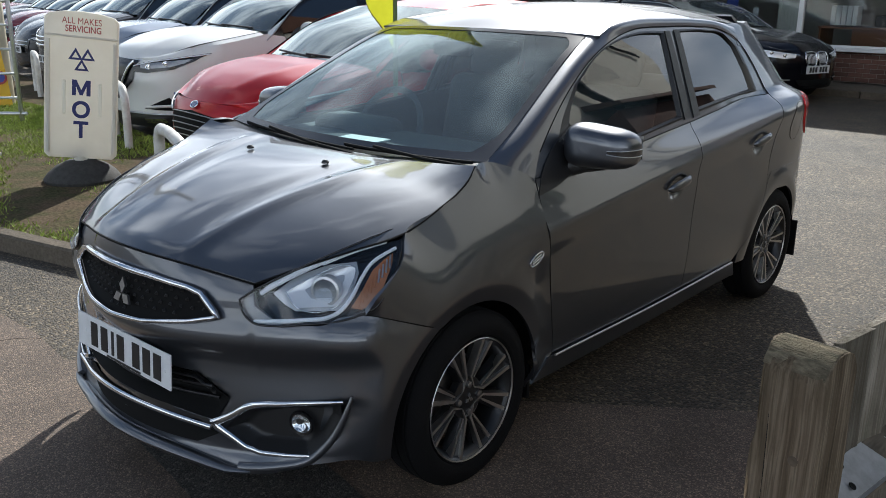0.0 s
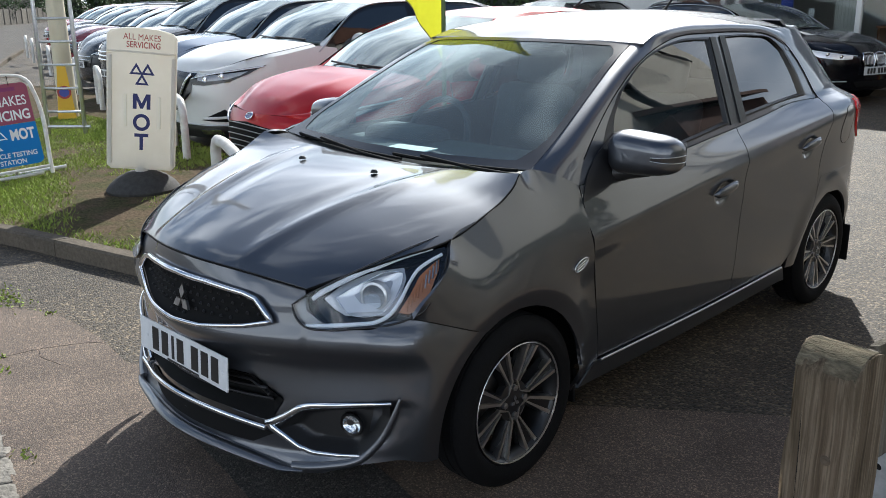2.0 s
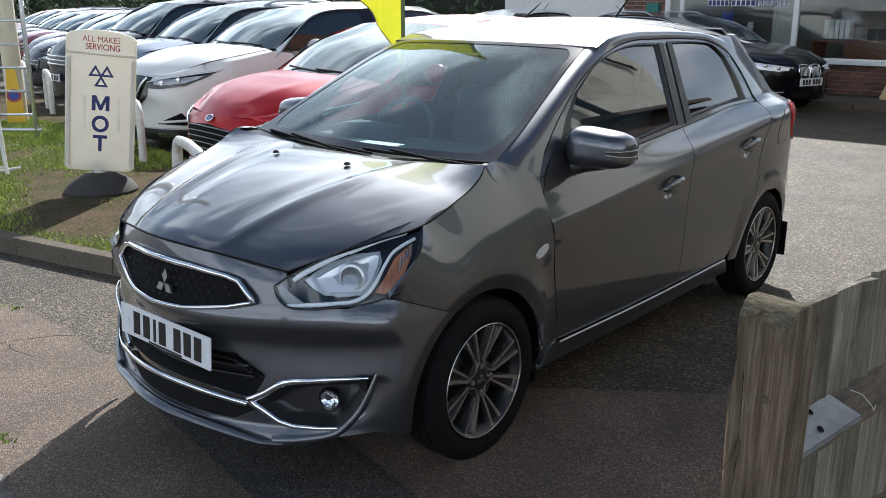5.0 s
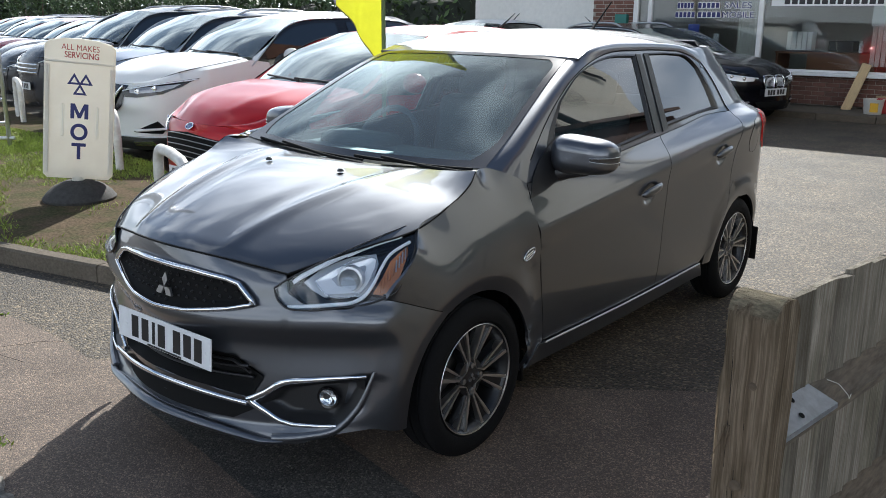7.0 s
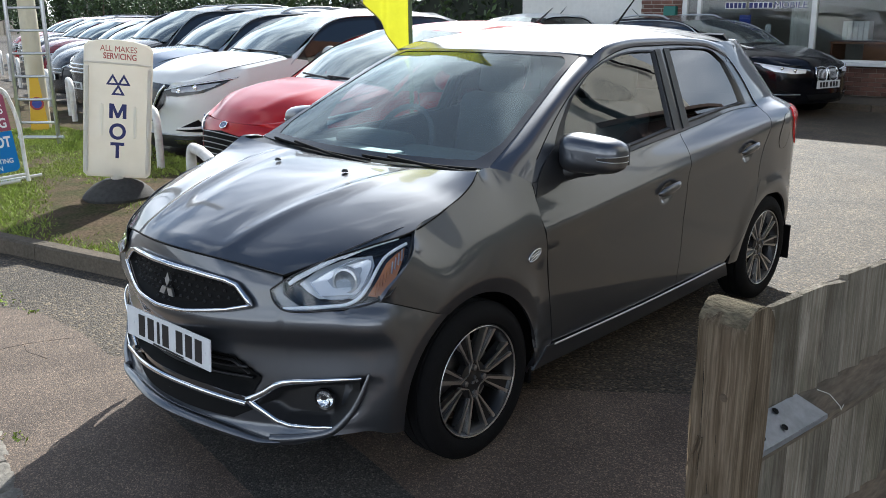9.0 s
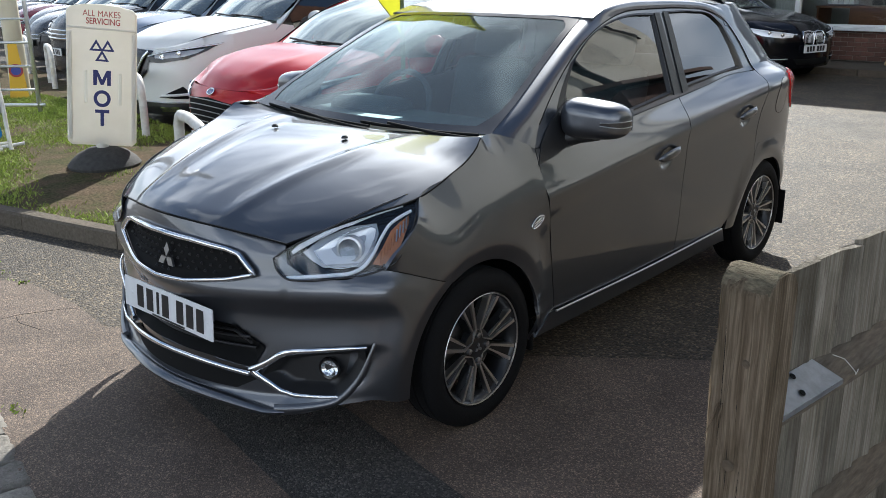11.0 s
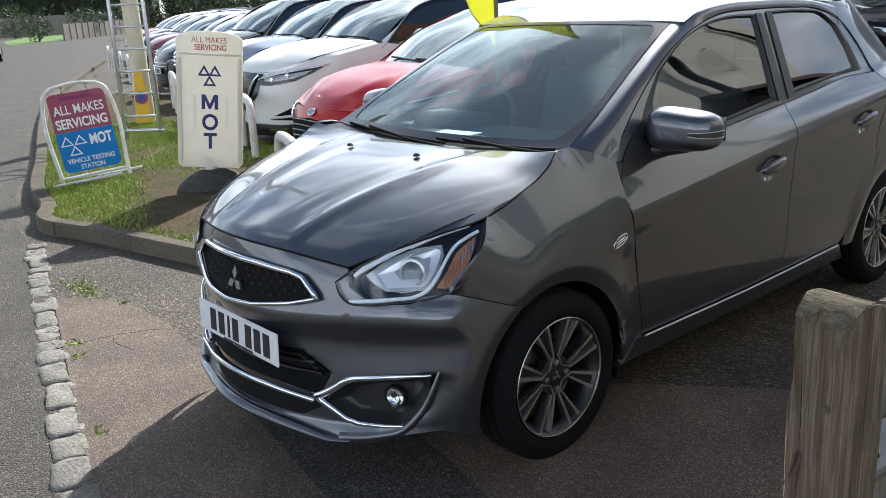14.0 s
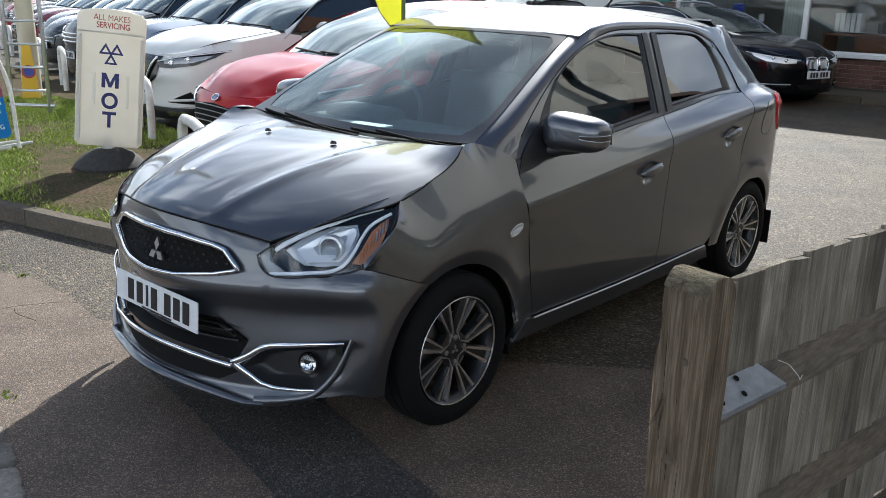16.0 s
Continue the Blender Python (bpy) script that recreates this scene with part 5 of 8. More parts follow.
# round the bumper's corners, then lay the front wings between bonnet, lamp, bumper, wheel and door
NS, NZ = 171, 72
co = np.empty(len(front_bumper.data.vertices) * 3)
front_bumper.data.vertices.foreach_get("co", co)
co = co.reshape(-1, 3)
grid = co[: NS * NZ].reshape(NS, NZ, 3).copy()
soft = grid.copy()
for _ in range(60):
    soft[1:-1] = 0.5 * soft[1:-1] + 0.25 * (soft[:-2] + soft[2:])
grid = grid + (soft - grid) * ramp(np.abs(ss), 0.70, 0.80)[:, None, None]
# its rear edge follows the wheel arch, and its corners are smooth from top to bottom
ARCH_Y, ARCH_Z, ARCH_R = 0.007, 0.285, 0.339
up_ = np.linspace(0, 1, NZ)
end_z = 0.232 + (0.592 - 0.232) * up_
end_y = ARCH_Y - np.sqrt(0.346**2 - (end_z - ARCH_Z) ** 2)
end_x = np.interp(end_z, [0.232, 0.32, 0.42, 0.60], [0.782, 0.800, 0.812, 0.820])
for row, sgn in ((-1, 1), (0, -1)):
    grid_pull = np.stack([sgn * end_x, end_y, end_z], -1) - grid[row]
    weight = ramp(sgn * ss, 0.84, 1.0) ** 1.2
    grid = grid + weight[:, None, None] * grid_pull[None]
soft = grid.copy()
for _ in range(120):
    soft[:, 1:-1, :2] = 0.5 * soft[:, 1:-1, :2] + 0.25 * (soft[:, :-2, :2] + soft[:, 2:, :2])
grid = grid + (soft - grid) * (ramp(np.abs(ss), 0.86, 0.93) * 0.85)[:, None, None]


def arch_roll(y, z):
    """How the sheet metal swells and then turns in towards the wheel arch."""
    r = np.hypot(np.asarray(y) - ARCH_Y, np.asarray(z) - ARCH_Z) - ARCH_R
    return (0.006 * np.exp(-(((r - 0.06) / 0.055) ** 2)) - 0.015 * np.clip((0.062 - r) / 0.062, 0, 1.3) ** 1.35) * np.clip((np.asarray(z) - 0.2) / 0.2, 0, 1)


flat_top = grid[:, -1].copy()
grid[..., 0] += np.sign(grid[..., 0]) * arch_roll(grid[..., 1], grid[..., 2]) * ramp(np.abs(ss), 0.80, 0.90)[:, None]
moved = grid.reshape(-1, 3) - co[: NS * NZ]
co[: NS * NZ] = grid.reshape(-1, 3)
rim_ids = [(i, 0) for i in range(NS)] + [(NS - 1, j) for j in range(1, NZ)] + [(i, NZ - 1) for i in range(NS - 2, -1, -1)] + [(0, j) for j in range(NZ - 2, 0, -1)]
for q, (i, j) in enumerate(rim_ids):
    co[NS * NZ + q] += moved[i * NZ + j]
front_bumper.data.vertices.foreach_set("co", co.ravel())
front_bumper.data.update()


def thin_plate(yz, x, stiff=5e-5):
    """A smooth surface x(y, z) through scattered points."""
    yz, x = np.asarray(yz, float), np.asarray(x, float)
    n = len(x)

    def kernel(a, b):
        r2 = ((a[:, None] - b[None]) ** 2).sum(-1)
        return 0.5 * r2 * np.log(r2 + 1e-12)

    p = np.c_[np.ones(n), yz]
    a = np.block([[kernel(yz, yz) + stiff * np.eye(n), p], [p.T, np.zeros((3, 3))]])
    w = np.linalg.solve(a, np.r_[x, 0, 0, 0])

    def f(y, z):
        y, z = np.broadcast_arrays(np.asarray(y, float), np.asarray(z, float))
        q = np.stack([y.ravel(), z.ravel()], -1)
        return (kernel(q, yz) @ w[:n] + np.c_[np.ones(len(q)), q] @ w[n:]).reshape(y.shape)

    return f


edge_pts = flat_top
seam = edge_pts[(edge_pts[:, 0] > 0.60) & (edge_pts[:, 1] > -0.42)]
top_line = broaden(np.array([(0.706, -0.352, 0.666), (0.716, -0.325, 0.703), (0.720, -0.28, 0.738), (0.706, -0.20, 0.805), (0.668, -0.154, 0.857), (0.690, -0.031, 0.911), (0.702, 0.047, 0.951), (0.706, 0.093, 0.987), (0.700, 0.128, 1.019)]))
top_line = np.vstack([top_line, [(0.697, 0.182, 1.026), (0.737, 0.272, 0.997), (float(side_x(0.352, 0.957)), 0.352, 0.957)]])
seam = seam[seam[:, 1] > top_line[0, 1]]
lip_a = np.linspace(0.10, 2.05, 12)
lip = np.stack([np.full(12, 0.818), ARCH_Y + ARCH_R * np.cos(lip_a), ARCH_Z + ARCH_R * np.sin(lip_a)], -1)
door = np.array([(float(side_x(y, z)), y, z) for y in (0.365, 0.44, 0.54) for z in (0.22, 0.36, 0.50, 0.62, 0.73, 0.80, 0.88, 0.94)])
crown = np.array([(0.808, -0.16, 0.70), (0.812, 0.0, 0.74), (0.814, 0.14, 0.76), (0.790, 0.0, 0.82), (0.790, 0.16, 0.85), (0.785, 0.25, 0.87)])
known = np.vstack([top_line, seam[::3], lip, door, crown])
wing_fit = thin_plate(known[:, 1:], known[:, 0])


def wing_x(y, z):
    return wing_fit(y, z) + arch_roll(y, z)


a0 = math.atan2(seam[-1, 2] - ARCH_Z, seam[-1, 1] - ARCH_Y)
arc = [(ARCH_Y + ARCH_R * math.cos(a), ARCH_Z + ARCH_R * math.sin(a)) for a in np.linspace(a0, -0.10, 60)]
low_line = np.vstack([top_line[:1, 1:], seam[:, 1:], arc[1:]])
for sgn in (1, -1):
    def across(p):
        return np.stack([sgn * wing_x(p[..., 0], p[..., 1]), p[..., 0], p[..., 1]], -1)

    lo, hi = spline(low_line, 90), spline(top_line[:, 1:], 90)
    k = np.linspace(0, 1, 40)[None, :, None]
    wing = sheet("front_wing", across(lo[:, None] * (1 - k) + hi[:, None] * k), GREY, hatchback)
    zz = np.linspace(0.205, 0.957, 40)
    yd = np.interp(zz, [0.205, 0.30, 0.47, 0.70, 0.80, 0.957], [0.50, 0.488, 0.446, 0.395, 0.362, 0.350])
    y0_ = np.interp(zz, [0.205, low_line[-1, 1], 0.957], [0.36, low_line[-1, 0], 0.350])
    y0_ = np.minimum(y0_, yd - 0.002)
    g = np.stack([np.stack([y0_ + (yd - y0_) * v, zz], -1) for v in np.linspace(0, 1, 10)], 1)
    sheet("wing_rear", across(g), GREY, wing)
    tube("bumper_seam", across(seam[:-2, 1:]) + np.array((sgn * -0.001, 0, 0.0015)), 0.0022, M["matt_black"], wing)
    inner = np.stack([across(seam[:-6, 1:]) + np.array((-sgn * 0.008, 0, d)) for d in (-0.02, 0.02)])
    sheet("wing_inner", inner, M["matt_black"], wing, skirt=0)
    if sgn > 0:
        # small bright badge: a slanted ring with bars
        th = np.linspace(0, 2 * np.pi, 28, endpoint=False)
        ring = np.stack([0.312 + 0.036 * np.cos(th) - 0.004 * np.sin(th), 0.700 + 0.017 * np.sin(th) + 0.012 * np.cos(th)], -1)
        p = across(ring) + np.array((0.003, 0, 0))
        tube("wing_badge", p, 0.0028, M["chrome"], wing, "small bright slanted badge", closed=True, up=(1, 0, 0))
        for d in (-0.006, 0.004):
            line = np.stack([np.linspace(0.288, 0.336, 6), 0.700 + d + 0.012 * np.linspace(-0.7, 0.7, 6)], -1)
            tube("wing_badge", across(line) + np.array((0.003, 0, 0)), 0.0028, M["chrome"], wing)


# headlamps, laid out on their own sloping plane: u towards the rear, v upwards, as seen from in front of them
LAMP_C, LAMP_N = np.array((0.618, -0.457, 0.753)), np.array((0.7148, -0.6127, 0.3370))
LAMP_U, LAMP_V = np.array((0.6508, 0.7593, 0.0)), np.array((-0.2559, 0.2193, 0.9415))
rim_ = broaden(np.array([(0.450, -0.568, 0.730), (0.47, -0.545, 0.752), (0.545, -0.413, 0.793), (0.60, -0.303, 0.821), (0.650, -0.158, 0.852), (0.446, -0.580, 0.690), (0.475, -0.574, 0.655), (0.565, -0.515, 0.645), (0.66, -0.405, 0.638), (0.715, -0.30, 0.700), (0.702, -0.20, 0.800)])) - LAMP_C
lamp_h = thin_plate(np.stack([rim_ @ LAMP_U, rim_ @ LAMP_V], -1), rim_ @ LAMP_N, 1e-4)
LAMP_EDGE = [(-0.212, -0.028), (-0.204, -0.062), (-0.180, -0.090), (-0.112, -0.104), (-0.033, -0.102), (0.047, -0.099), (0.120, -0.081), (0.161, -0.062), (0.195, -0.011), (0.226, 0.051), (0.244, 0.130), (0.243, 0.152), (0.228, 0.156), (0.185, 0.143), (0.083, 0.104), (-0.026, 0.060), (-0.116, 0.020), (-0.166, -0.002)]
M["lamp_clear"] = mat("lamp_clear", (0.56, 0.57, 0.59), 0.25, 0.5, coat=0.6)
for sgn in (1, -1):
    def lamp_pt(uv, off=0.0):
        uv = np.asarray(uv, float)
        d = (lamp_h(uv[..., 0], uv[..., 1]) + off)[..., None]
        return (LAMP_C + uv[..., :1] * LAMP_U + uv[..., 1:] * LAMP_V + d * LAMP_N) * np.array((sgn, 1, 1))

    def lamp_fill(name, poly, off, material, parent, label="", hollow=0.0, rings=12):
        p = np.array(poly, float)
        p = np.vstack([spline(np.array([a, b]), 6)[:-1] for a, b in zip(p, np.roll(p, -1, 0))])
        c = p.mean(0)
        k = np.linspace(0.02, 1, rings)
        g = np.stack([lamp_pt(c + (p - c) * q, off - hollow * (1 - q * q)) for q in k])
        return sheet(name, g, material, parent, label, closed=True)

    lamp = lamp_fill("headlamp", LAMP_EDGE, 0.003, M["lens"], hatchback, "clear headlamp with bright and black inside")
    lamp.visible_shadow = False
    lamp_fill("lamp_back", LAMP_EDGE, -0.050, M["gloss_black"], lamp)
    edge = spline(LAMP_EDGE + LAMP_EDGE[:1], 91)[:-1]
    tube("lamp_rim", lamp_pt(edge, 0.001), 0.0034, M["gloss_black"], lamp, closed=True)
    sheet("lamp_wall", np.stack([lamp_pt(edge, 0.0), lamp_pt(edge * 0.97, -0.052)]), M["gloss_black"], lamp, closed=True)
    line = spline([(-0.152, -0.014), (-0.128, 0.002), (-0.088, 0.024), (-0.030, 0.050), (0.060, 0.086), (0.150, 0.120), (0.222, 0.134)], 40)
    tube("light_bar", lamp_pt(line, -0.008), np.interp(np.linspace(0, 1, 40), [0, 0.15, 0.5, 1], [0.006, 0.0105, 0.0095, 0.006]), M["light_guide"], lamp, "bright bar along the top of the lamp", flat=0.6, up=tuple(LAMP_V))
    tube("thin_bar", lamp_pt(spline([(0.02, 0.060), (0.10, 0.090), (0.20, 0.119)], 20), -0.012), 0.0035, M["lamp_silver"], lamp)
    line = spline([(-0.173, -0.090), (-0.103, -0.092), (-0.032, -0.091), (0.030, -0.086), (0.064, -0.070), (0.095, -0.034), (0.124, 0.017), (0.153, 0.058), (0.191, 0.084), (0.226, 0.102)], 70)
    tube("bent_bar", lamp_pt(line, -0.012), np.interp(np.linspace(0, 1, 70), [0, 0.3, 1], [0.0065, 0.0060, 0.0050]), M["light_guide"], lamp, "bent bright bar", flat=0.7, up=tuple(LAMP_V))
    lamp_fill("lamp_surround", [(-0.119, -0.014), (-0.054, 0.031), (0.036, 0.060), (0.114, 0.066), (0.119, 0.033), (0.083, -0.062), (0.066, -0.070), (-0.058, -0.066), (-0.094, -0.041)], -0.030, M["lamp_clear"], lamp, "clear stepped surround")
    lamp_fill("lamp_bowl", [(-0.084, -0.013), (-0.010, 0.026), (0.099, 0.054), (0.110, 0.049), (0.108, 0.029), (0.079, -0.031), (0.053, -0.057), (-0.053, -0.057)], -0.022, M["lamp_silver"], lamp, "bright lamp bowl", 0.012)
    tube("bowl_edge", lamp_pt(spline([(-0.084, -0.013), (-0.010, 0.026), (0.099, 0.054), (0.110, 0.049), (0.108, 0.029), (0.079, -0.031), (0.053, -0.057), (-0.053, -0.057), (-0.084, -0.013)], 60), -0.021), 0.0018, M["chrome"], lamp)
    lamp_fill("turn_reflector", [(0.093, -0.063), (0.127, -0.013), (0.157, 0.040), (0.190, 0.069), (0.218, 0.088), (0.213, 0.056), (0.186, -0.006), (0.152, -0.052), (0.129, -0.070)], -0.030, M["amber"], lamp, "ribbed amber and clear turn lamp")
    for q in np.linspace(0.0, 1.0, 9):
        lo, hi = np.array((0.115, -0.062)) * (1 - q) + np.array((0.205, 0.045)) * q, np.array((0.122, -0.022)) * (1 - q) + np.array((0.210, 0.082)) * q
        tube("reflector_rib", lamp_pt(np.stack([lo, (lo + hi) / 2, hi]), -0.027), 0.0026, M["satin_chrome"] if q > 0.55 else M["amber"], lamp)
    c = lamp_pt(np.array((0.026, -0.013)), -0.018)
    m_ = look(c, c + np.array((sgn * 0.45, -0.88, 0.08)))
    for nm, prof, mm in (("projector_ring", [(-0.020, 0.043), (0.008, 0.042), (0.010, 0.035), (0.0, 0.033)], M["lamp_clear"]), ("projector_lens", [(0.001, 0.034), (0.010, 0.026), (0.016, 0.014), (0.018, 0.0001)], M["lens"]), ("projector_bowl", [(-0.016, 0.0001), (-0.010, 0.020), (0.0, 0.034)], M["steel"])):
        o = revolve(nm, prof, mm, lamp, n=32, axis="z")
        o.matrix_basis = m_ @ Matrix.Rotation(radians(180), 4, "X")


# ---- parked cars ----
def parked_car(name, label, m, color, length=4.3, half=0.88, height=1.48, nose_z=0.72, cowl=(1.05, 1.0), head=(1.95, 1.40), roof_end=3.55, belt=0.95, metal=0.4, style="plain", rough=0.3, group="cars parked in a row", rails=False):
    """A parked car, nose at the origin looking along -y, its left side towards +x."""
    car = thing(name, label, "car", m, group)
    body = paint("car_paint", color, metal, rough)
    body.node_tree.nodes["Principled BSDF"].inputs["Coat IOR"].default_value = 1.45
    body.node_tree.nodes["Principled BSDF"].inputs["Coat Weight"].default_value = 0.5
    body.node_tree.nodes["Principled BSDF"].inputs["Specular IOR Level"].default_value = 0.12
    body.node_tree.nodes["Principled BSDF"].inputs["Coat Roughness"].default_value = 0.12
    dull = mat("pillar_paint", color, 0.55, 0.0, spec=0.3)
    CENTRE[0] = np.array((0.0, length / 2, 0.6))
    prof = curve1([0.15, 0.3, 0.6, 0.8, belt, belt + 0.12, height - 0.06, height], [0.90, 0.965, 0.99, 1.0, 0.97, 0.925, 0.72, 0.64])
    nose = curve1([0.15, 0.3, 0.5, nose_z - 0.08, nose_z, nose_z + 0.1, nose_z + 0.2, cowl[1]], [0.06, 0.0, 0.0, 0.02, 0.07, 0.28, 0.62, 0.95])
    tail = curve1([0.2, 0.5, 0.9, 1.1, height], [length - 0.05, length, length - 0.06, length - 0.22, roof_end + 0.05])
    tap = curve1([0.0, 0.35, 0.9, length - 1.2, length - 0.5, length - 0.15, length], [-0.06, -0.02, 0.0, 0.0, -0.04, -0.12, -0.28])

    def wx(y, z):
        return half * prof(z) + tap(np.asarray(y) + length - tail(z))

    def fy(x, z):
        w = wx(0.75, z)
        k = np.clip((z - nose_z) / (cowl[1] - nose_z), 0, 1)
        c = np.maximum(0.02, 0.75 - nose(z) - 0.30 * w**2)
        return nose(z) + 0.30 * np.asarray(x) ** 2 + c * (np.abs(x) / w) ** 9

    def bx(y, z):
        y, z = np.broadcast_arrays(np.asarray(y, float), np.asarray(z, float))
        lo, hi = np.zeros(y.shape), wx(0.75, z) * np.ones(y.shape)
        for _ in range(30):
            md = (lo + hi) / 2
            ins = fy(md, z) < y
            lo, hi = np.where(ins, md, lo), np.where(ins, hi, md)
        return np.where(y >= 0.75, wx(y, z), lo)

    def front(x, z, off=0.0):
        x, z = np.broadcast_arrays(np.asarray(x, float), np.asarray(z, float))
        return np.stack([x, fy(np.abs(x), z) - off, z], -1)

    def side(y, z, s, off=0.0):
        y, z = np.broadcast_arrays(np.asarray(y, float), np.asarray(z, float))
        return np.stack([s * (bx(y, z) + off), y, z], -1)

    def skin(poly, off, k=10, s=1, face="front"):
        p = np.array(poly, float)
        p = np.vstack([spline(np.array([a, b]), 6)[:-1] for a, b in zip(p, np.roll(p, -1, 0))])
        c = p.mean(0)
        ring = c + (p[None] - c) * np.linspace(0.02, 1, k)[:, None, None]
        return front(s * ring[..., 0], ring[..., 1], off) if face == "front" else side(ring[..., 0], ring[..., 1], s, off)

    # the shell's horizontal outline at each height, by distance from the middle
    tz, ts = np.linspace(0.15, cowl[1], 40), np.linspace(0, 1.7, 171)
    tab = []
    for z_ in tz:
        xa = float(wx(0.75, z_)) * (1 - (1 - np.linspace(0, 1, 240)) ** 2)
        ya_ = np.linspace(0.75, 2.2, 80)[1:]
        px, py = np.r_[xa, wx(ya_, z_)], np.r_[fy(xa, z_), ya_]
        d = np.r_[0, np.cumsum(np.hypot(np.diff(px), np.diff(py)))]
        tab.append((np.interp(ts, d, px), np.interp(ts, d, py)))
    tab = np.array(tab)

    def wrap(q, z, s=1, off=0.0):
        """A point of the shell: q metres round from the middle of the nose, at height z."""
        q, z = np.broadcast_arrays(np.asarray(q, float), np.asarray(z, float))
        fz = np.clip((z - tz[0]) / (tz[1] - tz[0]), 0, 38.999)
        fs = np.clip(q / (ts[1] - ts[0]), 0, 169.999)
        i0, j0 = fz.astype(int), fs.astype(int)
        a, b = fz - i0, fs - j0
        p = [(1 - a) * ((1 - b) * tab[i0, c, j0] + b * tab[i0, c, j0 + 1]) + a * ((1 - b) * tab[i0 + 1, c, j0] + b * tab[i0 + 1, c, j0 + 1]) for c in (0, 1)]
        t = [tab[i0, c, np.minimum(j0 + 4, 170)] - tab[i0, c, np.maximum(j0 - 3, 0)] for c in (0, 1)]
        n_ = np.hypot(*t) + 1e-9
        return np.stack([s * (p[0] + off * t[1] / n_), p[1] - off * t[0] / n_, z], -1)

    def wrapped(poly, off, s=1, k=10):
        p = np.array(poly, float)
        p = np.vstack([spline(np.array([a, b]), 8)[:-1] for a, b in zip(p, np.roll(p, -1, 0))])
        c = p.mean(0)
        ring = c + (p[None] - c) * np.linspace(0.02, 1, k)[:, None, None]
        out = wrap(ring[..., 0], ring[..., 1], s, off)
        return np.concatenate([out, wrap(ring[-1:, :, 0], ring[-1:, :, 1], s, -0.03)])

    wheel_r = 0.32 if height < 1.55 else 0.35
    axles = (0.86, length - 0.78)
    u, z = np.meshgrid(np.linspace(-1, 1, 51), np.linspace(0.2, nose_z, 18), indexing="ij")
    xl = bx(np.full(z.shape, 0.44), z)
    bumper = sheet("front_bumper", front(np.sign(u) * (1 - (1 - np.abs(u)) ** 1.3) * xl, z), body, car)
    for s in (1, -1):
        # flank in two strips, with holes for the wheels
        ys = np.sort(np.r_[np.linspace(0.44, length - 0.10, 60), np.linspace(axles[0] - 0.4, axles[0] + 0.4, 24), np.linspace(axles[1] - 0.4, axles[1] + 0.4, 24)])
        bot = np.full(ys.shape, 0.22)
        for a in axles:
            bot = np.maximum(bot, wheel_r + np.sqrt(np.clip((wheel_r + 0.055) ** 2 - (ys - a) ** 2, 0, None)))
        top = np.interp(ys, [0.44, cowl[0] * 0.75, cowl[0] + 0.05, cowl[0] + 0.5, length - 1.0, length - 0.1], [nose_z + 0.10, cowl[1] - 0.08, cowl[1] - 0.02, belt, belt + 0.07, belt + 0.08])
        g = np.stack([side(ys, bot + (top - bot) * v, s) for v in np.linspace(0, 1, 16)], 1)
        flank = sheet("flank", g, dull if style == "red_hatch" else body, car, skirt=0)
        for y0, zz in ((cowl[0] + 0.28, belt), (cowl[0] + 1.30, belt), (min(cowl[0] + 2.25, axles[1] - 0.1), belt)):
            z_ = np.linspace(0.30, zz, 10)
            tube("door_gap", side(np.full(10, y0), z_, s, 0.001), 0.004, M["matt_black"], flank)
        for y0 in (cowl[0] + 1.1, cowl[0] + 2.05):
            tube("door_handle", side(np.linspace(y0, y0 + 0.2, 6), belt - 0.14, s, 0.018), 0.012, body, flank)
        # glasshouse
        ya, yb = cowl[0] + 0.05, roof_end + 0.35
        outer_top = spline([(ya, belt), (head[0] - 0.22, height - 0.15), (head[0] + 0.5, height - 0.075), (roof_end - 0.6, height - 0.085), (roof_end + 0.05, height - 0.17), (yb + 0.1, belt + 0.12)], 40)
        outer_bot = spline([(ya, belt - 0.02), ((ya + yb) / 2, belt + 0.03), (yb + 0.1, belt + 0.08)], 40)
        v = np.linspace(0, 1, 8)[:, None, None]
        g = outer_bot[None] * (1 - v) + outer_top[None] * v
        sheet("window_band", side(g[..., 0], g[..., 1], s, -0.004), M["gloss_black"], flank, skirt=0)
        for a, b in ((0.08, 0.46), (0.49, 0.80)):
            k = slice(int(a * 40), int(b * 40))
            gg = outer_bot[None, k] * (1 - (0.1 + 0.8 * v)) + outer_top[None, k] * (0.1 + 0.8 * v)
            sheet("side_window", side(gg[..., 0], gg[..., 1], s, 0.002), M["dark_glass"], flank, skirt=0)
        tube("window_line", side(outer_top[:, 0], outer_top[:, 1], s, 0.004), 0.008, M["satin_chrome"] if style in ("suv", "estate", "white_suv") else M["matt_black"], flank)
        # roof side and pillar
        lo = side(outer_top[:, 0], outer_top[:, 1], s)
        v2 = np.linspace(0, 1, 40)
        hx = np.interp(v2, [0, 0.15, 0.30, 1], [half * 0.86, half * 0.80, half * 0.70, half * 0.60])
        hy = np.interp(v2, [0, 0.30, 1], [cowl[0] + 0.12, head[0], yb])
        hz = np.interp(v2, [0, 0.15, 0.30, 0.45, 0.8, 1], [cowl[1], (cowl[1] + head[1]) / 2 + 0.03, head[1], height - 0.035, height - 0.05, height - 0.20])
        hi = np.stack([s * hx, hy, hz], -1)
        k3 = np.linspace(0, 1, 5)[:, None, None]
        sheet("roof_pillar", lo[None] * (1 - k3) + hi[None] * k3, dull, flank, skirt=0)
        # mirror
        c = side(cowl[0] + 0.50, belt + 0.10, s, 0.12)
        bmm = bmesh.new()
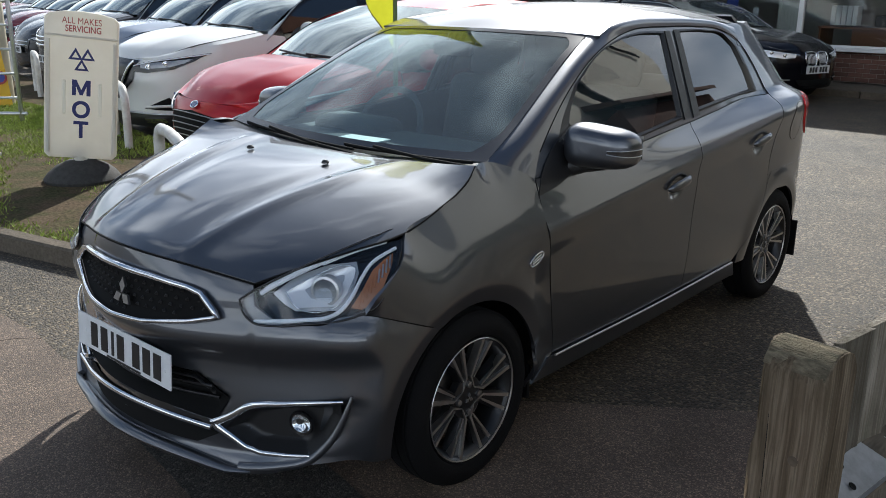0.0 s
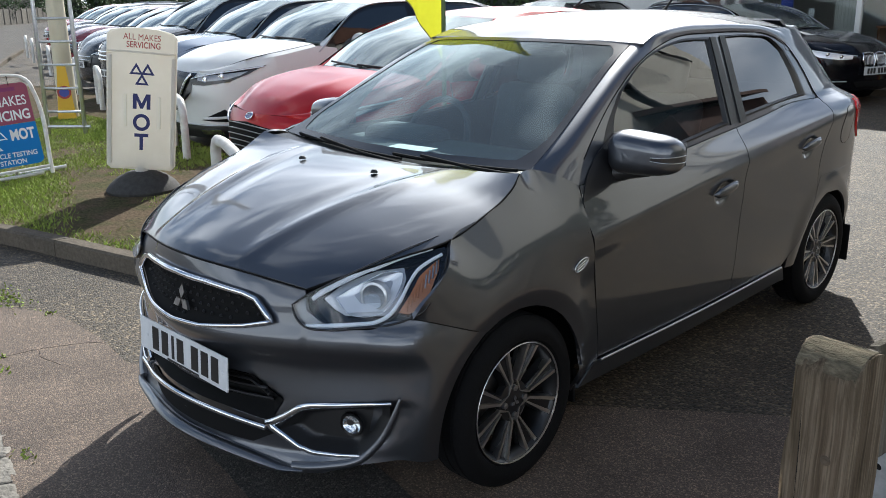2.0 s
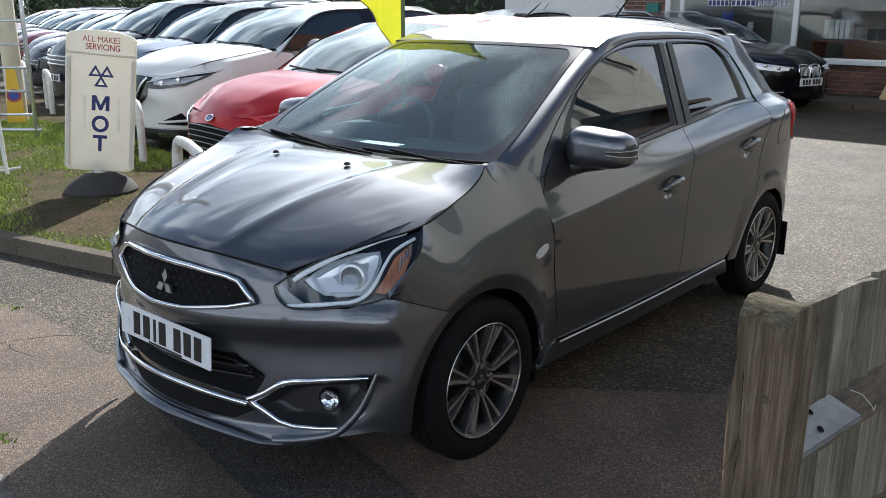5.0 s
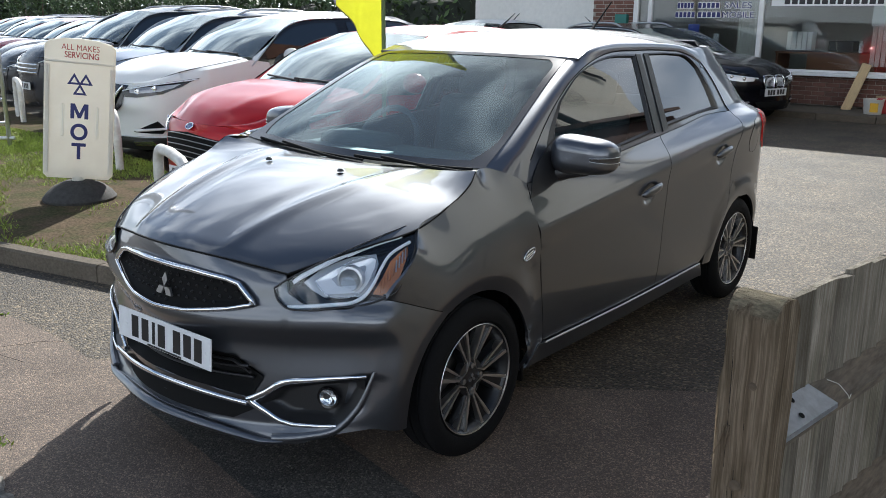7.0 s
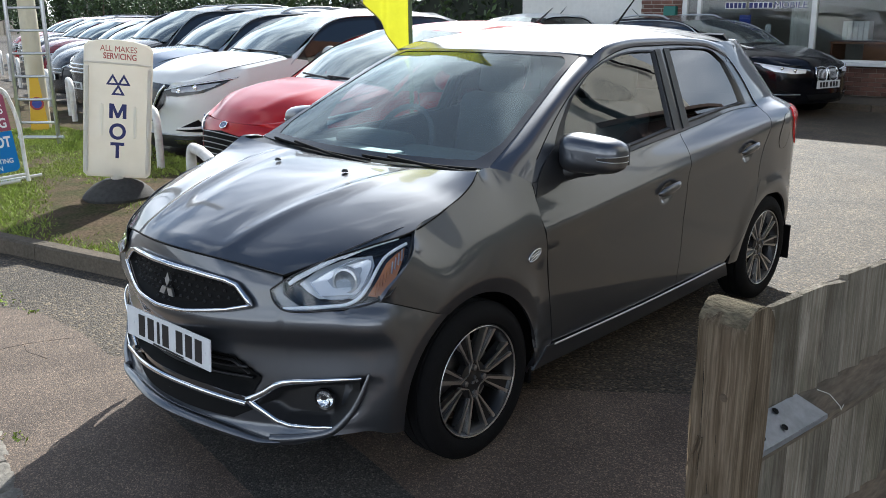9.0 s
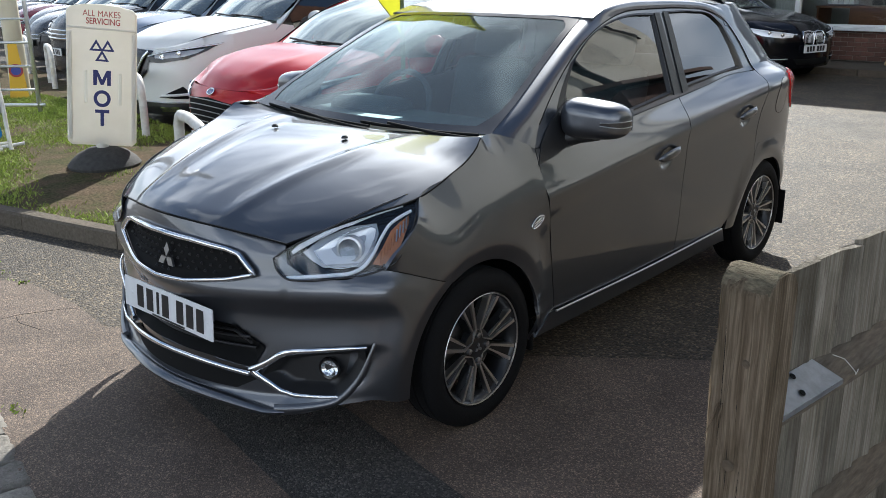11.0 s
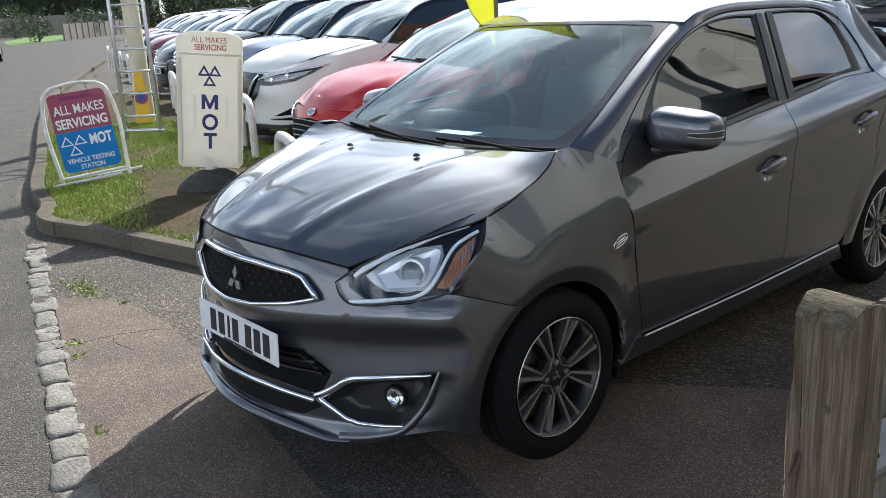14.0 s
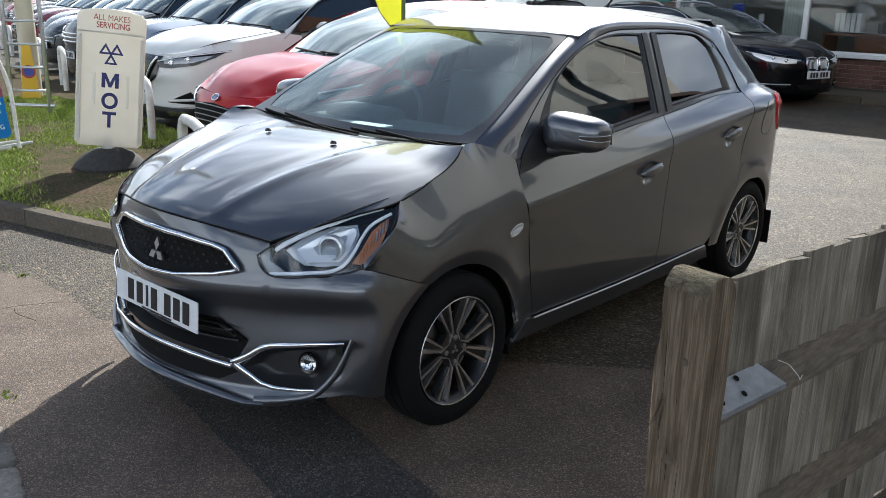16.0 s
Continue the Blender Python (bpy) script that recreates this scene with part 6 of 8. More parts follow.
        bmesh.ops.create_uvsphere(bmm, u_segments=16, v_segments=10, radius=1.0, matrix=Matrix.Translation(c) @ Matrix.Diagonal((0.125, 0.075, 0.082, 1)))
        part("door_mirror", bmm, body, flank, smooth=True)
        # headlamp
        nz = nose_z
        if style == "white_suv":
            lp = [(0.38, nz - 0.055), (0.56, nz - 0.015), (0.84, nz + 0.03), (1.08, nz + 0.065), (1.02, nz - 0.01), (0.86, nz - 0.085), (0.58, nz - 0.125), (0.41, nz - 0.125)]
        elif style == "red_hatch":
            lp = [(0.46, nz - 0.09), (0.62, nz - 0.02), (0.85, nz + 0.06), (1.12, nz + 0.13), (1.08, nz + 0.05), (0.85, nz - 0.05), (0.58, nz - 0.12)]
        elif style == "estate":
            lp = [(0.34, nz - 0.040), (0.58, nz - 0.010), (0.84, nz + 0.028), (1.06, nz + 0.065), (1.06, nz + 0.005), (0.90, nz - 0.075), (0.60, nz - 0.118), (0.38, nz - 0.110)]
        else:
            lp = [(0.44, nz - 0.06), (0.60, nz - 0.01), (0.85, nz + 0.05), (1.06, nz + 0.09), (1.0, nz + 0.0), (0.80, nz - 0.09), (0.50, nz - 0.12)]
        lamp = sheet("headlamp", wrapped(lp, 0.012, s), M["gloss_black"], car, "dark and bright headlamp", closed=True)
        arr = np.array(lp)
        inside_ = arr.mean(0) + (arr - arr.mean(0)) * np.array((0.86, 0.74) if style == "estate" else (0.74, 0.5))
        sheet("reflector", wrapped(inside_, 0.0135, s), M["lamp_silver"] if style == "estate" else M["steel"], lamp, "bright reflector", closed=True)
        for dq in (-0.13, 0.04):
            p = wrap(arr[:, 0].mean() + dq, arr[:, 1].mean() + dq * 0.18, s, 0.012)
            o = revolve("lamp_lens", [(0, 0.030), (0.012, 0.029), (0.008, 0.022), (0.014, 0.0001)], M["chrome"], lamp, n=18, axis="z")
            o.matrix_basis = look(p, p + np.array((s * 0.45, -0.9, 0.0))) @ Matrix.Rotation(radians(180), 4, "X")
        q = spline(arr[:4], 20)
        tube("lamp_strip", wrap(q[:, 0], q[:, 1] - 0.010, s, 0.017), 0.006, M["light_guide"], lamp, "pale light strip")
        # fog lamp corner
        fl = [(0.52, 0.385), (0.80, 0.50), (0.88, 0.42), (0.84, 0.37)] if style == "white_suv" else [(0.52, 0.36), (0.80, 0.41), (0.84, 0.34), (0.58, 0.29)]
        fp = sheet("fog_pocket", wrapped(fl, 0.010, s), M["matt_black"], bumper, closed=True)
        if style == "white_suv":
            tube("fog_strip", wrap(np.linspace(0.56, 0.90, 12), np.linspace(0.402, 0.425, 12), s, 0.018), 0.014, body, fp)
            sheet("fog_lamp", wrapped([(0.52, 0.285), (0.74, 0.295), (0.77, 0.25), (0.54, 0.24)], 0.026, s), M["chrome"], bumper, "bright fog lamp", closed=True)
        elif style == "estate":
            tube("fog_strip", wrap(np.linspace(0.50, 0.92, 12), np.full(12, 0.345), s, 0.016), 0.008, M["satin_chrome"], fp)
        for a in axles:
            w = new("wheel")
            w.parent = car
            w.matrix_basis = pose(s * (half - 0.13), a, wheel_r, 0, 0, 0 if s > 0 else 180)
            R = wheel_r
            revolve("tyre", [(-0.09, R * 0.66), (-0.10, R * 0.85), (-0.08, R * 0.98), (0.08, R * 0.98), (0.10, R * 0.85), (0.09, R * 0.66)], M["rubber"], w, n=32)
            rim = revolve("rim", [(-0.08, R * 0.66), (0.05, R * 0.62), (0.085, R * 0.67), (0.09, R * 0.70)], M["alloy"], w, n=32)
            revolve("rim_back", [(0.02, 0.0001), (0.02, R * 0.64)], M["alloy_dark"], rim, n=24)
            for q_ in range(5):
                th = 2 * math.pi * q_ / 5
                bm5 = box(0.05, 0, R * 0.33, 0.03, R * 0.16, R * 0.66, 0.0, Matrix.Rotation(th, 4, "X"))
                part("spoke", bm5, M["alloy"], rim)
            revolve("wheel_liner", [(-0.25, 0.0001), (-0.25, R + 0.05), (0.06, R + 0.05)], M["matt_black"], car, n=28, at=(0, 0, 0)).matrix_basis = w.matrix_basis
    # bonnet
    ed = spline([(half * 0.86, cowl[0] + 0.02, cowl[1]), (half * 0.87, cowl[0] * 0.72, cowl[1] - 0.055), (half * 0.84, cowl[0] * 0.45, nose_z + 0.14), (half * 0.62, 0.24, nose_z + 0.035), (half * 0.5, 0.14, nose_z + 0.01)], 30)
    ce = spline([(0, cowl[0] - 0.10, cowl[1] + 0.03), (0, cowl[0] * 0.6, cowl[1] + 0.0), (0, cowl[0] * 0.3, nose_z + 0.17), (0, 0.16, nose_z + 0.09), (0, 0.075, nose_z + 0.0)], 30)
    uu = np.linspace(-1, 1, 33)
    a = np.abs(uu)[:, None]
    g = np.stack([uu[:, None] * ed[None, :, 0], ce[None, :, 1] + (ed[None, :, 1] - ce[None, :, 1]) * a**2.2, ce[None, :, 2] + (ed[None, :, 2] - ce[None, :, 2]) * a**3 + 0.010 * np.exp(-(((a - 0.55) / 0.1) ** 2)) * np.sin(np.linspace(0, np.pi, 30))[None]], -1)
    hood = sheet("bonnet", g, body, car)
    tube("bonnet_gap", np.stack([ed[:, 0] * 1.012, ed[:, 1], ed[:, 2] - 0.004], -1), 0.004, M["matt_black"], hood)
    # wing tops between bonnet and flank
    for s in (1, -1):
        ys2 = ed[:, 1]
        lo = side(np.maximum(ys2, 0.44), np.interp(np.maximum(ys2, 0.44), [0.44, cowl[0] * 0.75, cowl[0] + 0.05], [nose_z + 0.10, cowl[1] - 0.08, cowl[1] - 0.02]), s)
        hi = ed * np.array((s, 1, 1))
        k3 = np.linspace(0, 1, 4)[:, None, None]
        sheet("wing_top", lo[None] * (1 - k3) + hi[None] * k3, body, hood, skirt=0)
        nn = spline([(0.44, 0.30), (0.44, nose_z), (0.44, nose_z + 0.1)], 8)
    # nose corners between bumper, lamp and bonnet
    row_ = int(np.argmin(np.abs(tz - nose_z)))
    q0, q1 = ts[np.argmax(tab[row_, 0] >= half * 0.48)], ts[np.argmax(tab[row_, 1] >= 0.50)]
    near = ed[ed[:, 1] <= 0.52][::-1]
    if len(near) > 3:
        hi = spline(near, 18)
        for s in (1, -1):
            lo = wrap(np.linspace(q0, q1, 18), nose_z - 0.006, s)
            k3 = np.linspace(0, 1, 5)[:, None, None]
            sheet("nose_corner", lo[None] * (1 - k3) + (hi * np.array((s, 1, 1)))[None] * k3 + np.sin(np.pi * k3) * np.array((s * 0.012, -0.012, 0.012)), body, hood, skirt=0)
    # windscreen and roof
    ed = spline([(half * 0.86, cowl[0] + 0.12, cowl[1]), (half * 0.80, (cowl[0] + head[0]) / 2, (cowl[1] + head[1]) / 2 + 0.03), (half * 0.70, head[0], head[1])], 20)
    ce = spline([(0, cowl[0] - 0.02, cowl[1] + 0.02), (0, (cowl[0] + head[0]) / 2 - 0.06, (cowl[1] + head[1]) / 2 + 0.06), (0, head[0] - 0.10, head[1] + 0.02)], 20)
    g = np.stack([uu[:, None] * ed[None, :, 0], ce[None, :, 1] + (ed[None, :, 1] - ce[None, :, 1]) * a**2.2, ce[None, :, 2] + (ed[None, :, 2] - ce[None, :, 2]) * a**2.4], -1)
    ws = sheet("windscreen", g, M["row_screen"], car, "clear windscreen", skirt=0)
    for x0, x1 in ((-0.5, 0.05), (0.0, 0.55)):
        tube("wiper", np.array([(x * half / 0.88, np.interp(abs(x), [0, 0.6], [cowl[0] + 0.0, cowl[0] + 0.07]), cowl[1] + 0.035 + 0.03 * (x1 - x)) for x in np.linspace(x0, x1, 8)]), 0.009, M["black_plastic"], ws)
    er = spline([(half * 0.70, head[0], head[1]), (half * 0.68, head[0] + 0.6, height - 0.04), (half * 0.65, roof_end - 0.5, height - 0.05), (half * 0.60, roof_end + 0.35, height - 0.20)], 30)
    cr = spline([(0, head[0] - 0.10, head[1] + 0.02), (0, head[0] + 0.5, height), (0, roof_end - 0.5, height - 0.01), (0, roof_end + 0.35, height - 0.13)], 30)
    g = np.stack([uu[:, None] * er[None, :, 0], cr[None, :, 1] + (er[None, :, 1] - cr[None, :, 1]) * a**2.2, cr[None, :, 2] + (er[None, :, 2] - cr[None, :, 2]) * a**2.6], -1)
    rf = sheet("roof", g, body, car)
    tube("aerial", [(0, roof_end - 0.1, height - 0.02), (0, roof_end + 0.12, height + 0.12)], [0.012, 0.004], M["black_plastic"], rf)
    if rails:
        for s in (1, -1):
            rr = np.stack([s * er[4:26, 0] * 0.98, er[4:26, 1], er[4:26, 2] + 0.05 * np.clip(np.sin(np.linspace(0.0, np.pi, 22)) * 3, 0, 1)], -1)
            tube("roof_rail", rr, 0.016, M["satin_chrome"], rf, "bright roof rail")
    # tail
    uu2, z2 = np.meshgrid(np.linspace(-1, 1, 21), np.linspace(0.25, height - 0.15, 16), indexing="ij")
    we = wx(tail(z2) - 0.1, z2)
    sheet("tail", np.stack([uu2 * we, tail(z2) - 0.1 + 0.10 * (1 - np.abs(uu2) ** 3), z2], -1), body, car)
    bmu = box(0, length / 2, 0.24, half * 1.5, length - 0.6, 0.10)
    box(0, length / 2 + 0.1, 0.62, half * 1.45, length * 0.45, 0.5, bm=bmu)
    part("underbody", bmu, M["matt_black"], car)
    # grille, badge and plate
    if style == "red_hatch":
        gp = [(-0.44, nose_z - 0.10), (0, nose_z - 0.065), (0.44, nose_z - 0.10), (0.41, nose_z - 0.20), (0.30, nose_z - 0.33), (0, nose_z - 0.355), (-0.30, nose_z - 0.33), (-0.41, nose_z - 0.20)]
        gr = sheet("grille", skin(gp, 0.012), M["matt_black"], bumper, closed=True)
        for k_ in range(6):
            zz = nose_z - 0.105 - 0.042 * k_
            wv = np.interp(zz, [nose_z - 0.355, nose_z - 0.33, nose_z - 0.20, nose_z - 0.08], [0.1, 0.29, 0.40, 0.42])
            tube("grille_bar", front(np.linspace(-wv, wv, 24), zz + 0.02 * (1 - (np.linspace(-1, 1, 24)) ** 2), 0.02), 0.0045, M["steel"], gr, flat=1.0)
        th = np.linspace(0, 2 * np.pi, 24, endpoint=False)
        sheet("badge", np.array([front(0.050 * r * np.cos(th), nose_z - 0.022 + 0.021 * r * np.sin(th), 0.014) for r in (0.05, 0.6, 1.0)]), mat("badge_blue", (0.02, 0.05, 0.2), 0.2, coat=1.0), bumper, "plain blue oval badge", closed=True)
        tube("badge_rim", front(0.052 * np.cos(th), nose_z - 0.022 + 0.023 * np.sin(th), 0.016), 0.005, M["chrome"], bumper, closed=True, up=(0, 1, 0))
    elif style == "white_suv":
        gp = [(-0.42, nose_z - 0.01), (0, nose_z + 0.0), (0.42, nose_z - 0.01), (0.36, nose_z - 0.22), (0.22, nose_z - 0.32), (-0.22, nose_z - 0.32), (-0.36, nose_z - 0.22)]
        gr = sheet("grille", skin(gp, 0.012), M["gloss_black"], bumper, closed=True)
        tube("grille_v", np.concatenate([front(np.linspace(-0.36, -0.18, 8), np.linspace(nose_z - 0.02, nose_z - 0.26, 8), 0.025), front(np.linspace(-0.15, 0.15, 8), np.full(8, nose_z - 0.275), 0.025), front(np.linspace(0.18, 0.36, 8), np.linspace(nose_z - 0.26, nose_z - 0.02, 8), 0.025)]), 0.016, M["chrome"], gr)
        for s in (1, -1):
            sheet("lower_skirt", wrapped([(0.0, 0.325), (0.5, 0.325), (1.0, 0.33), (1.15, 0.31), (1.12, 0.20), (0.5, 0.20), (0.0, 0.20)], 0.012, s), M["black_plastic"], bumper, closed=True)
        tube("skirt_strip", np.vstack([wrap(np.linspace(1.0, 0, 24), 0.335, -1, 0.016), wrap(np.linspace(0, 1.0, 24), 0.335, 1, 0.016)]), 0.008, M["satin_chrome"], bumper, "thin bright strip")
    elif style == "estate":
        for s in (1, -1):
            gp = [(s * 0.02, nose_z - 0.025), (s * 0.10, nose_z - 0.008), (s * 0.225, nose_z - 0.018), (s * 0.25, nose_z - 0.10), (s * 0.215, nose_z - 0.195), (s * 0.12, nose_z - 0.215), (s * 0.05, nose_z - 0.20), (s * 0.02, nose_z - 0.13)]
            gr = sheet("grille", skin(gp, 0.012), M["gloss_black"], bumper, closed=True)
            rr = np.vstack([spline(np.array([p0, p1]), 5)[:-1] for p0, p1 in zip(gp, gp[1:] + gp[:1])])
            tube("grille_rim", front(rr[:, 0], rr[:, 1], 0.02), 0.012, M["chrome"], gr, closed=True, up=(0, 1, 0))
            for k_ in range(7):
                tube("grille_bar", front(np.full(4, s * (0.045 + 0.026 * k_)), np.linspace(nose_z - 0.17, nose_z - 0.04, 4), 0.018), 0.004, M["satin_chrome"], gr)
        sheet("intake", skin([(-0.40, 0.34), (0.40, 0.34), (0.32, 0.25), (-0.32, 0.25)], 0.012), M["matt_black"], bumper, closed=True)
    else:
        gp = [(-0.46, nose_z - 0.07), (0, nose_z - 0.05), (0.46, nose_z - 0.07), (0.40, nose_z - 0.27), (-0.40, nose_z - 0.27)]
        gr = sheet("grille", skin(gp, 0.012), M["gloss_black"], bumper, closed=True)
        for k_ in range(3 if style == "suv" else 2):
            tube("grille_bar", front(np.linspace(-0.42, 0.42, 16), nose_z - 0.10 - 0.06 * k_, 0.02), 0.016 if style == "suv" else 0.010, M["chrome"], gr)
    pz = {"estate": 0.48, "red_hatch": 0.33}.get(style, 0.50)
    pl = part("number_plate", box(0, fy(np.array(0.0), np.array(pz)) - 0.03, pz, 0.52, 0.012, 0.111, 0.002), M["plate_white"], car, "white number plate, its characters plain bars")
    for xc in (-0.18, -0.115, -0.05, 0.05, 0.115, 0.18):
        part("plate_bar", box(xc, fy(np.array(0.0), np.array(pz)) - 0.038, pz, 0.045, 0.003, 0.075), M["ink"], pl)
    # cabin
    bmc = box(-0.35 * half / 0.85, cowl[0] + 1.15, 0.80, 0.46, 0.14, 0.62, 0.05)
    box(0.35 * half / 0.85, cowl[0] + 1.15, 0.80, 0.46, 0.14, 0.62, 0.05, bm=bmc)
    box(0, cowl[0] + 2.05, 0.85, half * 1.4, 0.12, 0.5, 0.04, bm=bmc)
    box(0, cowl[0] + 0.35, 0.86, half * 1.5, 0.5, 0.16, 0.05, bm=bmc)
    part("cabin", bmc, M["cabin"], car, smooth=True)
    CENTRE[0] = np.array((0.0, 1.1, 0.6))
    return car


ROW = -8.0
F2, D2 = np.array((-0.14, -0.99)), np.array((-0.956, 0.294))
parked_car("red_hatchback", "bright red hatchback with a barred chrome grille", pose(-3.33, 1.68, 0, 0, 0, ROW), (0.42, 0.012, 0.016), 4.36, 0.91, 1.47, 0.735, (1.02, 0.99), (1.95, 1.39), 3.6, 0.93, 0.25, "red_hatch")
parked_car("white_suv", "white crossover car with dark headlamps", pose(-6.15, 2.62, 0, 0, 0, ROW), (0.72, 0.72, 0.70), 4.39, 0.92, 1.60, 0.86, (1.22, 1.11), (2.08, 1.50), 3.7, 1.03, 0.0, "white_suv", 0.35)
row = [("blue_grey_mpv", "blue-grey people carrier in the row of parked cars", (0.22, 0.26, 0.33), 4.4, 1.62, 0.86, "suv", 1.02, True),
       ("charcoal_suv", "charcoal off-road car with a chrome grille", (0.035, 0.037, 0.042), 4.5, 1.68, 0.92, "suv", 1.05, True),
       ("dark_grey_hatchback", "dark grey hatchback in the row of parked cars", (0.030, 0.032, 0.036), 4.2, 1.48, 0.74, "plain", 0.95, False),
       ("black_hatchback", "black hatchback in the row of parked cars", (0.012, 0.012, 0.014), 4.3, 1.50, 0.75, "plain", 0.95, True),
       ("maroon_hatchback", "dark red hatchback in the row of parked cars", (0.16, 0.012, 0.022), 4.2, 1.47, 0.73, "plain", 0.94, False),
       ("black_saloon", "black saloon in the row of parked cars", (0.012, 0.012, 0.015), 4.5, 1.46, 0.73, "plain", 0.94, False),
       ("black_estate", "black estate car with roof rails in the row", (0.014, 0.014, 0.016), 4.5, 1.52, 0.75, "plain", 0.96, True),
       ("dark_red_hatchback", "dark red hatchback in the row of parked cars", (0.22, 0.012, 0.018), 4.1, 1.50, 0.76, "plain", 0.95, False),
       ("scarlet_hatchback", "red hatchback at the end of the row", (0.38, 0.012, 0.02), 4.0, 1.48, 0.74, "plain", 0.95, False)]
for k, (nm, lb, col, ln, hh, nz, st, bl, rl) in enumerate(row):
    p = np.array((-6.15, 2.62)) + D2 * (2.53 * (k + 1)) + F2 * (-0.10 + 0.12 * ((k * 7) % 3)) + np.array((0, 0.035 * k * k * 0.3))
    parked_car(nm, lb, pose(p[0], p[1], 0, 0, 0, ROW + 1.2 * ((k * 5) % 3 - 1)), col, ln, 0.90, hh, nz, (1.05, 1.0 + (hh - 1.48) * 0.7), (1.92, hh - 0.09), ln - 0.75, bl, 0.1, st, 0.25, rails=rl)
parked_car("black_estate_car", "glossy black estate car parked by the shop window", pose(-2.13, 11.30, 0, 0, 0, 74), (0.006, 0.006, 0.009), 4.9, 0.93, 1.46, 0.74, (1.35, 0.99), (2.35, 1.38), 4.1, 0.93, 0.3, "estate", 0.2, group="", rails=True)
parked_car("white_hatchback", "white hatchback parked beyond the red car", pose(-8.0, 9.6, 0, 0, 0, 2), (0.70, 0.70, 0.69), 4.1, 0.88, 1.52, 0.76, (1.05, 1.02), (1.92, 1.43), 3.4, 0.96, 0.0, "plain", 0.35, group="")


# ---- fence, signs, pole, ladder, barriers, flag ----
def wood(name, base, grain=150.0, knots=3.0, amount=0.5, vary=0.2, rough=0.9):
    """Weathered timber with its grain along z: broad tone, fibres, a few dark knots, and relief in the fibres."""
    m = mat(name, base, rough, spec=0.15, vary=vary)
    n, l = m.node_tree.nodes, m.node_tree.links
    b = n["Principled BSDF"]
    last = b.inputs["Base Color"].links[0].from_socket
    co, info = n.new("ShaderNodeTexCoord"), n.new("ShaderNodeObjectInfo")
    shift = n.new("ShaderNodeVectorMath")
    shift.operation = "MULTIPLY_ADD"
    shift.inputs[1].default_value, shift.inputs[0].default_value = (7.0, 5.0, 9.0), (0, 0, 0)
    l.new(info.outputs["Random"], shift.inputs[0])
    l.new(co.outputs["Object"], shift.inputs[2])
    # a gentle wander of the fibres round the knots
    bend = n.new("ShaderNodeTexNoise")
    bend.inputs["Scale"].default_value, bend.inputs["Detail"].default_value = 5.0, 2.0
    l.new(shift.outputs[0], bend.inputs["Vector"])
    wob = n.new("ShaderNodeVectorMath")
    wob.operation = "MULTIPLY_ADD"
    wob.inputs[1].default_value = (0.014, 0.014, 0.0)
    l.new(bend.outputs["Color"], wob.inputs[0])
    l.new(shift.outputs[0], wob.inputs[2])

    def layer(scale, stretch, lo, hi, detail):
        mp, t, r = n.new("ShaderNodeMapping"), n.new("ShaderNodeTexNoise"), n.new("ShaderNodeMapRange")
        mp.inputs["Scale"].default_value = stretch
        t.inputs["Scale"].default_value, t.inputs["Detail"].default_value, t.inputs["Roughness"].default_value = scale, detail, 0.6
        r.inputs["From Min"].default_value, r.inputs["From Max"].default_value = lo, hi
        l.new(wob.outputs[0], mp.inputs["Vector"])
        l.new(mp.outputs[0], t.inputs["Vector"])
        l.new(t.outputs["Fac"], r.inputs["Value"])
        return r.outputs[0]

    fibre = layer(grain, (1, 1, 0.02), 0.40, 0.60, 2.0)
    streak = layer(38.0, (1, 1, 0.05), 0.42, 0.62, 3.0)
    damp = layer(7.0, (1, 1, 0.45), 0.42, 0.66, 5.0)
    vor, vm, vr = n.new("ShaderNodeTexVoronoi"), n.new("ShaderNodeMapping"), n.new("ShaderNodeMapRange")
    vm.inputs["Scale"].default_value = (knots * 1.6, knots * 1.6, knots)
    vor.inputs["Scale"].default_value = 1.0
    vr.inputs["From Min"].default_value, vr.inputs["From Max"].default_value = 0.03, 0.10
    vr.inputs["To Min"].default_value, vr.inputs["To Max"].default_value = 0.85, 0.0
    l.new(shift.outputs[0], vm.inputs["Vector"])
    l.new(vm.outputs[0], vor.inputs["Vector"])
    l.new(vor.outputs["Distance"], vr.inputs["Value"])
    for src, k, tone in ((damp, 0.72, (0.40, 0.40, 0.34)), (streak, amount, (0.45, 0.42, 0.38)), (fibre, amount * 0.8, (0.38, 0.35, 0.32)), (vr.outputs[0], 1.0, (0.22, 0.18, 0.15))):
        x, q = n.new("ShaderNodeMix"), n.new("ShaderNodeMath")
        x.data_type, x.blend_type = "RGBA", "MULTIPLY"
        q.operation = "MULTIPLY"
        q.inputs[1].default_value = k
        x.inputs[7].default_value = (*tone, 1)
        l.new(src, q.inputs[0])
        l.new(q.outputs[0], x.inputs[0])
        l.new(last, x.inputs[6])
        last = x.outputs[2]
    l.new(last, b.inputs["Base Color"])
    u = n.new("ShaderNodeBump")
    u.inputs["Strength"].default_value, u.inputs["Distance"].default_value, u.invert = 0.7, 0.003, True
    l.new(fibre, u.inputs["Height"])
    l.new(u.outputs[0], b.inputs["Normal"])
    return m


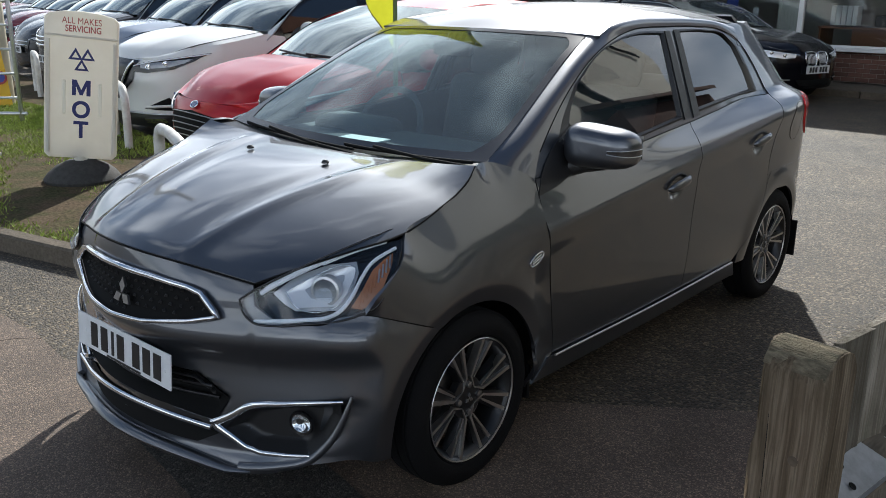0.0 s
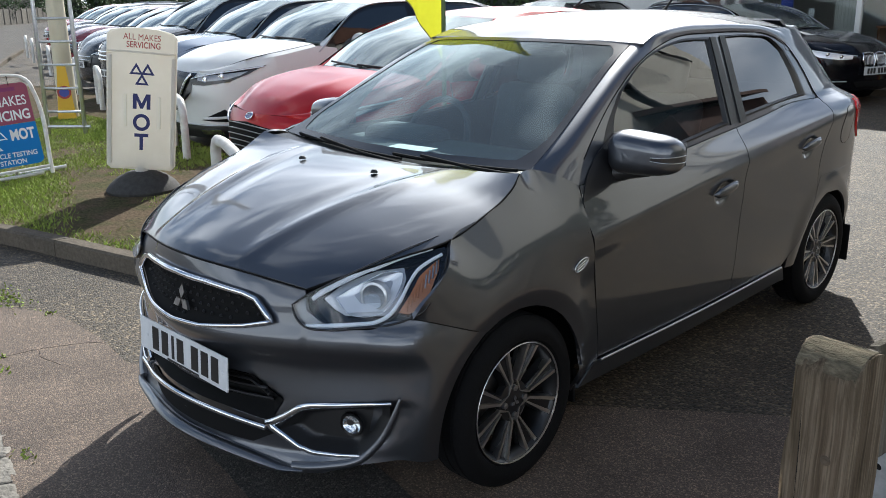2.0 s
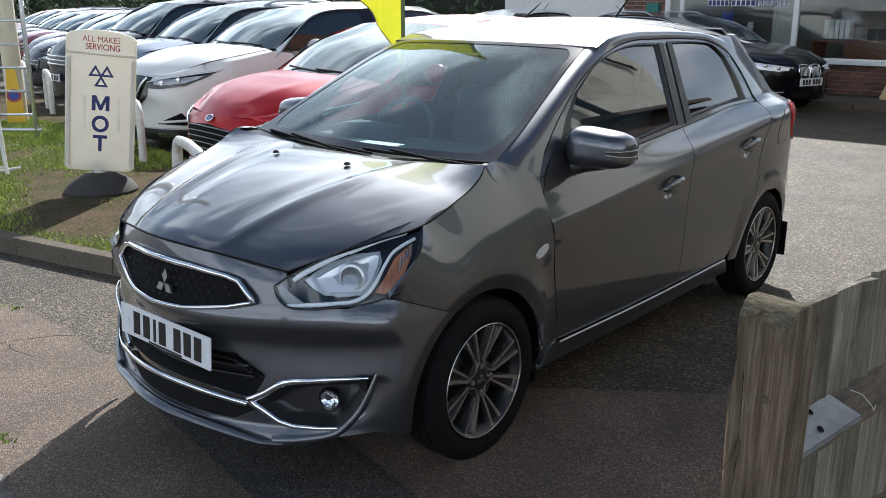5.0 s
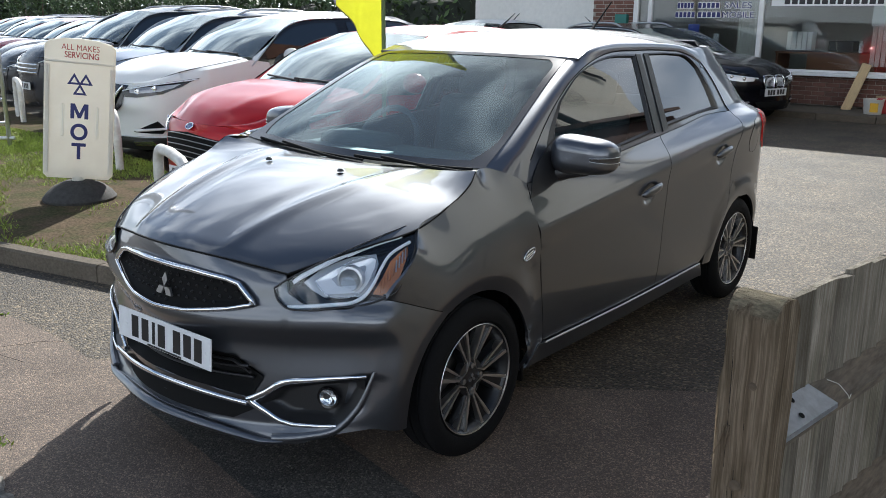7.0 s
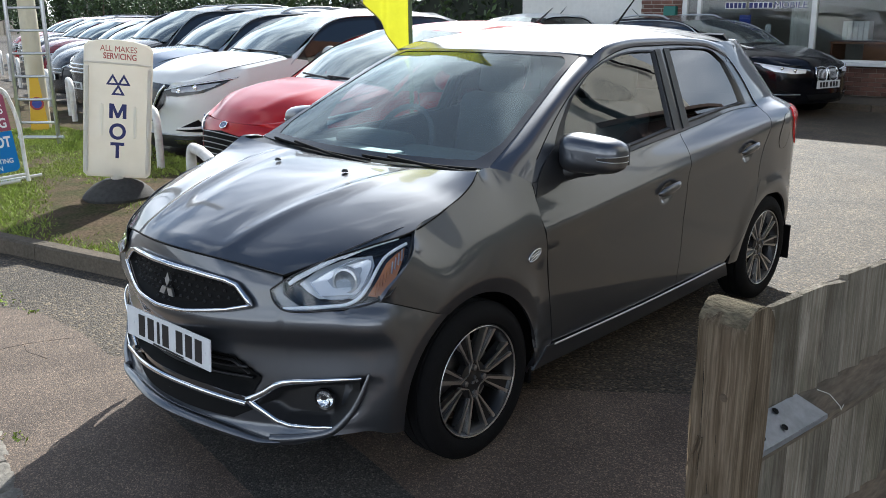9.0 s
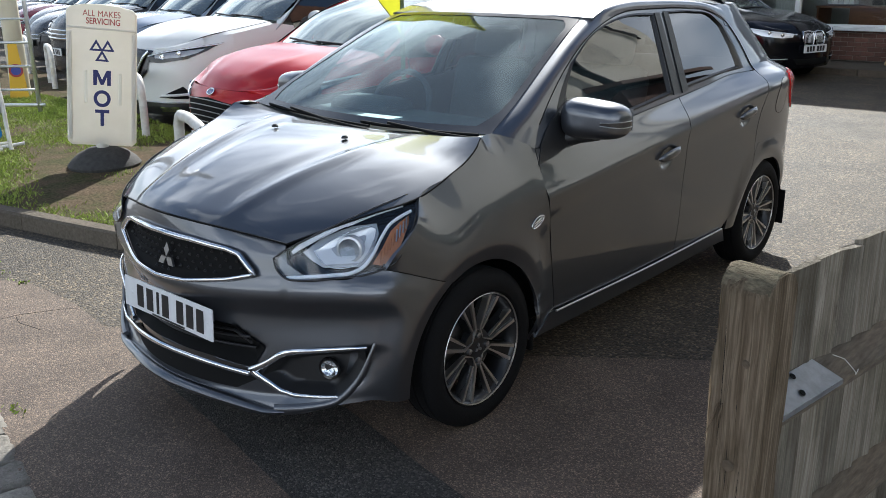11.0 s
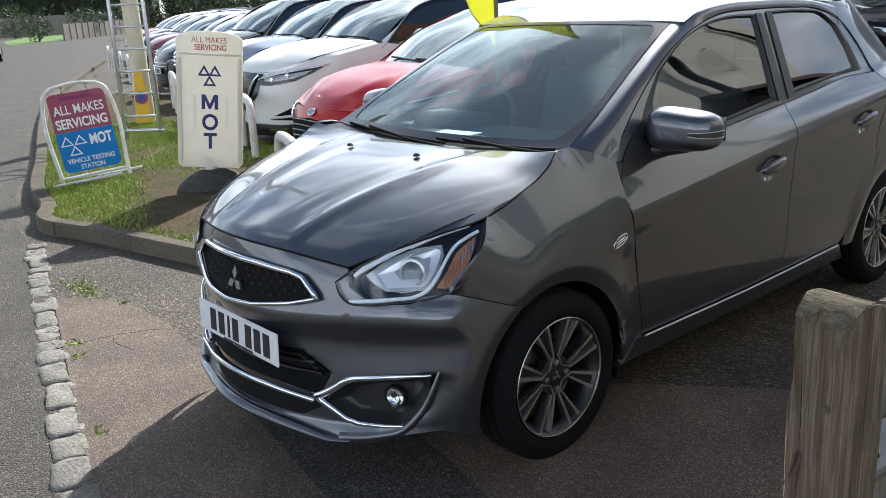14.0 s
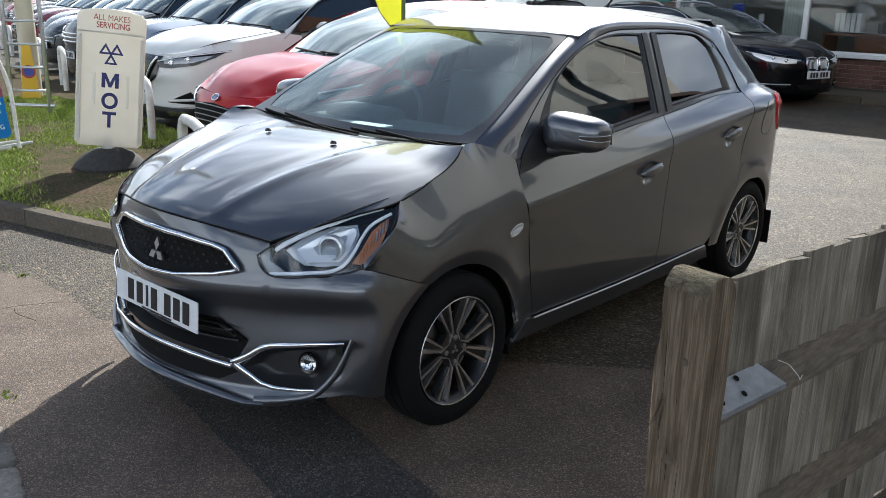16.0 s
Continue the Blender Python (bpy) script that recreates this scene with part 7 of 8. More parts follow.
M["fence_wood"] = wood("fence_wood", (0.268, 0.238, 0.196), 190, 2.6, 0.55, 0.42)
M["post_wood"] = wood("post_wood", (0.235, 0.185, 0.132), 190, 3.0, 0.75, 0.0)
M["rail_wood"] = mat("rail_wood", (0.13, 0.10, 0.07), 0.9, grain=(20, 0.45), spots=(4, 0.5, (0.07, 0.065, 0.05)), bump=0.5, bump_scale=30, stretch=(4, 0.6, 4))
M["zinc"] = mat("galvanised", (0.50, 0.52, 0.55), 0.5, 0.55, grain=(35, 0.18), spots=(10, 0.4, (0.36, 0.37, 0.39)))
M["white_plastic"] = mat("white_plastic", (0.78, 0.765, 0.72), 0.5, grain=(8, 0.05), spots=(3, 0.35, (0.66, 0.62, 0.54)))
M["white_tube"] = mat("white_tube", (0.66, 0.65, 0.61), 0.5, grain=(30, 0.12), spots=(9, 0.45, (0.42, 0.37, 0.30)))
M["navy"] = mat("navy", (0.018, 0.025, 0.13), 0.5)
M["red_ink"] = mat("red_ink", (0.33, 0.045, 0.05), 0.55)
M["maroon"] = mat("maroon_board", (0.26, 0.035, 0.075), 0.45, spots=(8, 0.3, (0.20, 0.03, 0.06)))
M["blue"] = mat("blue_board", (0.010, 0.17, 0.46), 0.55, spec=0.2)
M["white_ink"] = mat("white_ink", (0.75, 0.75, 0.74), 0.5)
M["dark_rubber"] = mat("weight_rubber", (0.045, 0.043, 0.04), 0.85, grain=(30, 0.35), bump=0.4)
M["cream"] = mat("cream_paint", (0.62, 0.56, 0.42), 0.6, grain=(14, 0.15), spots=(7, 0.55, (0.36, 0.28, 0.17)), stretch=(1, 1, 0.4))
M["ladder"] = mat("aluminium", (0.60, 0.61, 0.62), 0.38, 0.9, grain=(40, 0.12))
M["yellow"] = mat("yellow_board", (0.72, 0.42, 0.02), 0.5)
M["flag"] = mat("yellow_flag", (0.42, 0.42, 0.02), 0.7, grain=(6, 0.25), spots=(2, 0.3, (0.50, 0.52, 0.02)))
def see_light(m, color, amount):
    """Lets light from behind shine through a thin wall."""
    n_, l_ = m.node_tree.nodes, m.node_tree.links
    t_, x_ = n_.new("ShaderNodeBsdfTranslucent"), n_.new("ShaderNodeMixShader")
    t_.inputs["Color"].default_value = (*color, 1)
    x_.inputs[0].default_value = amount
    l_.new(n_["Principled BSDF"].outputs[0], x_.inputs[1])
    l_.new(t_.outputs[0], x_.inputs[2])
    l_.new(x_.outputs[0], n_["Material Output"].inputs["Surface"])


see_light(M["flag"], (0.62, 0.62, 0.03), 0.45)
see_light(M["white_plastic"], (0.85, 0.80, 0.68), 0.35)
FD = np.array((0.124, 0.992))
FN = np.array((0.992, -0.124))
fence = thing("fence", "weathered feather-edge timber fence with arris rails", "fence")
fence.location = (1.945, -0.50, 0)
rng = random.Random(11)
s_, k = 0.0, 0
while s_ < 7.0:
    w = rng.uniform(0.098, 0.118)
    top = 0.945 + rng.uniform(-0.006, 0.010)
    bm = bmesh.new()
    prof = [(0.0, 0.0), (w + 0.010, 0.002), (w + 0.010, 0.006), (w - 0.003, 0.010), (w - 0.003, 0.024), (0.012, 0.014), (0.002, 0.005)]
    rings = []
    for z in (0.02, 0.30, 0.62, top - 0.004, top):
        rings.append([bm.verts.new((FD[0] * (s_ + a) + FN[0] * (b + 0.004 * noise.noise((k * 2.0, z * 3, 0))), FD[1] * (s_ + a) + FN[1] * b, z + (0.006 * a / w * (1 if k % 3 else -1) if z == top else 0))) for a, b in prof])
    for a, b in zip(rings, rings[1:]):
        for j in range(7):
            bm.faces.new((a[j], a[(j + 1) % 7], b[(j + 1) % 7], b[j]))
    bm.faces.new(rings[-1])
    part("fence_board", bm, M["fence_wood"], fence)
    s_, k = s_ + w, k + 1
for zc in (0.655, 0.265):
    bm = bmesh.new()
    rings = []
    for s_ in np.linspace(-0.06, 7.0, 16):
        rings.append([bm.verts.new((FD[0] * s_ + FN[0] * a, FD[1] * s_ + FN[1] * a, zc + b)) for a, b in ((0.018, 0.050), (0.078, 0.010), (0.078, -0.010), (0.018, -0.050))])
    for a, b in zip(rings, rings[1:]):
        for j in range(4):
            bm.faces.new((a[j], a[(j + 1) % 4], b[(j + 1) % 4], b[j]))
    bm.faces.new(rings[0])
    bm.faces.new(rings[-1])
    part("arris_rail", bm, M["rail_wood"], fence, "dark damp timber rail")
# galvanised bracket wrapped over the upper rail
bm = bmesh.new()
for s0, s1, (a0, b0), (a1, b1) in ((-0.06, 0.275, (0.022, 0.053), (0.082, 0.013)), (-0.06, 0.275, (0.0825, 0.013), (0.0825, 0.001))):
    vs = [bm.verts.new((FD[0] * s_ + FN[0] * a, FD[1] * s_ + FN[1] * a, 0.655 + b + 0.004)) for s_, a, b in ((s0, a0, b0), (s1 - 0.035 * (b0 > 0.05), a0, b0), (s1, a1, b1), (s0, a1, b1))]
    bm.faces.new(vs)
bmesh.ops.solidify(bm, geom=bm.faces[:], thickness=0.003)
bracket = part("bracket", bm, M["zinc"], fence, "grey galvanised rail bracket with bolt holes")
for s_, f_ in ((0.03, 0.7), (0.115, 0.75), (0.13, 0.2)):
    a, b = 0.022 + 0.060 * f_, 0.053 - 0.040 * f_
    o = revolve("bolt_hole", [(0.0, 0.0001), (0.0015, 0.007), (0.0, 0.008)], M["matt_black"], bracket, n=12, axis="z")
    o.matrix_basis = Matrix.Translation((FD[0] * s_ + FN[0] * a, FD[1] * s_ + FN[1] * a, 0.655 + b + 0.0082)) @ Matrix.Rotation(radians(-7), 4, "Z") @ Matrix.Rotation(radians(34), 4, "Y")
tube("wire", [(FD[0] * s_ + FN[0] * a, FD[1] * s_ + FN[1] * a, z) for s_, a, z in ((0.29, 0.045, 0.715), (0.31, 0.065, 0.705), (0.33, 0.083, 0.675), (0.34, 0.082, 0.662), (0.35, 0.082, 0.672))], 0.0009, M["white_tube"], fence, "loose end of pale wire")

post = thing("fence_post", "round-topped weathered softwood gate post with a split edge", "post")
post.matrix_world = pose(1.980, -0.584, 0, 0, 0, -7)
vs, fs = [], []
hx, hy, H0 = 0.057, 0.054, 0.960
outline = [(-hy, 0.0)] + [(-hy, z) for z in np.linspace(0.1, H0, 26)] + [(-hy * math.cos(a), H0 + hy * 0.92 * math.sin(a)) for a in np.linspace(0.12, math.pi - 0.12, 15)] + [(hy, z) for z in np.linspace(H0, 0.0, 12)]
cols = np.linspace(-hx, hx, 12)
for x in cols:
    for y, z in outline:
        e = abs(x) / hx
        wob = 0.006 * noise.noise((x * 30, y * 30, z * 5)) + 0.003 * noise.noise((x * 130, y * 130, z * 6))
        nick = 0.007 * math.exp(-(((z - 0.80) / 0.03) ** 2)) * math.exp(-(((x + hx) / 0.03) ** 2)) - 0.006 * math.exp(-(((z - 0.90) / 0.05) ** 2)) * math.exp(-(((x + hx) / 0.02) ** 2)) - 0.006 * math.exp(-(((z - 0.70) / 0.07) ** 2)) * math.exp(-(((x + hx) / 0.02) ** 2))
        vs.append((x * (1 - 0.04 * (e > 0.95)) - nick + wob * 0.6, y * (1 - 0.05 * (e > 0.95)) + wob, z))
n = len(outline)
fs = [(i * n + j, i * n + j + 1, (i + 1) * n + j + 1, (i + 1) * n + j) for i in range(len(cols) - 1) for j in range(n - 1)]
fs += [tuple(range(n)), tuple((len(cols) - 1) * n + j for j in range(n))]
body_ = mesh("post_body", vs, fs, M["post_wood"], post, smooth=True, angle=35)
g_ = [[(x, -hy * 1.004 * math.cos(a), H0 + 0.001 + hy * 0.925 * math.sin(a)) for a in np.linspace(0.30, math.pi - 0.30, 16)] for x in np.linspace(-hx * 0.9, hx * 0.9, 14)]
sheet("end_grain", g_, mat("end_grain", (0.15, 0.125, 0.085), 0.95, spec=0.1, grain=(45, 0.6), spots=(14, 0.75, (0.05, 0.05, 0.035)), bump=0.7, bump_scale=120, stretch=(1, 4, 1)), body_, "rounded sawn top with dark growth", skirt=0)
for k in range(6):
    x0 = -0.030 + 0.014 * k
    tube("crack", [(x0 + 0.003 * math.sin(3 * t + k), -hy + 0.0015 + 0.006 * noise.noise((x0 * 30, -hy * 30, t * 5)), t) for t in np.linspace(0.25 + 0.07 * (k % 3), 0.90 - 0.05 * (k % 2), 16)], 0.0009, M["matt_black"], body_)
for x0, z0, r in ((0.004, 0.60, 0.009), (-0.02, 0.45, 0.012), (0.02, 0.83, 0.006)):
    o = revolve("knot", [(0.0, 0.0001), (0.002, r), (0.0, r * 1.5)], M["bark"], body_, n=14, axis="z")
    o.matrix_basis = Matrix.Translation((x0, -hy - 0.002, z0)) @ Matrix.Rotation(radians(90), 4, "X")
for dx in (0.0, 0.010):
    tube("splinter", [(-hx + 0.026 + dx, -hy - 0.002, 0.73), (-hx + 0.022 + dx, -hy - 0.007, 0.70), (-hx + 0.004 + dx * 2.4, -hy - 0.005, 0.645)], [0.002, 0.003, 0.0008], M["post_wood"], body_)


def upright(at, face, lean=0.0, tip=0.0):
    """A frame standing at a point: its front looks along face (x, y); lean is clockwise as seen from the front, tip is backwards."""
    f = math.atan2(face[1], face[0])
    return Matrix.Translation(at) @ Matrix.Rotation(f + math.pi / 2, 4, "Z") @ Matrix.Rotation(radians(lean), 4, "Y") @ Matrix.Rotation(radians(-tip), 4, "X")


def triangle(cx, cz, r, w, m, bm, y=0.0, depth=0.002):
    """A hollow triangle standing on its base."""
    for i in range(3):
        a0, a1 = radians(90 + 120 * i), radians(210 + 120 * i)
        o = [(cx + r * math.cos(a), cz + r * math.sin(a)) for a in (a0, a1)]
        q = [(cx + (r - 2 * w) * math.cos(a), cz + (r - 2 * w) * math.sin(a)) for a in (a1, a0)]
        prism(o + q, -depth, m @ Matrix.Translation((0, y, 0)), bm)


def flat_text(parent, body, size, x, z, material, width=None, y=-0.002, bold=0.0):
    return text("lettering", body, size, material, parent, Matrix.Translation((x, y, z)) @ Matrix.Rotation(radians(90), 4, "X"), depth=0.001, width=width, bold=bold)


# tall white forecourt sign on its weighted base
sign = thing("forecourt_sign", "white moulded plastic test-station sign on a dark weighted base", "sign", upright((-4.215, 1.235, 0.085), (0.86, -0.5)) @ Matrix.Scale(1.065, 4))
bm = bmesh.new()
prof = [(0.0, 0.265), (0.02, 0.27), (0.06, 0.24), (0.11, 0.18), (0.145, 0.10), (0.15, 0.0001)]
bm.free()
revolve("base", prof, M["dark_rubber"], sign, "domed black rubber base", n=32, axis="z")
revolve("stem", [(0.12, 0.045), (0.24, 0.045)], M["white_plastic"], sign, n=16, axis="z")
panel = new("panel")
panel.parent = sign
panel.matrix_basis = pose(0.0, 0, 0.165, 0, 6.5, 0)
wh = 0.245
out = [(-wh, 0.03), (-wh, 0.90), (-wh + 0.0, 0.985), (-wh + 0.03, 1.015), (-0.12, 1.035), (0.0, 1.042), (0.12, 1.035), (wh - 0.03, 1.015), (wh, 0.985), (wh, 0.03), (wh - 0.03, 0.0), (-wh + 0.03, 0.0)]
bm = prism([(x, z) for x, z in out], 0.09, Matrix.Translation((0, -0.045, 0)))
bmesh.ops.bevel(bm, geom=[e for e in bm.edges if abs(e.verts[0].co.y - e.verts[1].co.y) < 1e-4], offset=0.014, segments=3, affect="EDGES")
part("board", bm, M["white_plastic"], panel, "off-white moulded sign board")
for x0 in (-wh + 0.022, wh - 0.022):
    part("edge_rib", box(x0, -0.049, 0.44, 0.030, 0.018, 0.80, 0.006), M["white_plastic"], panel)
part("header", box(0, -0.049, 0.868, 0.482, 0.014, 0.014, 0.005), M["white_plastic"], panel, "raised ridge under the header")
# solid bars: light shining through the slots is put into their pale colour
for x0, z0 in ((-0.115, 0.44), (0.125, 0.43)):
    part("slot", box(x0, -0.047, z0, 0.022, 0.008, 0.24, 0.004), mat("slot_light", (0.82, 0.79, 0.68), 0.5), panel, "vertical slot, the light through it painted as a pale bar")
flat_text(panel, "ALL MAKES", 0.062, 0.0, 0.955, M["red_ink"], 0.26, -0.047)
flat_text(panel, "SERVICING", 0.062, 0.01, 0.900, M["red_ink"], 0.235, -0.047, 0.001)
for ch, z0 in (("M", 0.455), ("O", 0.30), ("T", 0.155)):
    if ch == "M":
        bold_m = [(-0.062, 0), (-0.062, 0.112), (-0.032, 0.112), (0, 0.042), (0.032, 0.112), (0.062, 0.112), (0.062, 0), (0.035, 0), (0.035, 0.066), (0.010, 0.004), (-0.010, 0.004), (-0.035, 0.066), (-0.035, 0)]
        part("lettering", prism(bold_m, 0.002, Matrix.Translation((0, -0.048, z0))), M["navy"], panel)
    else:
        flat_text(panel, ch, 0.165, 0.0, z0, M["navy"], 0.120 if ch != "T" else 0.10, -0.047, 0.005)
bm = bmesh.new()
for cx, cz in ((-0.040, 0.735), (0.040, 0.735), (0.0, 0.660)):
    triangle(cx, cz, 0.056, 0.0145, Matrix(), bm, -0.046)
part("triangles", bm, M["navy"], panel, "three plain dark blue triangles")

# swinging pavement sign
ab = thing("pavement_sign", "maroon and blue pavement sign in a white tube frame", "sign", upright((-5.49, 0.71, 0.085), (0.96, -0.22), -4.5, 9) @ Matrix.Diagonal((1.05, 1.0, 0.94, 1)))
frame_pts = [(-0.275, 0.0), (-0.275, 0.78), (-0.255, 0.86), (-0.20, 0.915), (-0.12, 0.935), (0.12, 0.935), (0.20, 0.915), (0.255, 0.86), (0.275, 0.78), (0.275, 0.0)]
tube("tube_frame", [(x, 0, z) for x, z in spline(frame_pts, 60)], 0.017, M["white_tube"], ab, "worn white tube frame", up=(0, 1, 0))
for z0, dy in ((0.05, 0.0),):
    tube("foot_bar", [(-0.36, -0.10, 0.02), (0.20, -0.10, 0.02)], 0.016, M["white_tube"], ab)
    tube("foot_bar", [(-0.25, 0.22, 0.035), (0.42, 0.22, 0.035)], 0.016, M["white_tube"], ab)
    tube("cross_bar", [(-0.275, 0, 0.07), (0.275, 0, 0.07)], 0.014, M["white_tube"], ab)
    tube("stay", [(0.0, 0, 0.07), (0.02, 0.22, 0.035)], 0.012, M["white_tube"], ab)


def rounded(x0, x1, z0, z1, r, lo=True, hi=True):
    pts = []
    for cx, cz, a, on in ((x1 - r, z1 - r, 0, hi), (x0 + r, z1 - r, 90, hi), (x0 + r, z0 + r, 180, lo), (x1 - r, z0 + r, 270, lo)):
        if on:
            pts += [(cx + r * math.cos(radians(a + t)), cz + r * math.sin(radians(a + t))) for t in range(0, 91, 15)]
        else:
            pts.append((cx + r * (1 if a in (0, 270) else -1), cz + r * (1 if a in (0, 90) else -1)))
    return pts


board = part("board_upper", prism(rounded(-0.235, 0.235, 0.50, 0.865, 0.05, lo=False), 0.008, Matrix.Translation((0, -0.012, 0))), M["maroon"], ab, "faded maroon upper half")
lower = part("board_lower", prism(rounded(-0.235, 0.235, 0.115, 0.498, 0.05, hi=False), 0.008, Matrix.Translation((0, -0.012, 0))), M["blue"], ab, "bright blue lower half")
flat_text(board, "ALL MAKES", 0.125, 0.0, 0.665, M["white_ink"], 0.41, -0.0135, 0.001)
flat_text(board, "SERVICING", 0.125, 0.0, 0.535, M["white_ink"], 0.42, -0.0135, 0.003)
part("faded_bar", box(0, -0.0135, 0.815, 0.28, 0.002, 0.035), mat("faded_ink", (0.20, 0.02, 0.10), 0.6), board)
flat_text(lower, "MOT", 0.135, 0.115, 0.355, M["white_ink"], 0.185, -0.0135, 0.005)
flat_text(lower, "VEHICLE TESTING", 0.062, 0.0, 0.20, M["white_ink"], 0.39, -0.0135, 0.001)
flat_text(lower, "STATION", 0.062, 0.0, 0.135, M["white_ink"], 0.20, -0.0135, 0.001)
bm = bmesh.new()
for cx, cz in ((-0.165, 0.40), (-0.055, 0.40), (-0.11, 0.305)):
    triangle(cx, cz, 0.062, 0.010, Matrix(), bm, -0.012)
part("triangles", bm, M["white_ink"], lower, "three plain white triangles")
for x0 in (-0.10, 0.10):
    tube("hanger", [(x0, 0, 0.95), (x0, -0.02, 0.92), (x0, -0.012, 0.85)], 0.004, M["matt_black"], ab)

# painted pole with a leaning ladder
pole = thing("utility_pole", "cream painted pole with peeling patches", "pole")
pole.location = (-9.35, 2.78, 0)
revolve("shaft", [(0.0, 0.0001), (0.0, 0.125), (1.0, 0.115), (3.0, 0.10), (6.5, 0.09), (6.5, 0.0001)], M["cream"], pole, n=20, axis="z")
ladder = thing("ladder", "aluminium ladder leaning on the pole", "ladder")
ladder.location = (-7.79, 2.10, 0.08)
A0, A1 = Vector((-0.17, -0.145, 0)), Vector((0.17, 0.145, 0))
LT = Vector((-1.42, 0.60, 4.7))
for a in (A0, A1):
    tube("stile", [a, a + LT], 0.024, M["ladder"], ladder, sides=6)
for k in range(1, 17):
    t = k * 0.275 / LT.length
    tube("rung", [A0 + LT * t, A1 + LT * t], 0.016, M["ladder"], ladder, sides=6)
tube("foot_bar", [A0 * 1.15 + LT * 0.02, A1 * 1.3 + LT * 0.02], 0.02, M["ladder"], ladder)
ys = thing("yellow_board", "yellow no-waiting board propped against the pole", "sign", upright((-9.12, 2.66, 0.08), (0.93, -0.36), 0, 8))
bm = prism([(-0.115, 0.0), (0.115, 0.0), (0.05, 0.72), (-0.05, 0.72)], 0.03)
part("board", bm, M["yellow"], ys, "yellow wedge board")
revolve("disc", [(0.0, 0.07), (0.004, 0.07), (0.004, 0.0001)], mat("disc_blue", (0.03, 0.05, 0.30), 0.4), ys, "blue and red round mark", n=24, axis="z").matrix_basis = Matrix.Translation((0, -0.002, 0.36)) @ Matrix.Rotation(radians(90), 4, "X")
revolve("disc_rim", [(0.0, 0.06), (0.006, 0.06), (0.006, 0.085), (0.0, 0.085)], mat("disc_red", (0.35, 0.03, 0.03), 0.4), ys, n=24, axis="z").matrix_basis = Matrix.Translation((0, -0.003, 0.36)) @ Matrix.Rotation(radians(90), 4, "X")

# white hoop barriers along the fronts of the cars
def hoop(x, y):
    h = thing("hoop_barrier", "white painted steel hoop barrier with chipped paint", "barrier", group="hoop barriers")
    h.matrix_world = pose(x, y, 0.06, 0, 0, -21)
    pts = [(-0.42, 0, 0.0), (-0.42, 0, 0.40), (-0.40, 0, 0.50), (-0.33, 0, 0.56), (-0.20, 0, 0.575), (0.20, 0, 0.575), (0.33, 0, 0.56), (0.40, 0, 0.50), (0.42, 0, 0.40), (0.42, 0, 0.0)]
    tube("bar", spline(pts, 48), 0.038, M["white_tube"], h, sides=12, up=(0, 1, 0))
    return h


hoop(-5.64, 2.36)
for x, y in ((-2.64, 1.08), (-7.75, 2.9), (-10.2, 3.6), (-12.6, 4.3), (-14.9, 5.0), (-17.3, 5.7), (-19.6, 6.4), (-21.9, 7.1), (-24.2, 7.8)):
    hoop(x, y)

# feather flag
fl = thing("feather_flag", "bright yellow feather flag on a slim pole", "flag")
fl.location = (-1.60, 2.10, 0)
tube("pole", [(0, 0, 0.0), (0, 0, 2.4), (-0.015, 0.0, 3.0), (-0.04, 0, 3.42)], 0.014, mat("flag_pole", (0.10, 0.14, 0.05), 0.5), fl)
revolve("base", [(0.0, 0.16), (0.03, 0.16), (0.05, 0.05), (0.05, 0.0001)], M["matt_black"], fl, n=20, axis="z")
rows = []
for z in np.linspace(0, 1, 40):
    w = 0.30 * (1 - max(0.0, z - 0.35) / 0.65 * 0.92)
    rows.append([(-(0.72 * w * u), -(0.69 * w * u) + 0.035 * math.sin(11 * u + 2.5 * z) * u, (1 - z) * (1.15 + 0.50 * u + 0.02 * math.sin(5 * u)) + 3.38 * z) for u in np.linspace(0, 1, 24)])
cloth = sheet("cloth", rows, M["flag"], fl, "yellow cloth", skirt=0)
edge = np.array([[r[k] for k in (22, 23)] for r in rows]) + np.array((0, -0.004, 0))
sheet("flag_border", edge, mat("flag_border", (0.55, 0.52, 0.55), 0.7, spots=(6, 0.8, (0.22, 0.17, 0.32))), cloth, "pale and purple printed border", skirt=0)
foot_ = np.array([[(p[0], p[1] - 0.005, p[2] + d) for p in rows[0]] for d in (0.0, 0.006, 0.012)])
sheet("flag_border", foot_, mat("flag_hem", (0.16, 0.15, 0.05), 0.7), cloth, "dark hem", skirt=0)

# ---- shop, house and far things ----
M["brick"] = mat("brick", (0.15, 0.070, 0.050), 0.85, grain=(30, 0.25), vary=0.3, bump=0.3, bump_scale=60)
M["mortar"] = mat("mortar", (0.30, 0.27, 0.23), 0.95, grain=(40, 0.2))
M["white_frame"] = mat("white_frame", (0.74, 0.74, 0.72), 0.45, grain=(10, 0.05))
M["render_wall"] = mat("white_render", (0.72, 0.71, 0.67), 0.85, grain=(12, 0.06), spots=(0.6, 0.25, (0.60, 0.58, 0.53)), bump=0.2)
M["blind"] = mat("blind", (0.60, 0.58, 0.52), 0.8, grain=(5, 0.08))
M["desk"] = mat("desk_wood", (0.22, 0.085, 0.035), 0.45, grain=(8, 0.25), stretch=(0.6, 4, 4))
M["room"] = mat("room_wall", (0.34, 0.32, 0.29), 0.9, grain=(3, 0.15))
WY = 13.62
shop = thing("shop", "brick car sales office with wide white-framed windows", "building", kind="structure")
CENTRE[0] = np.array((-3.0, 16, 1.0))
part("plinth", box(-2.2, WY + 0.12, 0.36, 8.6, 0.20, 0.48), M["mortar"], shop)
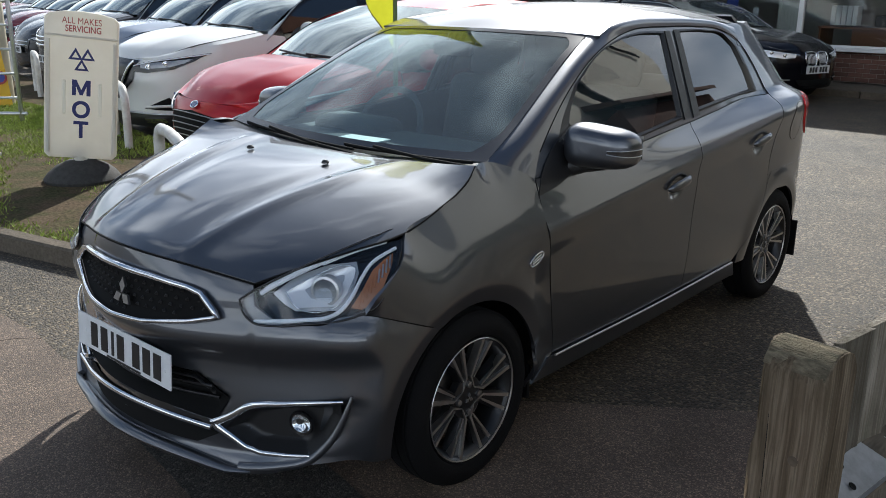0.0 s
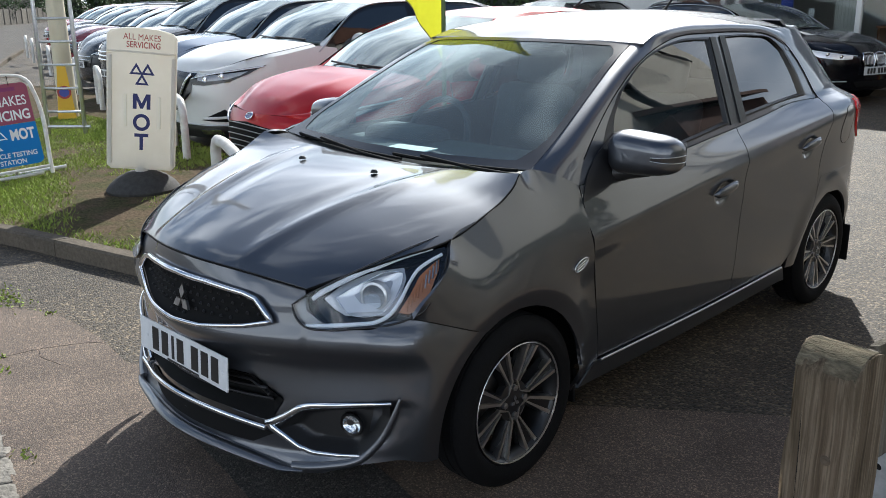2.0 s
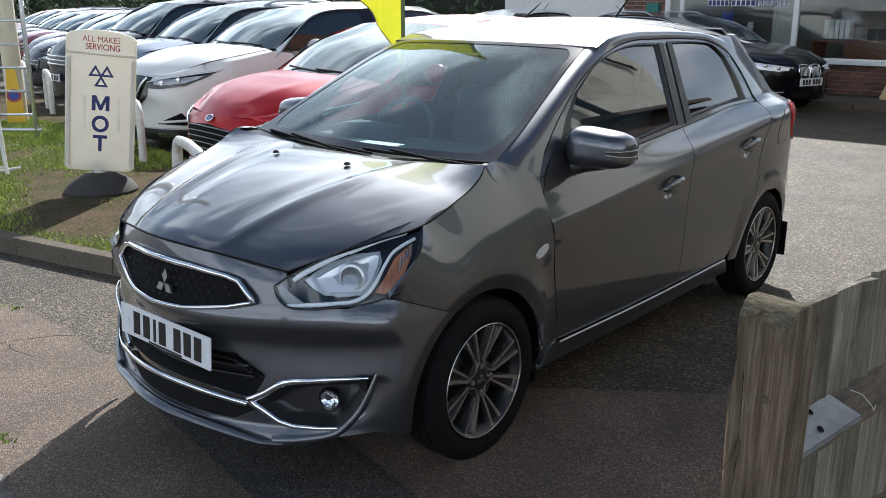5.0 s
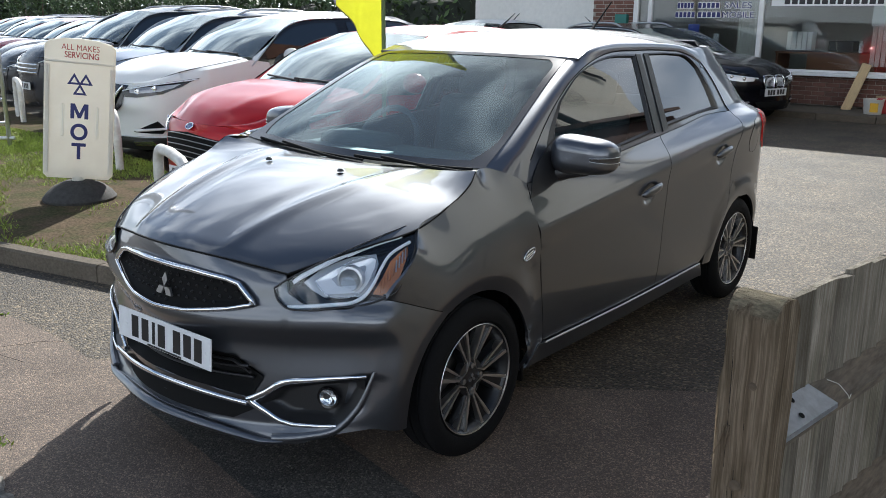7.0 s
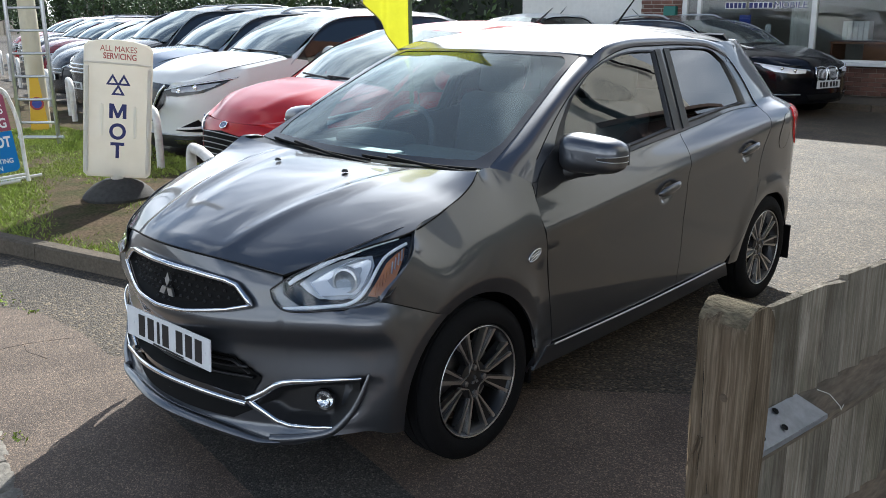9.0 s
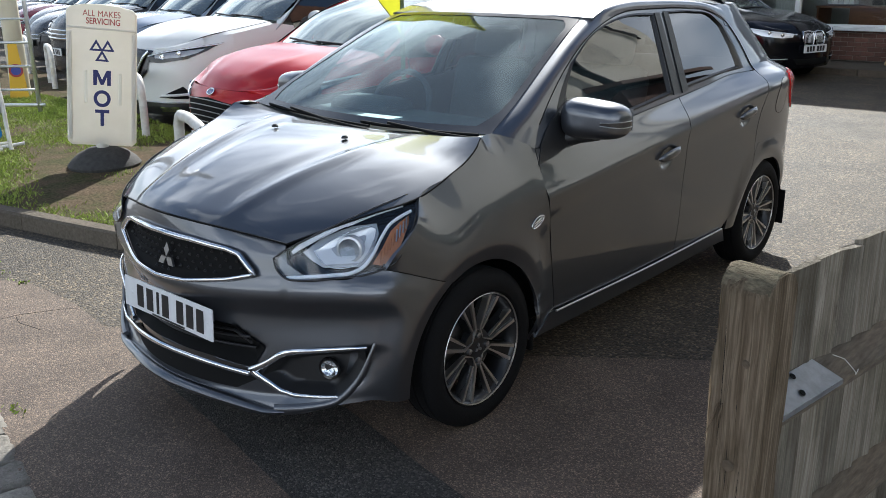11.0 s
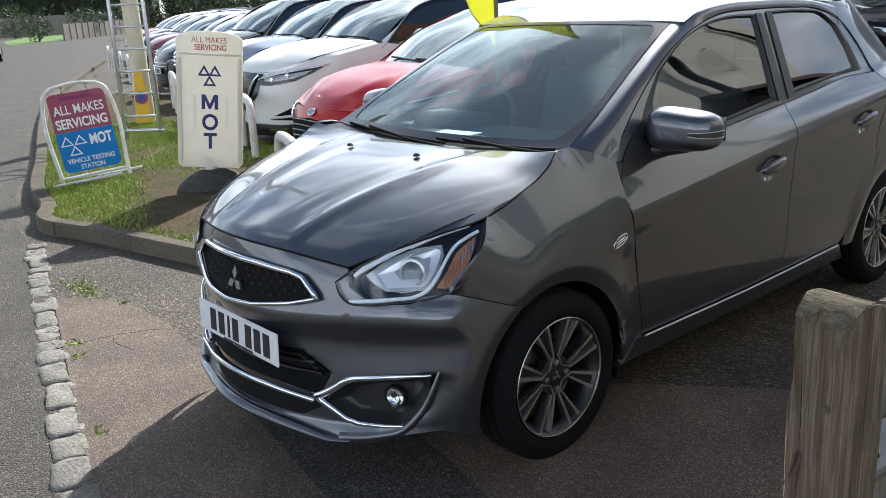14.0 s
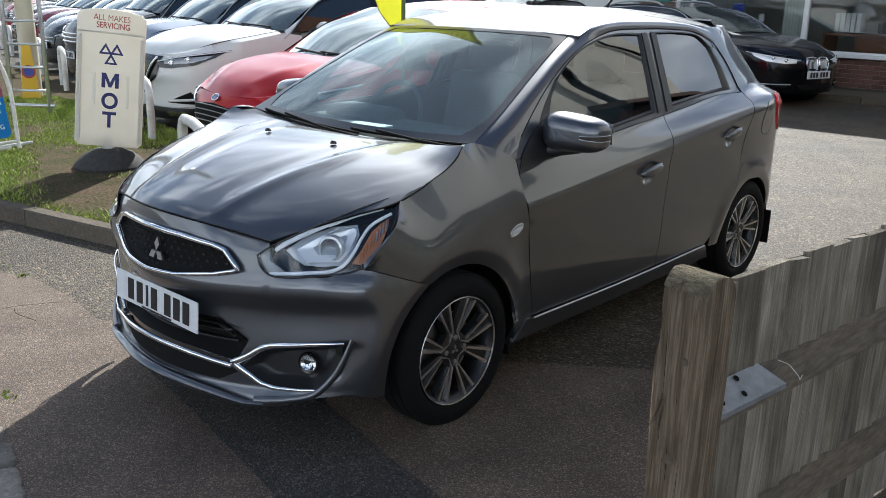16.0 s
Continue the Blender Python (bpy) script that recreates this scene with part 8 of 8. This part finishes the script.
part("pier", box(-6.25, WY + 0.12, 1.7, 0.86, 0.22, 3.3), M["mortar"], shop)
brick_me = bpy.data.meshes.new("brick")
bm = box(0, 0, 0, 0.215, 0.11, 0.065, 0.004, seg=1)
bm.to_mesh(brick_me)
bm.free()
brick_me.materials.append(M["brick"])


def brick_at(x, z, own, y=WY + 0.062):
    o = new("brick", brick_me)
    o.parent = own
    o.location = (x, y, z)


for r in range(7):
    for i in range(17):
        brick_at(-3.30 + 0.225 * i + 0.112 * (r % 2), 0.165 + 0.075 * r, shop)
for r in range(12):
    for i in range(4):
        brick_at(-6.58 + 0.225 * i + 0.056 * (r % 2), 1.25 + 0.075 * r, shop)
part("sill", box(-3.1, WY - 0.03, 0.645, 6.7, 0.16, 0.06, 0.008), M["white_frame"], shop, "white window sill")
part("window_head", box(-2.2, WY + 0.05, 2.75, 8.6, 0.14, 0.30), M["white_frame"], shop)
part("upper_wall", box(-3.2, WY + 0.15, 3.3, 6.9, 0.20, 0.9), M["render_wall"], shop)
for x0, w in ((-5.72, 0.10), (-5.42, 0.08), (-3.28, 0.09), (-0.92, 0.10), (1.6, 0.1)):
    part("mullion", box(x0, WY + 0.0, 1.64, w, 0.10, 1.95, 0.008), M["white_frame"], shop, "white window post")
for x0, x1 in ((-5.67, -5.46), (-5.38, -3.325), (-3.235, -0.97), (-0.87, 1.55)):
    pane = part("window_pane", box((x0 + x1) / 2, WY + 0.01, 1.64, x1 - x0, 0.008, 1.93), M["pane"], shop, "clear shop window glass")
    pane.visible_shadow = False
    part("pane_foot", box((x0 + x1) / 2, WY + 0.0, 0.695, x1 - x0, 0.07, 0.035), M["white_frame"], shop)
part("side_wall", box(-6.6, WY + 3.2, 1.87, 0.2, 6.0, 3.74), M["render_wall"], shop)
part("side_wall", box(2.3, WY + 3.2, 1.87, 0.2, 6.0, 3.74), M["render_wall"], shop)
part("back_wall", box(-2.1, WY + 4.6, 1.4, 9.0, 0.12, 2.8), M["room"], shop)
part("room_ceiling", box(-2.1, WY + 2.4, 2.75, 9.0, 4.4, 0.08), M["room"], shop)
part("room_floor", box(-2.1, WY + 2.4, 0.09, 9.0, 4.4, 0.06), M["room"], shop)
part("roof", box(-2.1, WY + 3.3, 3.87, 9.6, 6.9, 0.22), mat("roof_felt", (0.07, 0.07, 0.07), 0.9, grain=(4, 0.2)), shop)
for k in range(7):
    part("blind_slat", box(-3.72 + 0.058 * k, WY + 0.16, 1.72, 0.05, 0.012, 1.85, 0, ), M["blind"], shop, "pale vertical blind slat")
for k in range(5):
    part("blind_slat", box(-1.42 + 0.085 * k, WY + 0.16, 1.72, 0.07, 0.012, 1.85), M["blind"], shop, "pale vertical blind slat")
# window lettering: two readable words, the rest plain bars
for x0, w, z0 in ((-4.72, 0.33, 1.74), (-4.27, 0.42, 1.74), (-4.72, 0.40, 1.575), (-4.25, 0.45, 1.575)):
    part("number_bar", box(x0, WY - 0.006, z0 + 0.05, w, 0.003, 0.11), M["white_ink"], shop)
    for k in range(5):
        part("number_bar", box(x0 + w * (k - 2) / 5, WY - 0.010, z0 + 0.05, w * 0.15, 0.003, 0.09), M["navy"], shop)
text("lettering", "SALES", 0.15, M["white_ink"], shop, Matrix.Translation((-3.72, WY - 0.008, 1.74)) @ Matrix.Rotation(radians(90), 4, "X"), bold=0.009, width=0.50)
text("lettering", "SALES", 0.15, M["navy"], shop, Matrix.Translation((-3.72, WY - 0.012, 1.74)) @ Matrix.Rotation(radians(90), 4, "X"), width=0.50)
text("lettering", "MOBILE", 0.15, M["white_ink"], shop, Matrix.Translation((-3.71, WY - 0.008, 1.575)) @ Matrix.Rotation(radians(90), 4, "X"), bold=0.009, width=0.58)
text("lettering", "MOBILE", 0.15, M["navy"], shop, Matrix.Translation((-3.71, WY - 0.012, 1.575)) @ Matrix.Rotation(radians(90), 4, "X"), width=0.58)
part("banner", box(-2.02, WY - 0.010, 1.86, 2.20, 0.004, 0.17), M["white_ink"], shop, "white strip with an unreadable dark address")
for k in range(16):
    part("banner_bar", box(-2.85 + 0.125 * k, WY - 0.014, 1.86, 0.095, 0.003, 0.11), M["ink"], shop)
part("blue_notice", box(-4.55, WY + 0.05, 1.36, 0.22, 0.004, 0.20), mat("notice_blue", (0.03, 0.06, 0.35), 0.5), shop, "blue notice in the window")
for x0, z0, w, h in ((-1.35, 1.62, 0.22, 0.34), (-1.15, 1.30, 0.22, 0.17), (-1.12, 1.72, 0.25, 0.09), (-4.10, 1.22, 0.10, 0.14)):
    part("notice", box(x0, WY + 0.04, z0, w, 0.003, h), M["paper"], shop, "white paper notice in the window")
part("post_box", box(-6.02, WY - 0.02, 1.53, 0.26, 0.14, 0.20, 0.02), mat("green_paint", (0.02, 0.16, 0.13), 0.45), shop, "green letter box")
part("blue_board", box(-0.66, WY - 0.03, 1.25, 0.36, 0.02, 1.1), M["blue"], shop, "blue notice board")
desk = thing("desk", "brown wooden office desk behind the window", "desk")
desk.location = (-2.25, WY + 0.75, 0.12)
part("top", box(0, 0, 0.86, 1.75, 0.70, 0.035, 0.004), M["desk"], desk)
part("front_panel", box(0.25, -0.25, 0.44, 1.15, 0.02, 0.80), M["desk"], desk)
for x0 in (-0.84, 0.84):
    part("side_panel", box(x0, 0, 0.42, 0.03, 0.66, 0.84), M["desk"], desk)
for k in range(5):
    f_ = part("binder", box(-2.95 + 0.09 * k, WY + 0.70, 1.18, 0.075, 0.25, 0.32, 0.004), M["paper"], None)
    tagged(f_, "white office binder standing on the desk", "binder", "binders on the desk")
pr = part("printer", box(-2.05, WY + 0.75, 1.10, 0.42, 0.36, 0.18, 0.02), M["cabin"], None)
tagged(pr, "dark grey office printer on the desk", "printer")
bo = revolve("bottle", [(0.0, 0.0001), (0.0, 0.035), (0.14, 0.035), (0.17, 0.015), (0.20, 0.015), (0.20, 0.0001)], M["paper"], None, n=16, at=(-1.72, WY + 0.6, 1.0), axis="z")
tagged(bo, "small white pump bottle on the desk", "bottle")
# raised strip before the shop with things left on it
flat("shop_step", [(-9.0, 12.45), (1.8, 12.45), (1.8, WY + 0.02), (-9.0, WY + 0.02)], 0.105, M["kerb"], "worn concrete step before the shop", "pavement")
for k in range(12):
    st = part("edging", box(-8.55 + 0.9 * k, 12.42, 0.05, 0.885, 0.10, 0.115, 0.012), M["kerb"], None)
    tagged(st, "rough concrete edging stone", "kerb", kind="structure")
pk = part("plank", box(0, 0, 0.40, 0.15, 0.03, 0.82, 0.003), mat("new_wood", (0.52, 0.38, 0.20), 0.7, grain=(14, 0.2), stretch=(5, 5, 0.6)), None)
pk.matrix_basis = pose(-1.60, WY - 0.36, 0.105, -20, 14, 0)
tagged(pk, "pale new timber plank leaning on the sill", "plank")
bu = thing("bucket", "white plastic tub with a yellow label", "bucket")
bu.location = (-1.08, 12.85, 0.105)
revolve("tub", [(0.0, 0.0001), (0.0, 0.13), (0.22, 0.155), (0.235, 0.165), (0.235, 0.148), (0.02, 0.122)], M["white_plastic"], bu, n=28, axis="z")
part("tub_label", box(0.05, -0.150, 0.11, 0.12, 0.008, 0.14), M["yellow"], bu, "yellow label")
rb = part("red_crate", box(-0.82, 13.1, 0.225, 0.5, 0.32, 0.24, 0.02), mat("red_plastic", (0.42, 0.03, 0.03), 0.45), None)
tagged(rb, "red plastic crate behind the tub", "crate")
tm = part("offcut", box(-0.90, 13.10, 0.360, 0.42, 0.06, 0.03, 0, Matrix.Identity(4)), mat("old_wood", (0.35, 0.26, 0.15), 0.8, grain=(14, 0.2)), None)
tagged(tm, "short timber offcut lying on the crate", "offcut")
sb = thing("white_building", "plain white rendered building beside the shop", "building", kind="structure")
part("wall", box(-8.4, 16.2, 2.2, 3.4, 4.0, 4.4), M["render_wall"], sb)
part("roof", box(-8.4, 16.2, 4.5, 3.7, 4.3, 0.2), mat("grey_roof", (0.12, 0.11, 0.11), 0.9), sb)

# house beyond the fence that shows in the side windows
hs = thing("house", "pale rendered house with a tiled roof", "building")
hs.location = (10.6, 7.75, 0)
part("wall", box(0, 0.7, 4.55, 9.0, 11.0, 9.1), mat("beige_render", (0.68, 0.65, 0.57), 0.9, grain=(10, 0.08), spots=(0.7, 0.3, (0.42, 0.40, 0.34)), bump=0.2), hs)
part("canopy", prism([(3.35, 5.12), (4.65, 5.16), (4.60, 5.26), (3.95, 5.72), (3.55, 5.52)], -0.35, Matrix.Translation((-4.5, 0, 0)) @ Matrix.Rotation(radians(90), 4, "Z")), mat("slate", (0.045, 0.045, 0.05), 0.8, grain=(6, 0.3)), hs, "dark slate canopy")
for dz in (0.0, 0.12):
    tube("cable", [(-4.56, 4.9, 6.50 + dz), (-4.56, 5.35, 5.95 + dz), (-4.56, 5.7, 5.55 + dz)], 0.025, M["gloss_black"], hs, "black cable on the wall")
bm = bmesh.new()
v = [bm.verts.new(p) for p in ((-4.9, -5.2, 9.1), (4.9, -5.2, 9.1), (4.9, 5.2, 9.1), (-4.9, 5.2, 9.1), (-4.9, 0, 11.8), (4.9, 0, 11.8))]
for f in ((0, 1, 5, 4), (2, 3, 4, 5), (0, 4, 3), (1, 2, 5), (0, 3, 2, 1)):
    bm.faces.new([v[i] for i in f])
part("roof", bm, mat("roof_tiles", (0.16, 0.075, 0.05), 0.9, grain=(6, 0.35)), hs, "brown tiled roof")
for x0, y0, rot in ((-4.53, -3.0, 90), (-2.0, -4.83, 0), (2.0, -4.83, 0)):
    w = part("window", box(0, 0, 0, 1.3, 0.05, 1.2), M["gloss_black"], hs, "dark window with a white frame")
    w.matrix_basis = pose(x0, y0, 6.0, 0, 0, rot)
    for dx, dz, sx, sz in ((-0.65, 0, 0.08, 1.28), (0.65, 0, 0.08, 1.28), (0, 0.62, 1.38, 0.08), (0, -0.62, 1.38, 0.1), (0, 0, 0.06, 1.2)):
        part("window_frame", box(dx, 0, dz, sx, 0.10, sz), M["white_frame"], w)
M["old_tile"] = mat("old_tile", (0.085, 0.040, 0.030), 0.9, grain=(7, 0.4), spots=(2.0, 0.5, (0.05, 0.035, 0.03)), bump=0.3)
part("lean_to_wall", box(-4.72, 4.55, 2.1, 0.50, 3.30, 4.2), M["old_tile"], hs, "dark brick lean-to")
part("lean_to_roof", prism([(-4.47, 4.58), (-5.15, 4.22), (-5.15, 4.30), (-4.47, 4.72)], 3.5, Matrix.Translation((0, 2.80, 0))), M["old_tile"], hs, "brown tiled lean-to roof")
tube("roof_strut", [(-4.62, 2.35, 5.72), (-4.62, 2.95, 5.08), (-4.62, 3.75, 4.45)], 0.07, M["gloss_black"], hs, "dark sloping timber strut")
hedge("hedge", (4.4, 0.5), (5.0, 13.8), 1.75, 0.8, 6000, "clipped hedge before the pale house", 0.07, 0.18)
hedge("hedge", (7.5, 19.5), (15.0, 16.5), 4.4, 1.6, 6000, "tall hedge behind the pale house", 0.16, 0.3)

# far end of the street
M["grey_fence"] = mat("grey_fence", (0.20, 0.18, 0.15), 0.9, grain=(10, 0.3), vary=0.2)
M["lawn"] = mat("lawn", (0.10, 0.20, 0.03), 0.9, grain=(3, 0.3))
flat("far_lawn", [(-95, 27), (-75, 18), (-62, 15), (-66, 20), (-80, 26), (-92, 31)], 0.012, M["lawn"], "sunlit strip of green lawn across the street", "lawn")


def panel_fence(x0, y0, x1, y1, h, n):
    pf = thing("panel_fence", "low grey timber fence across the street", "fence")
    pf.location = (x0, y0, 0)
    d = np.array((x1 - x0, y1 - y0))
    ang = math.degrees(math.atan2(d[1], d[0]))
    step = np.linalg.norm(d) / n
    for k in range(n):
        c = d * (k + 0.5) / n
        p = part("panel", box(0, 0, h / 2, step * 0.93, 0.06, h), M["grey_fence"], pf)
        p.matrix_basis = pose(c[0], c[1], 0, 0, 0, ang)
        q = part("post", box(0, 0, h * 0.54, 0.14, 0.14, h * 1.08), M["grey_fence"], pf)
        q.matrix_basis = pose(d[0] * k / n, d[1] * k / n, 0, 0, 0, ang)


panel_fence(-64.5, 19.5, -75, 28.5, 1.15, 12)
panel_fence(-50, 11.2, -60, 11.5, 1.25, 8)
panel_fence(-90, 33, -96, 22, 1.9, 8)
hedge("hedge", (-103, 23.5), (-99, 36.5), 7.5, 4.0, 5000, "tall dark conifer hedge at the end of the street", 0.3, 0.5)


def bush(x, y, h, r, n, label):
    b = thing("bush", label, "bush")
    b.location = (x, y, 0)
    tube("stem", [(0, 0, 0), (0.05, 0, h * 0.5), (0, 0.1, h * 0.8)], [0.09, 0.06, 0.02], M["bark"], b)
    p = rs.normal(size=(n, 3))
    p /= np.linalg.norm(p, axis=1, keepdims=True)
    lump = np.array([1 + 0.45 * noise.noise((a * 2 + x, b_ * 2, c * 2)) for a, b_, c in p])
    p *= (rs.uniform(0.35, 1, n) ** 0.4 * lump)[:, None]
    leafy("crown", p * np.array((r, r, h * 0.48)) + np.array((0, 0, h * 0.52)), 0.05 + 0.03 * r, M["hedge"], "", "", parent=b)


for x, y, h, r, n in ((-66, 18.2, 2.0, 1.0, 900), (-59, 11.5, 1.7, 1.1, 900), (-70, 23, 2.4, 1.3, 1000), (-80, 30, 2.6, 2.2, 1200), (-55, 22, 2.6, 1.6, 1000), (-50, 24, 3.2, 2.0, 1200), (-42, 23, 2.8, 1.7, 1100), (-86, 22, 3.0, 1.8, 1200)):
    bush(x, y, h, r, n, "leafy green garden shrub across the street")
parked_car("pale_car", "pale car parked far down the street", pose(-33.5, 6.0, 0, 0, 0, 70), (0.55, 0.56, 0.52), 4.2, 0.88, 1.5, 0.76, (1.05, 1.0), (1.92, 1.41), 3.5, 0.96, 0.0, "plain", 0.35, group="")
sp = thing("estate_board", "small blue and red board on a thin post", "sign")
sp.location = (-52, 24.0, 0)
tube("post", [(0, 0, 0), (0, 0, 3.3)], 0.05, M["grey_fence"], sp)
part("board", box(0, -0.06, 2.95, 0.9, 0.04, 0.7), M["navy"], sp, "dark blue board")
part("board_strip", box(0, -0.085, 2.7, 0.9, 0.03, 0.2), M["red_ink"], sp)
CENTRE[0] = np.array((0.0, 1.1, 0.6))
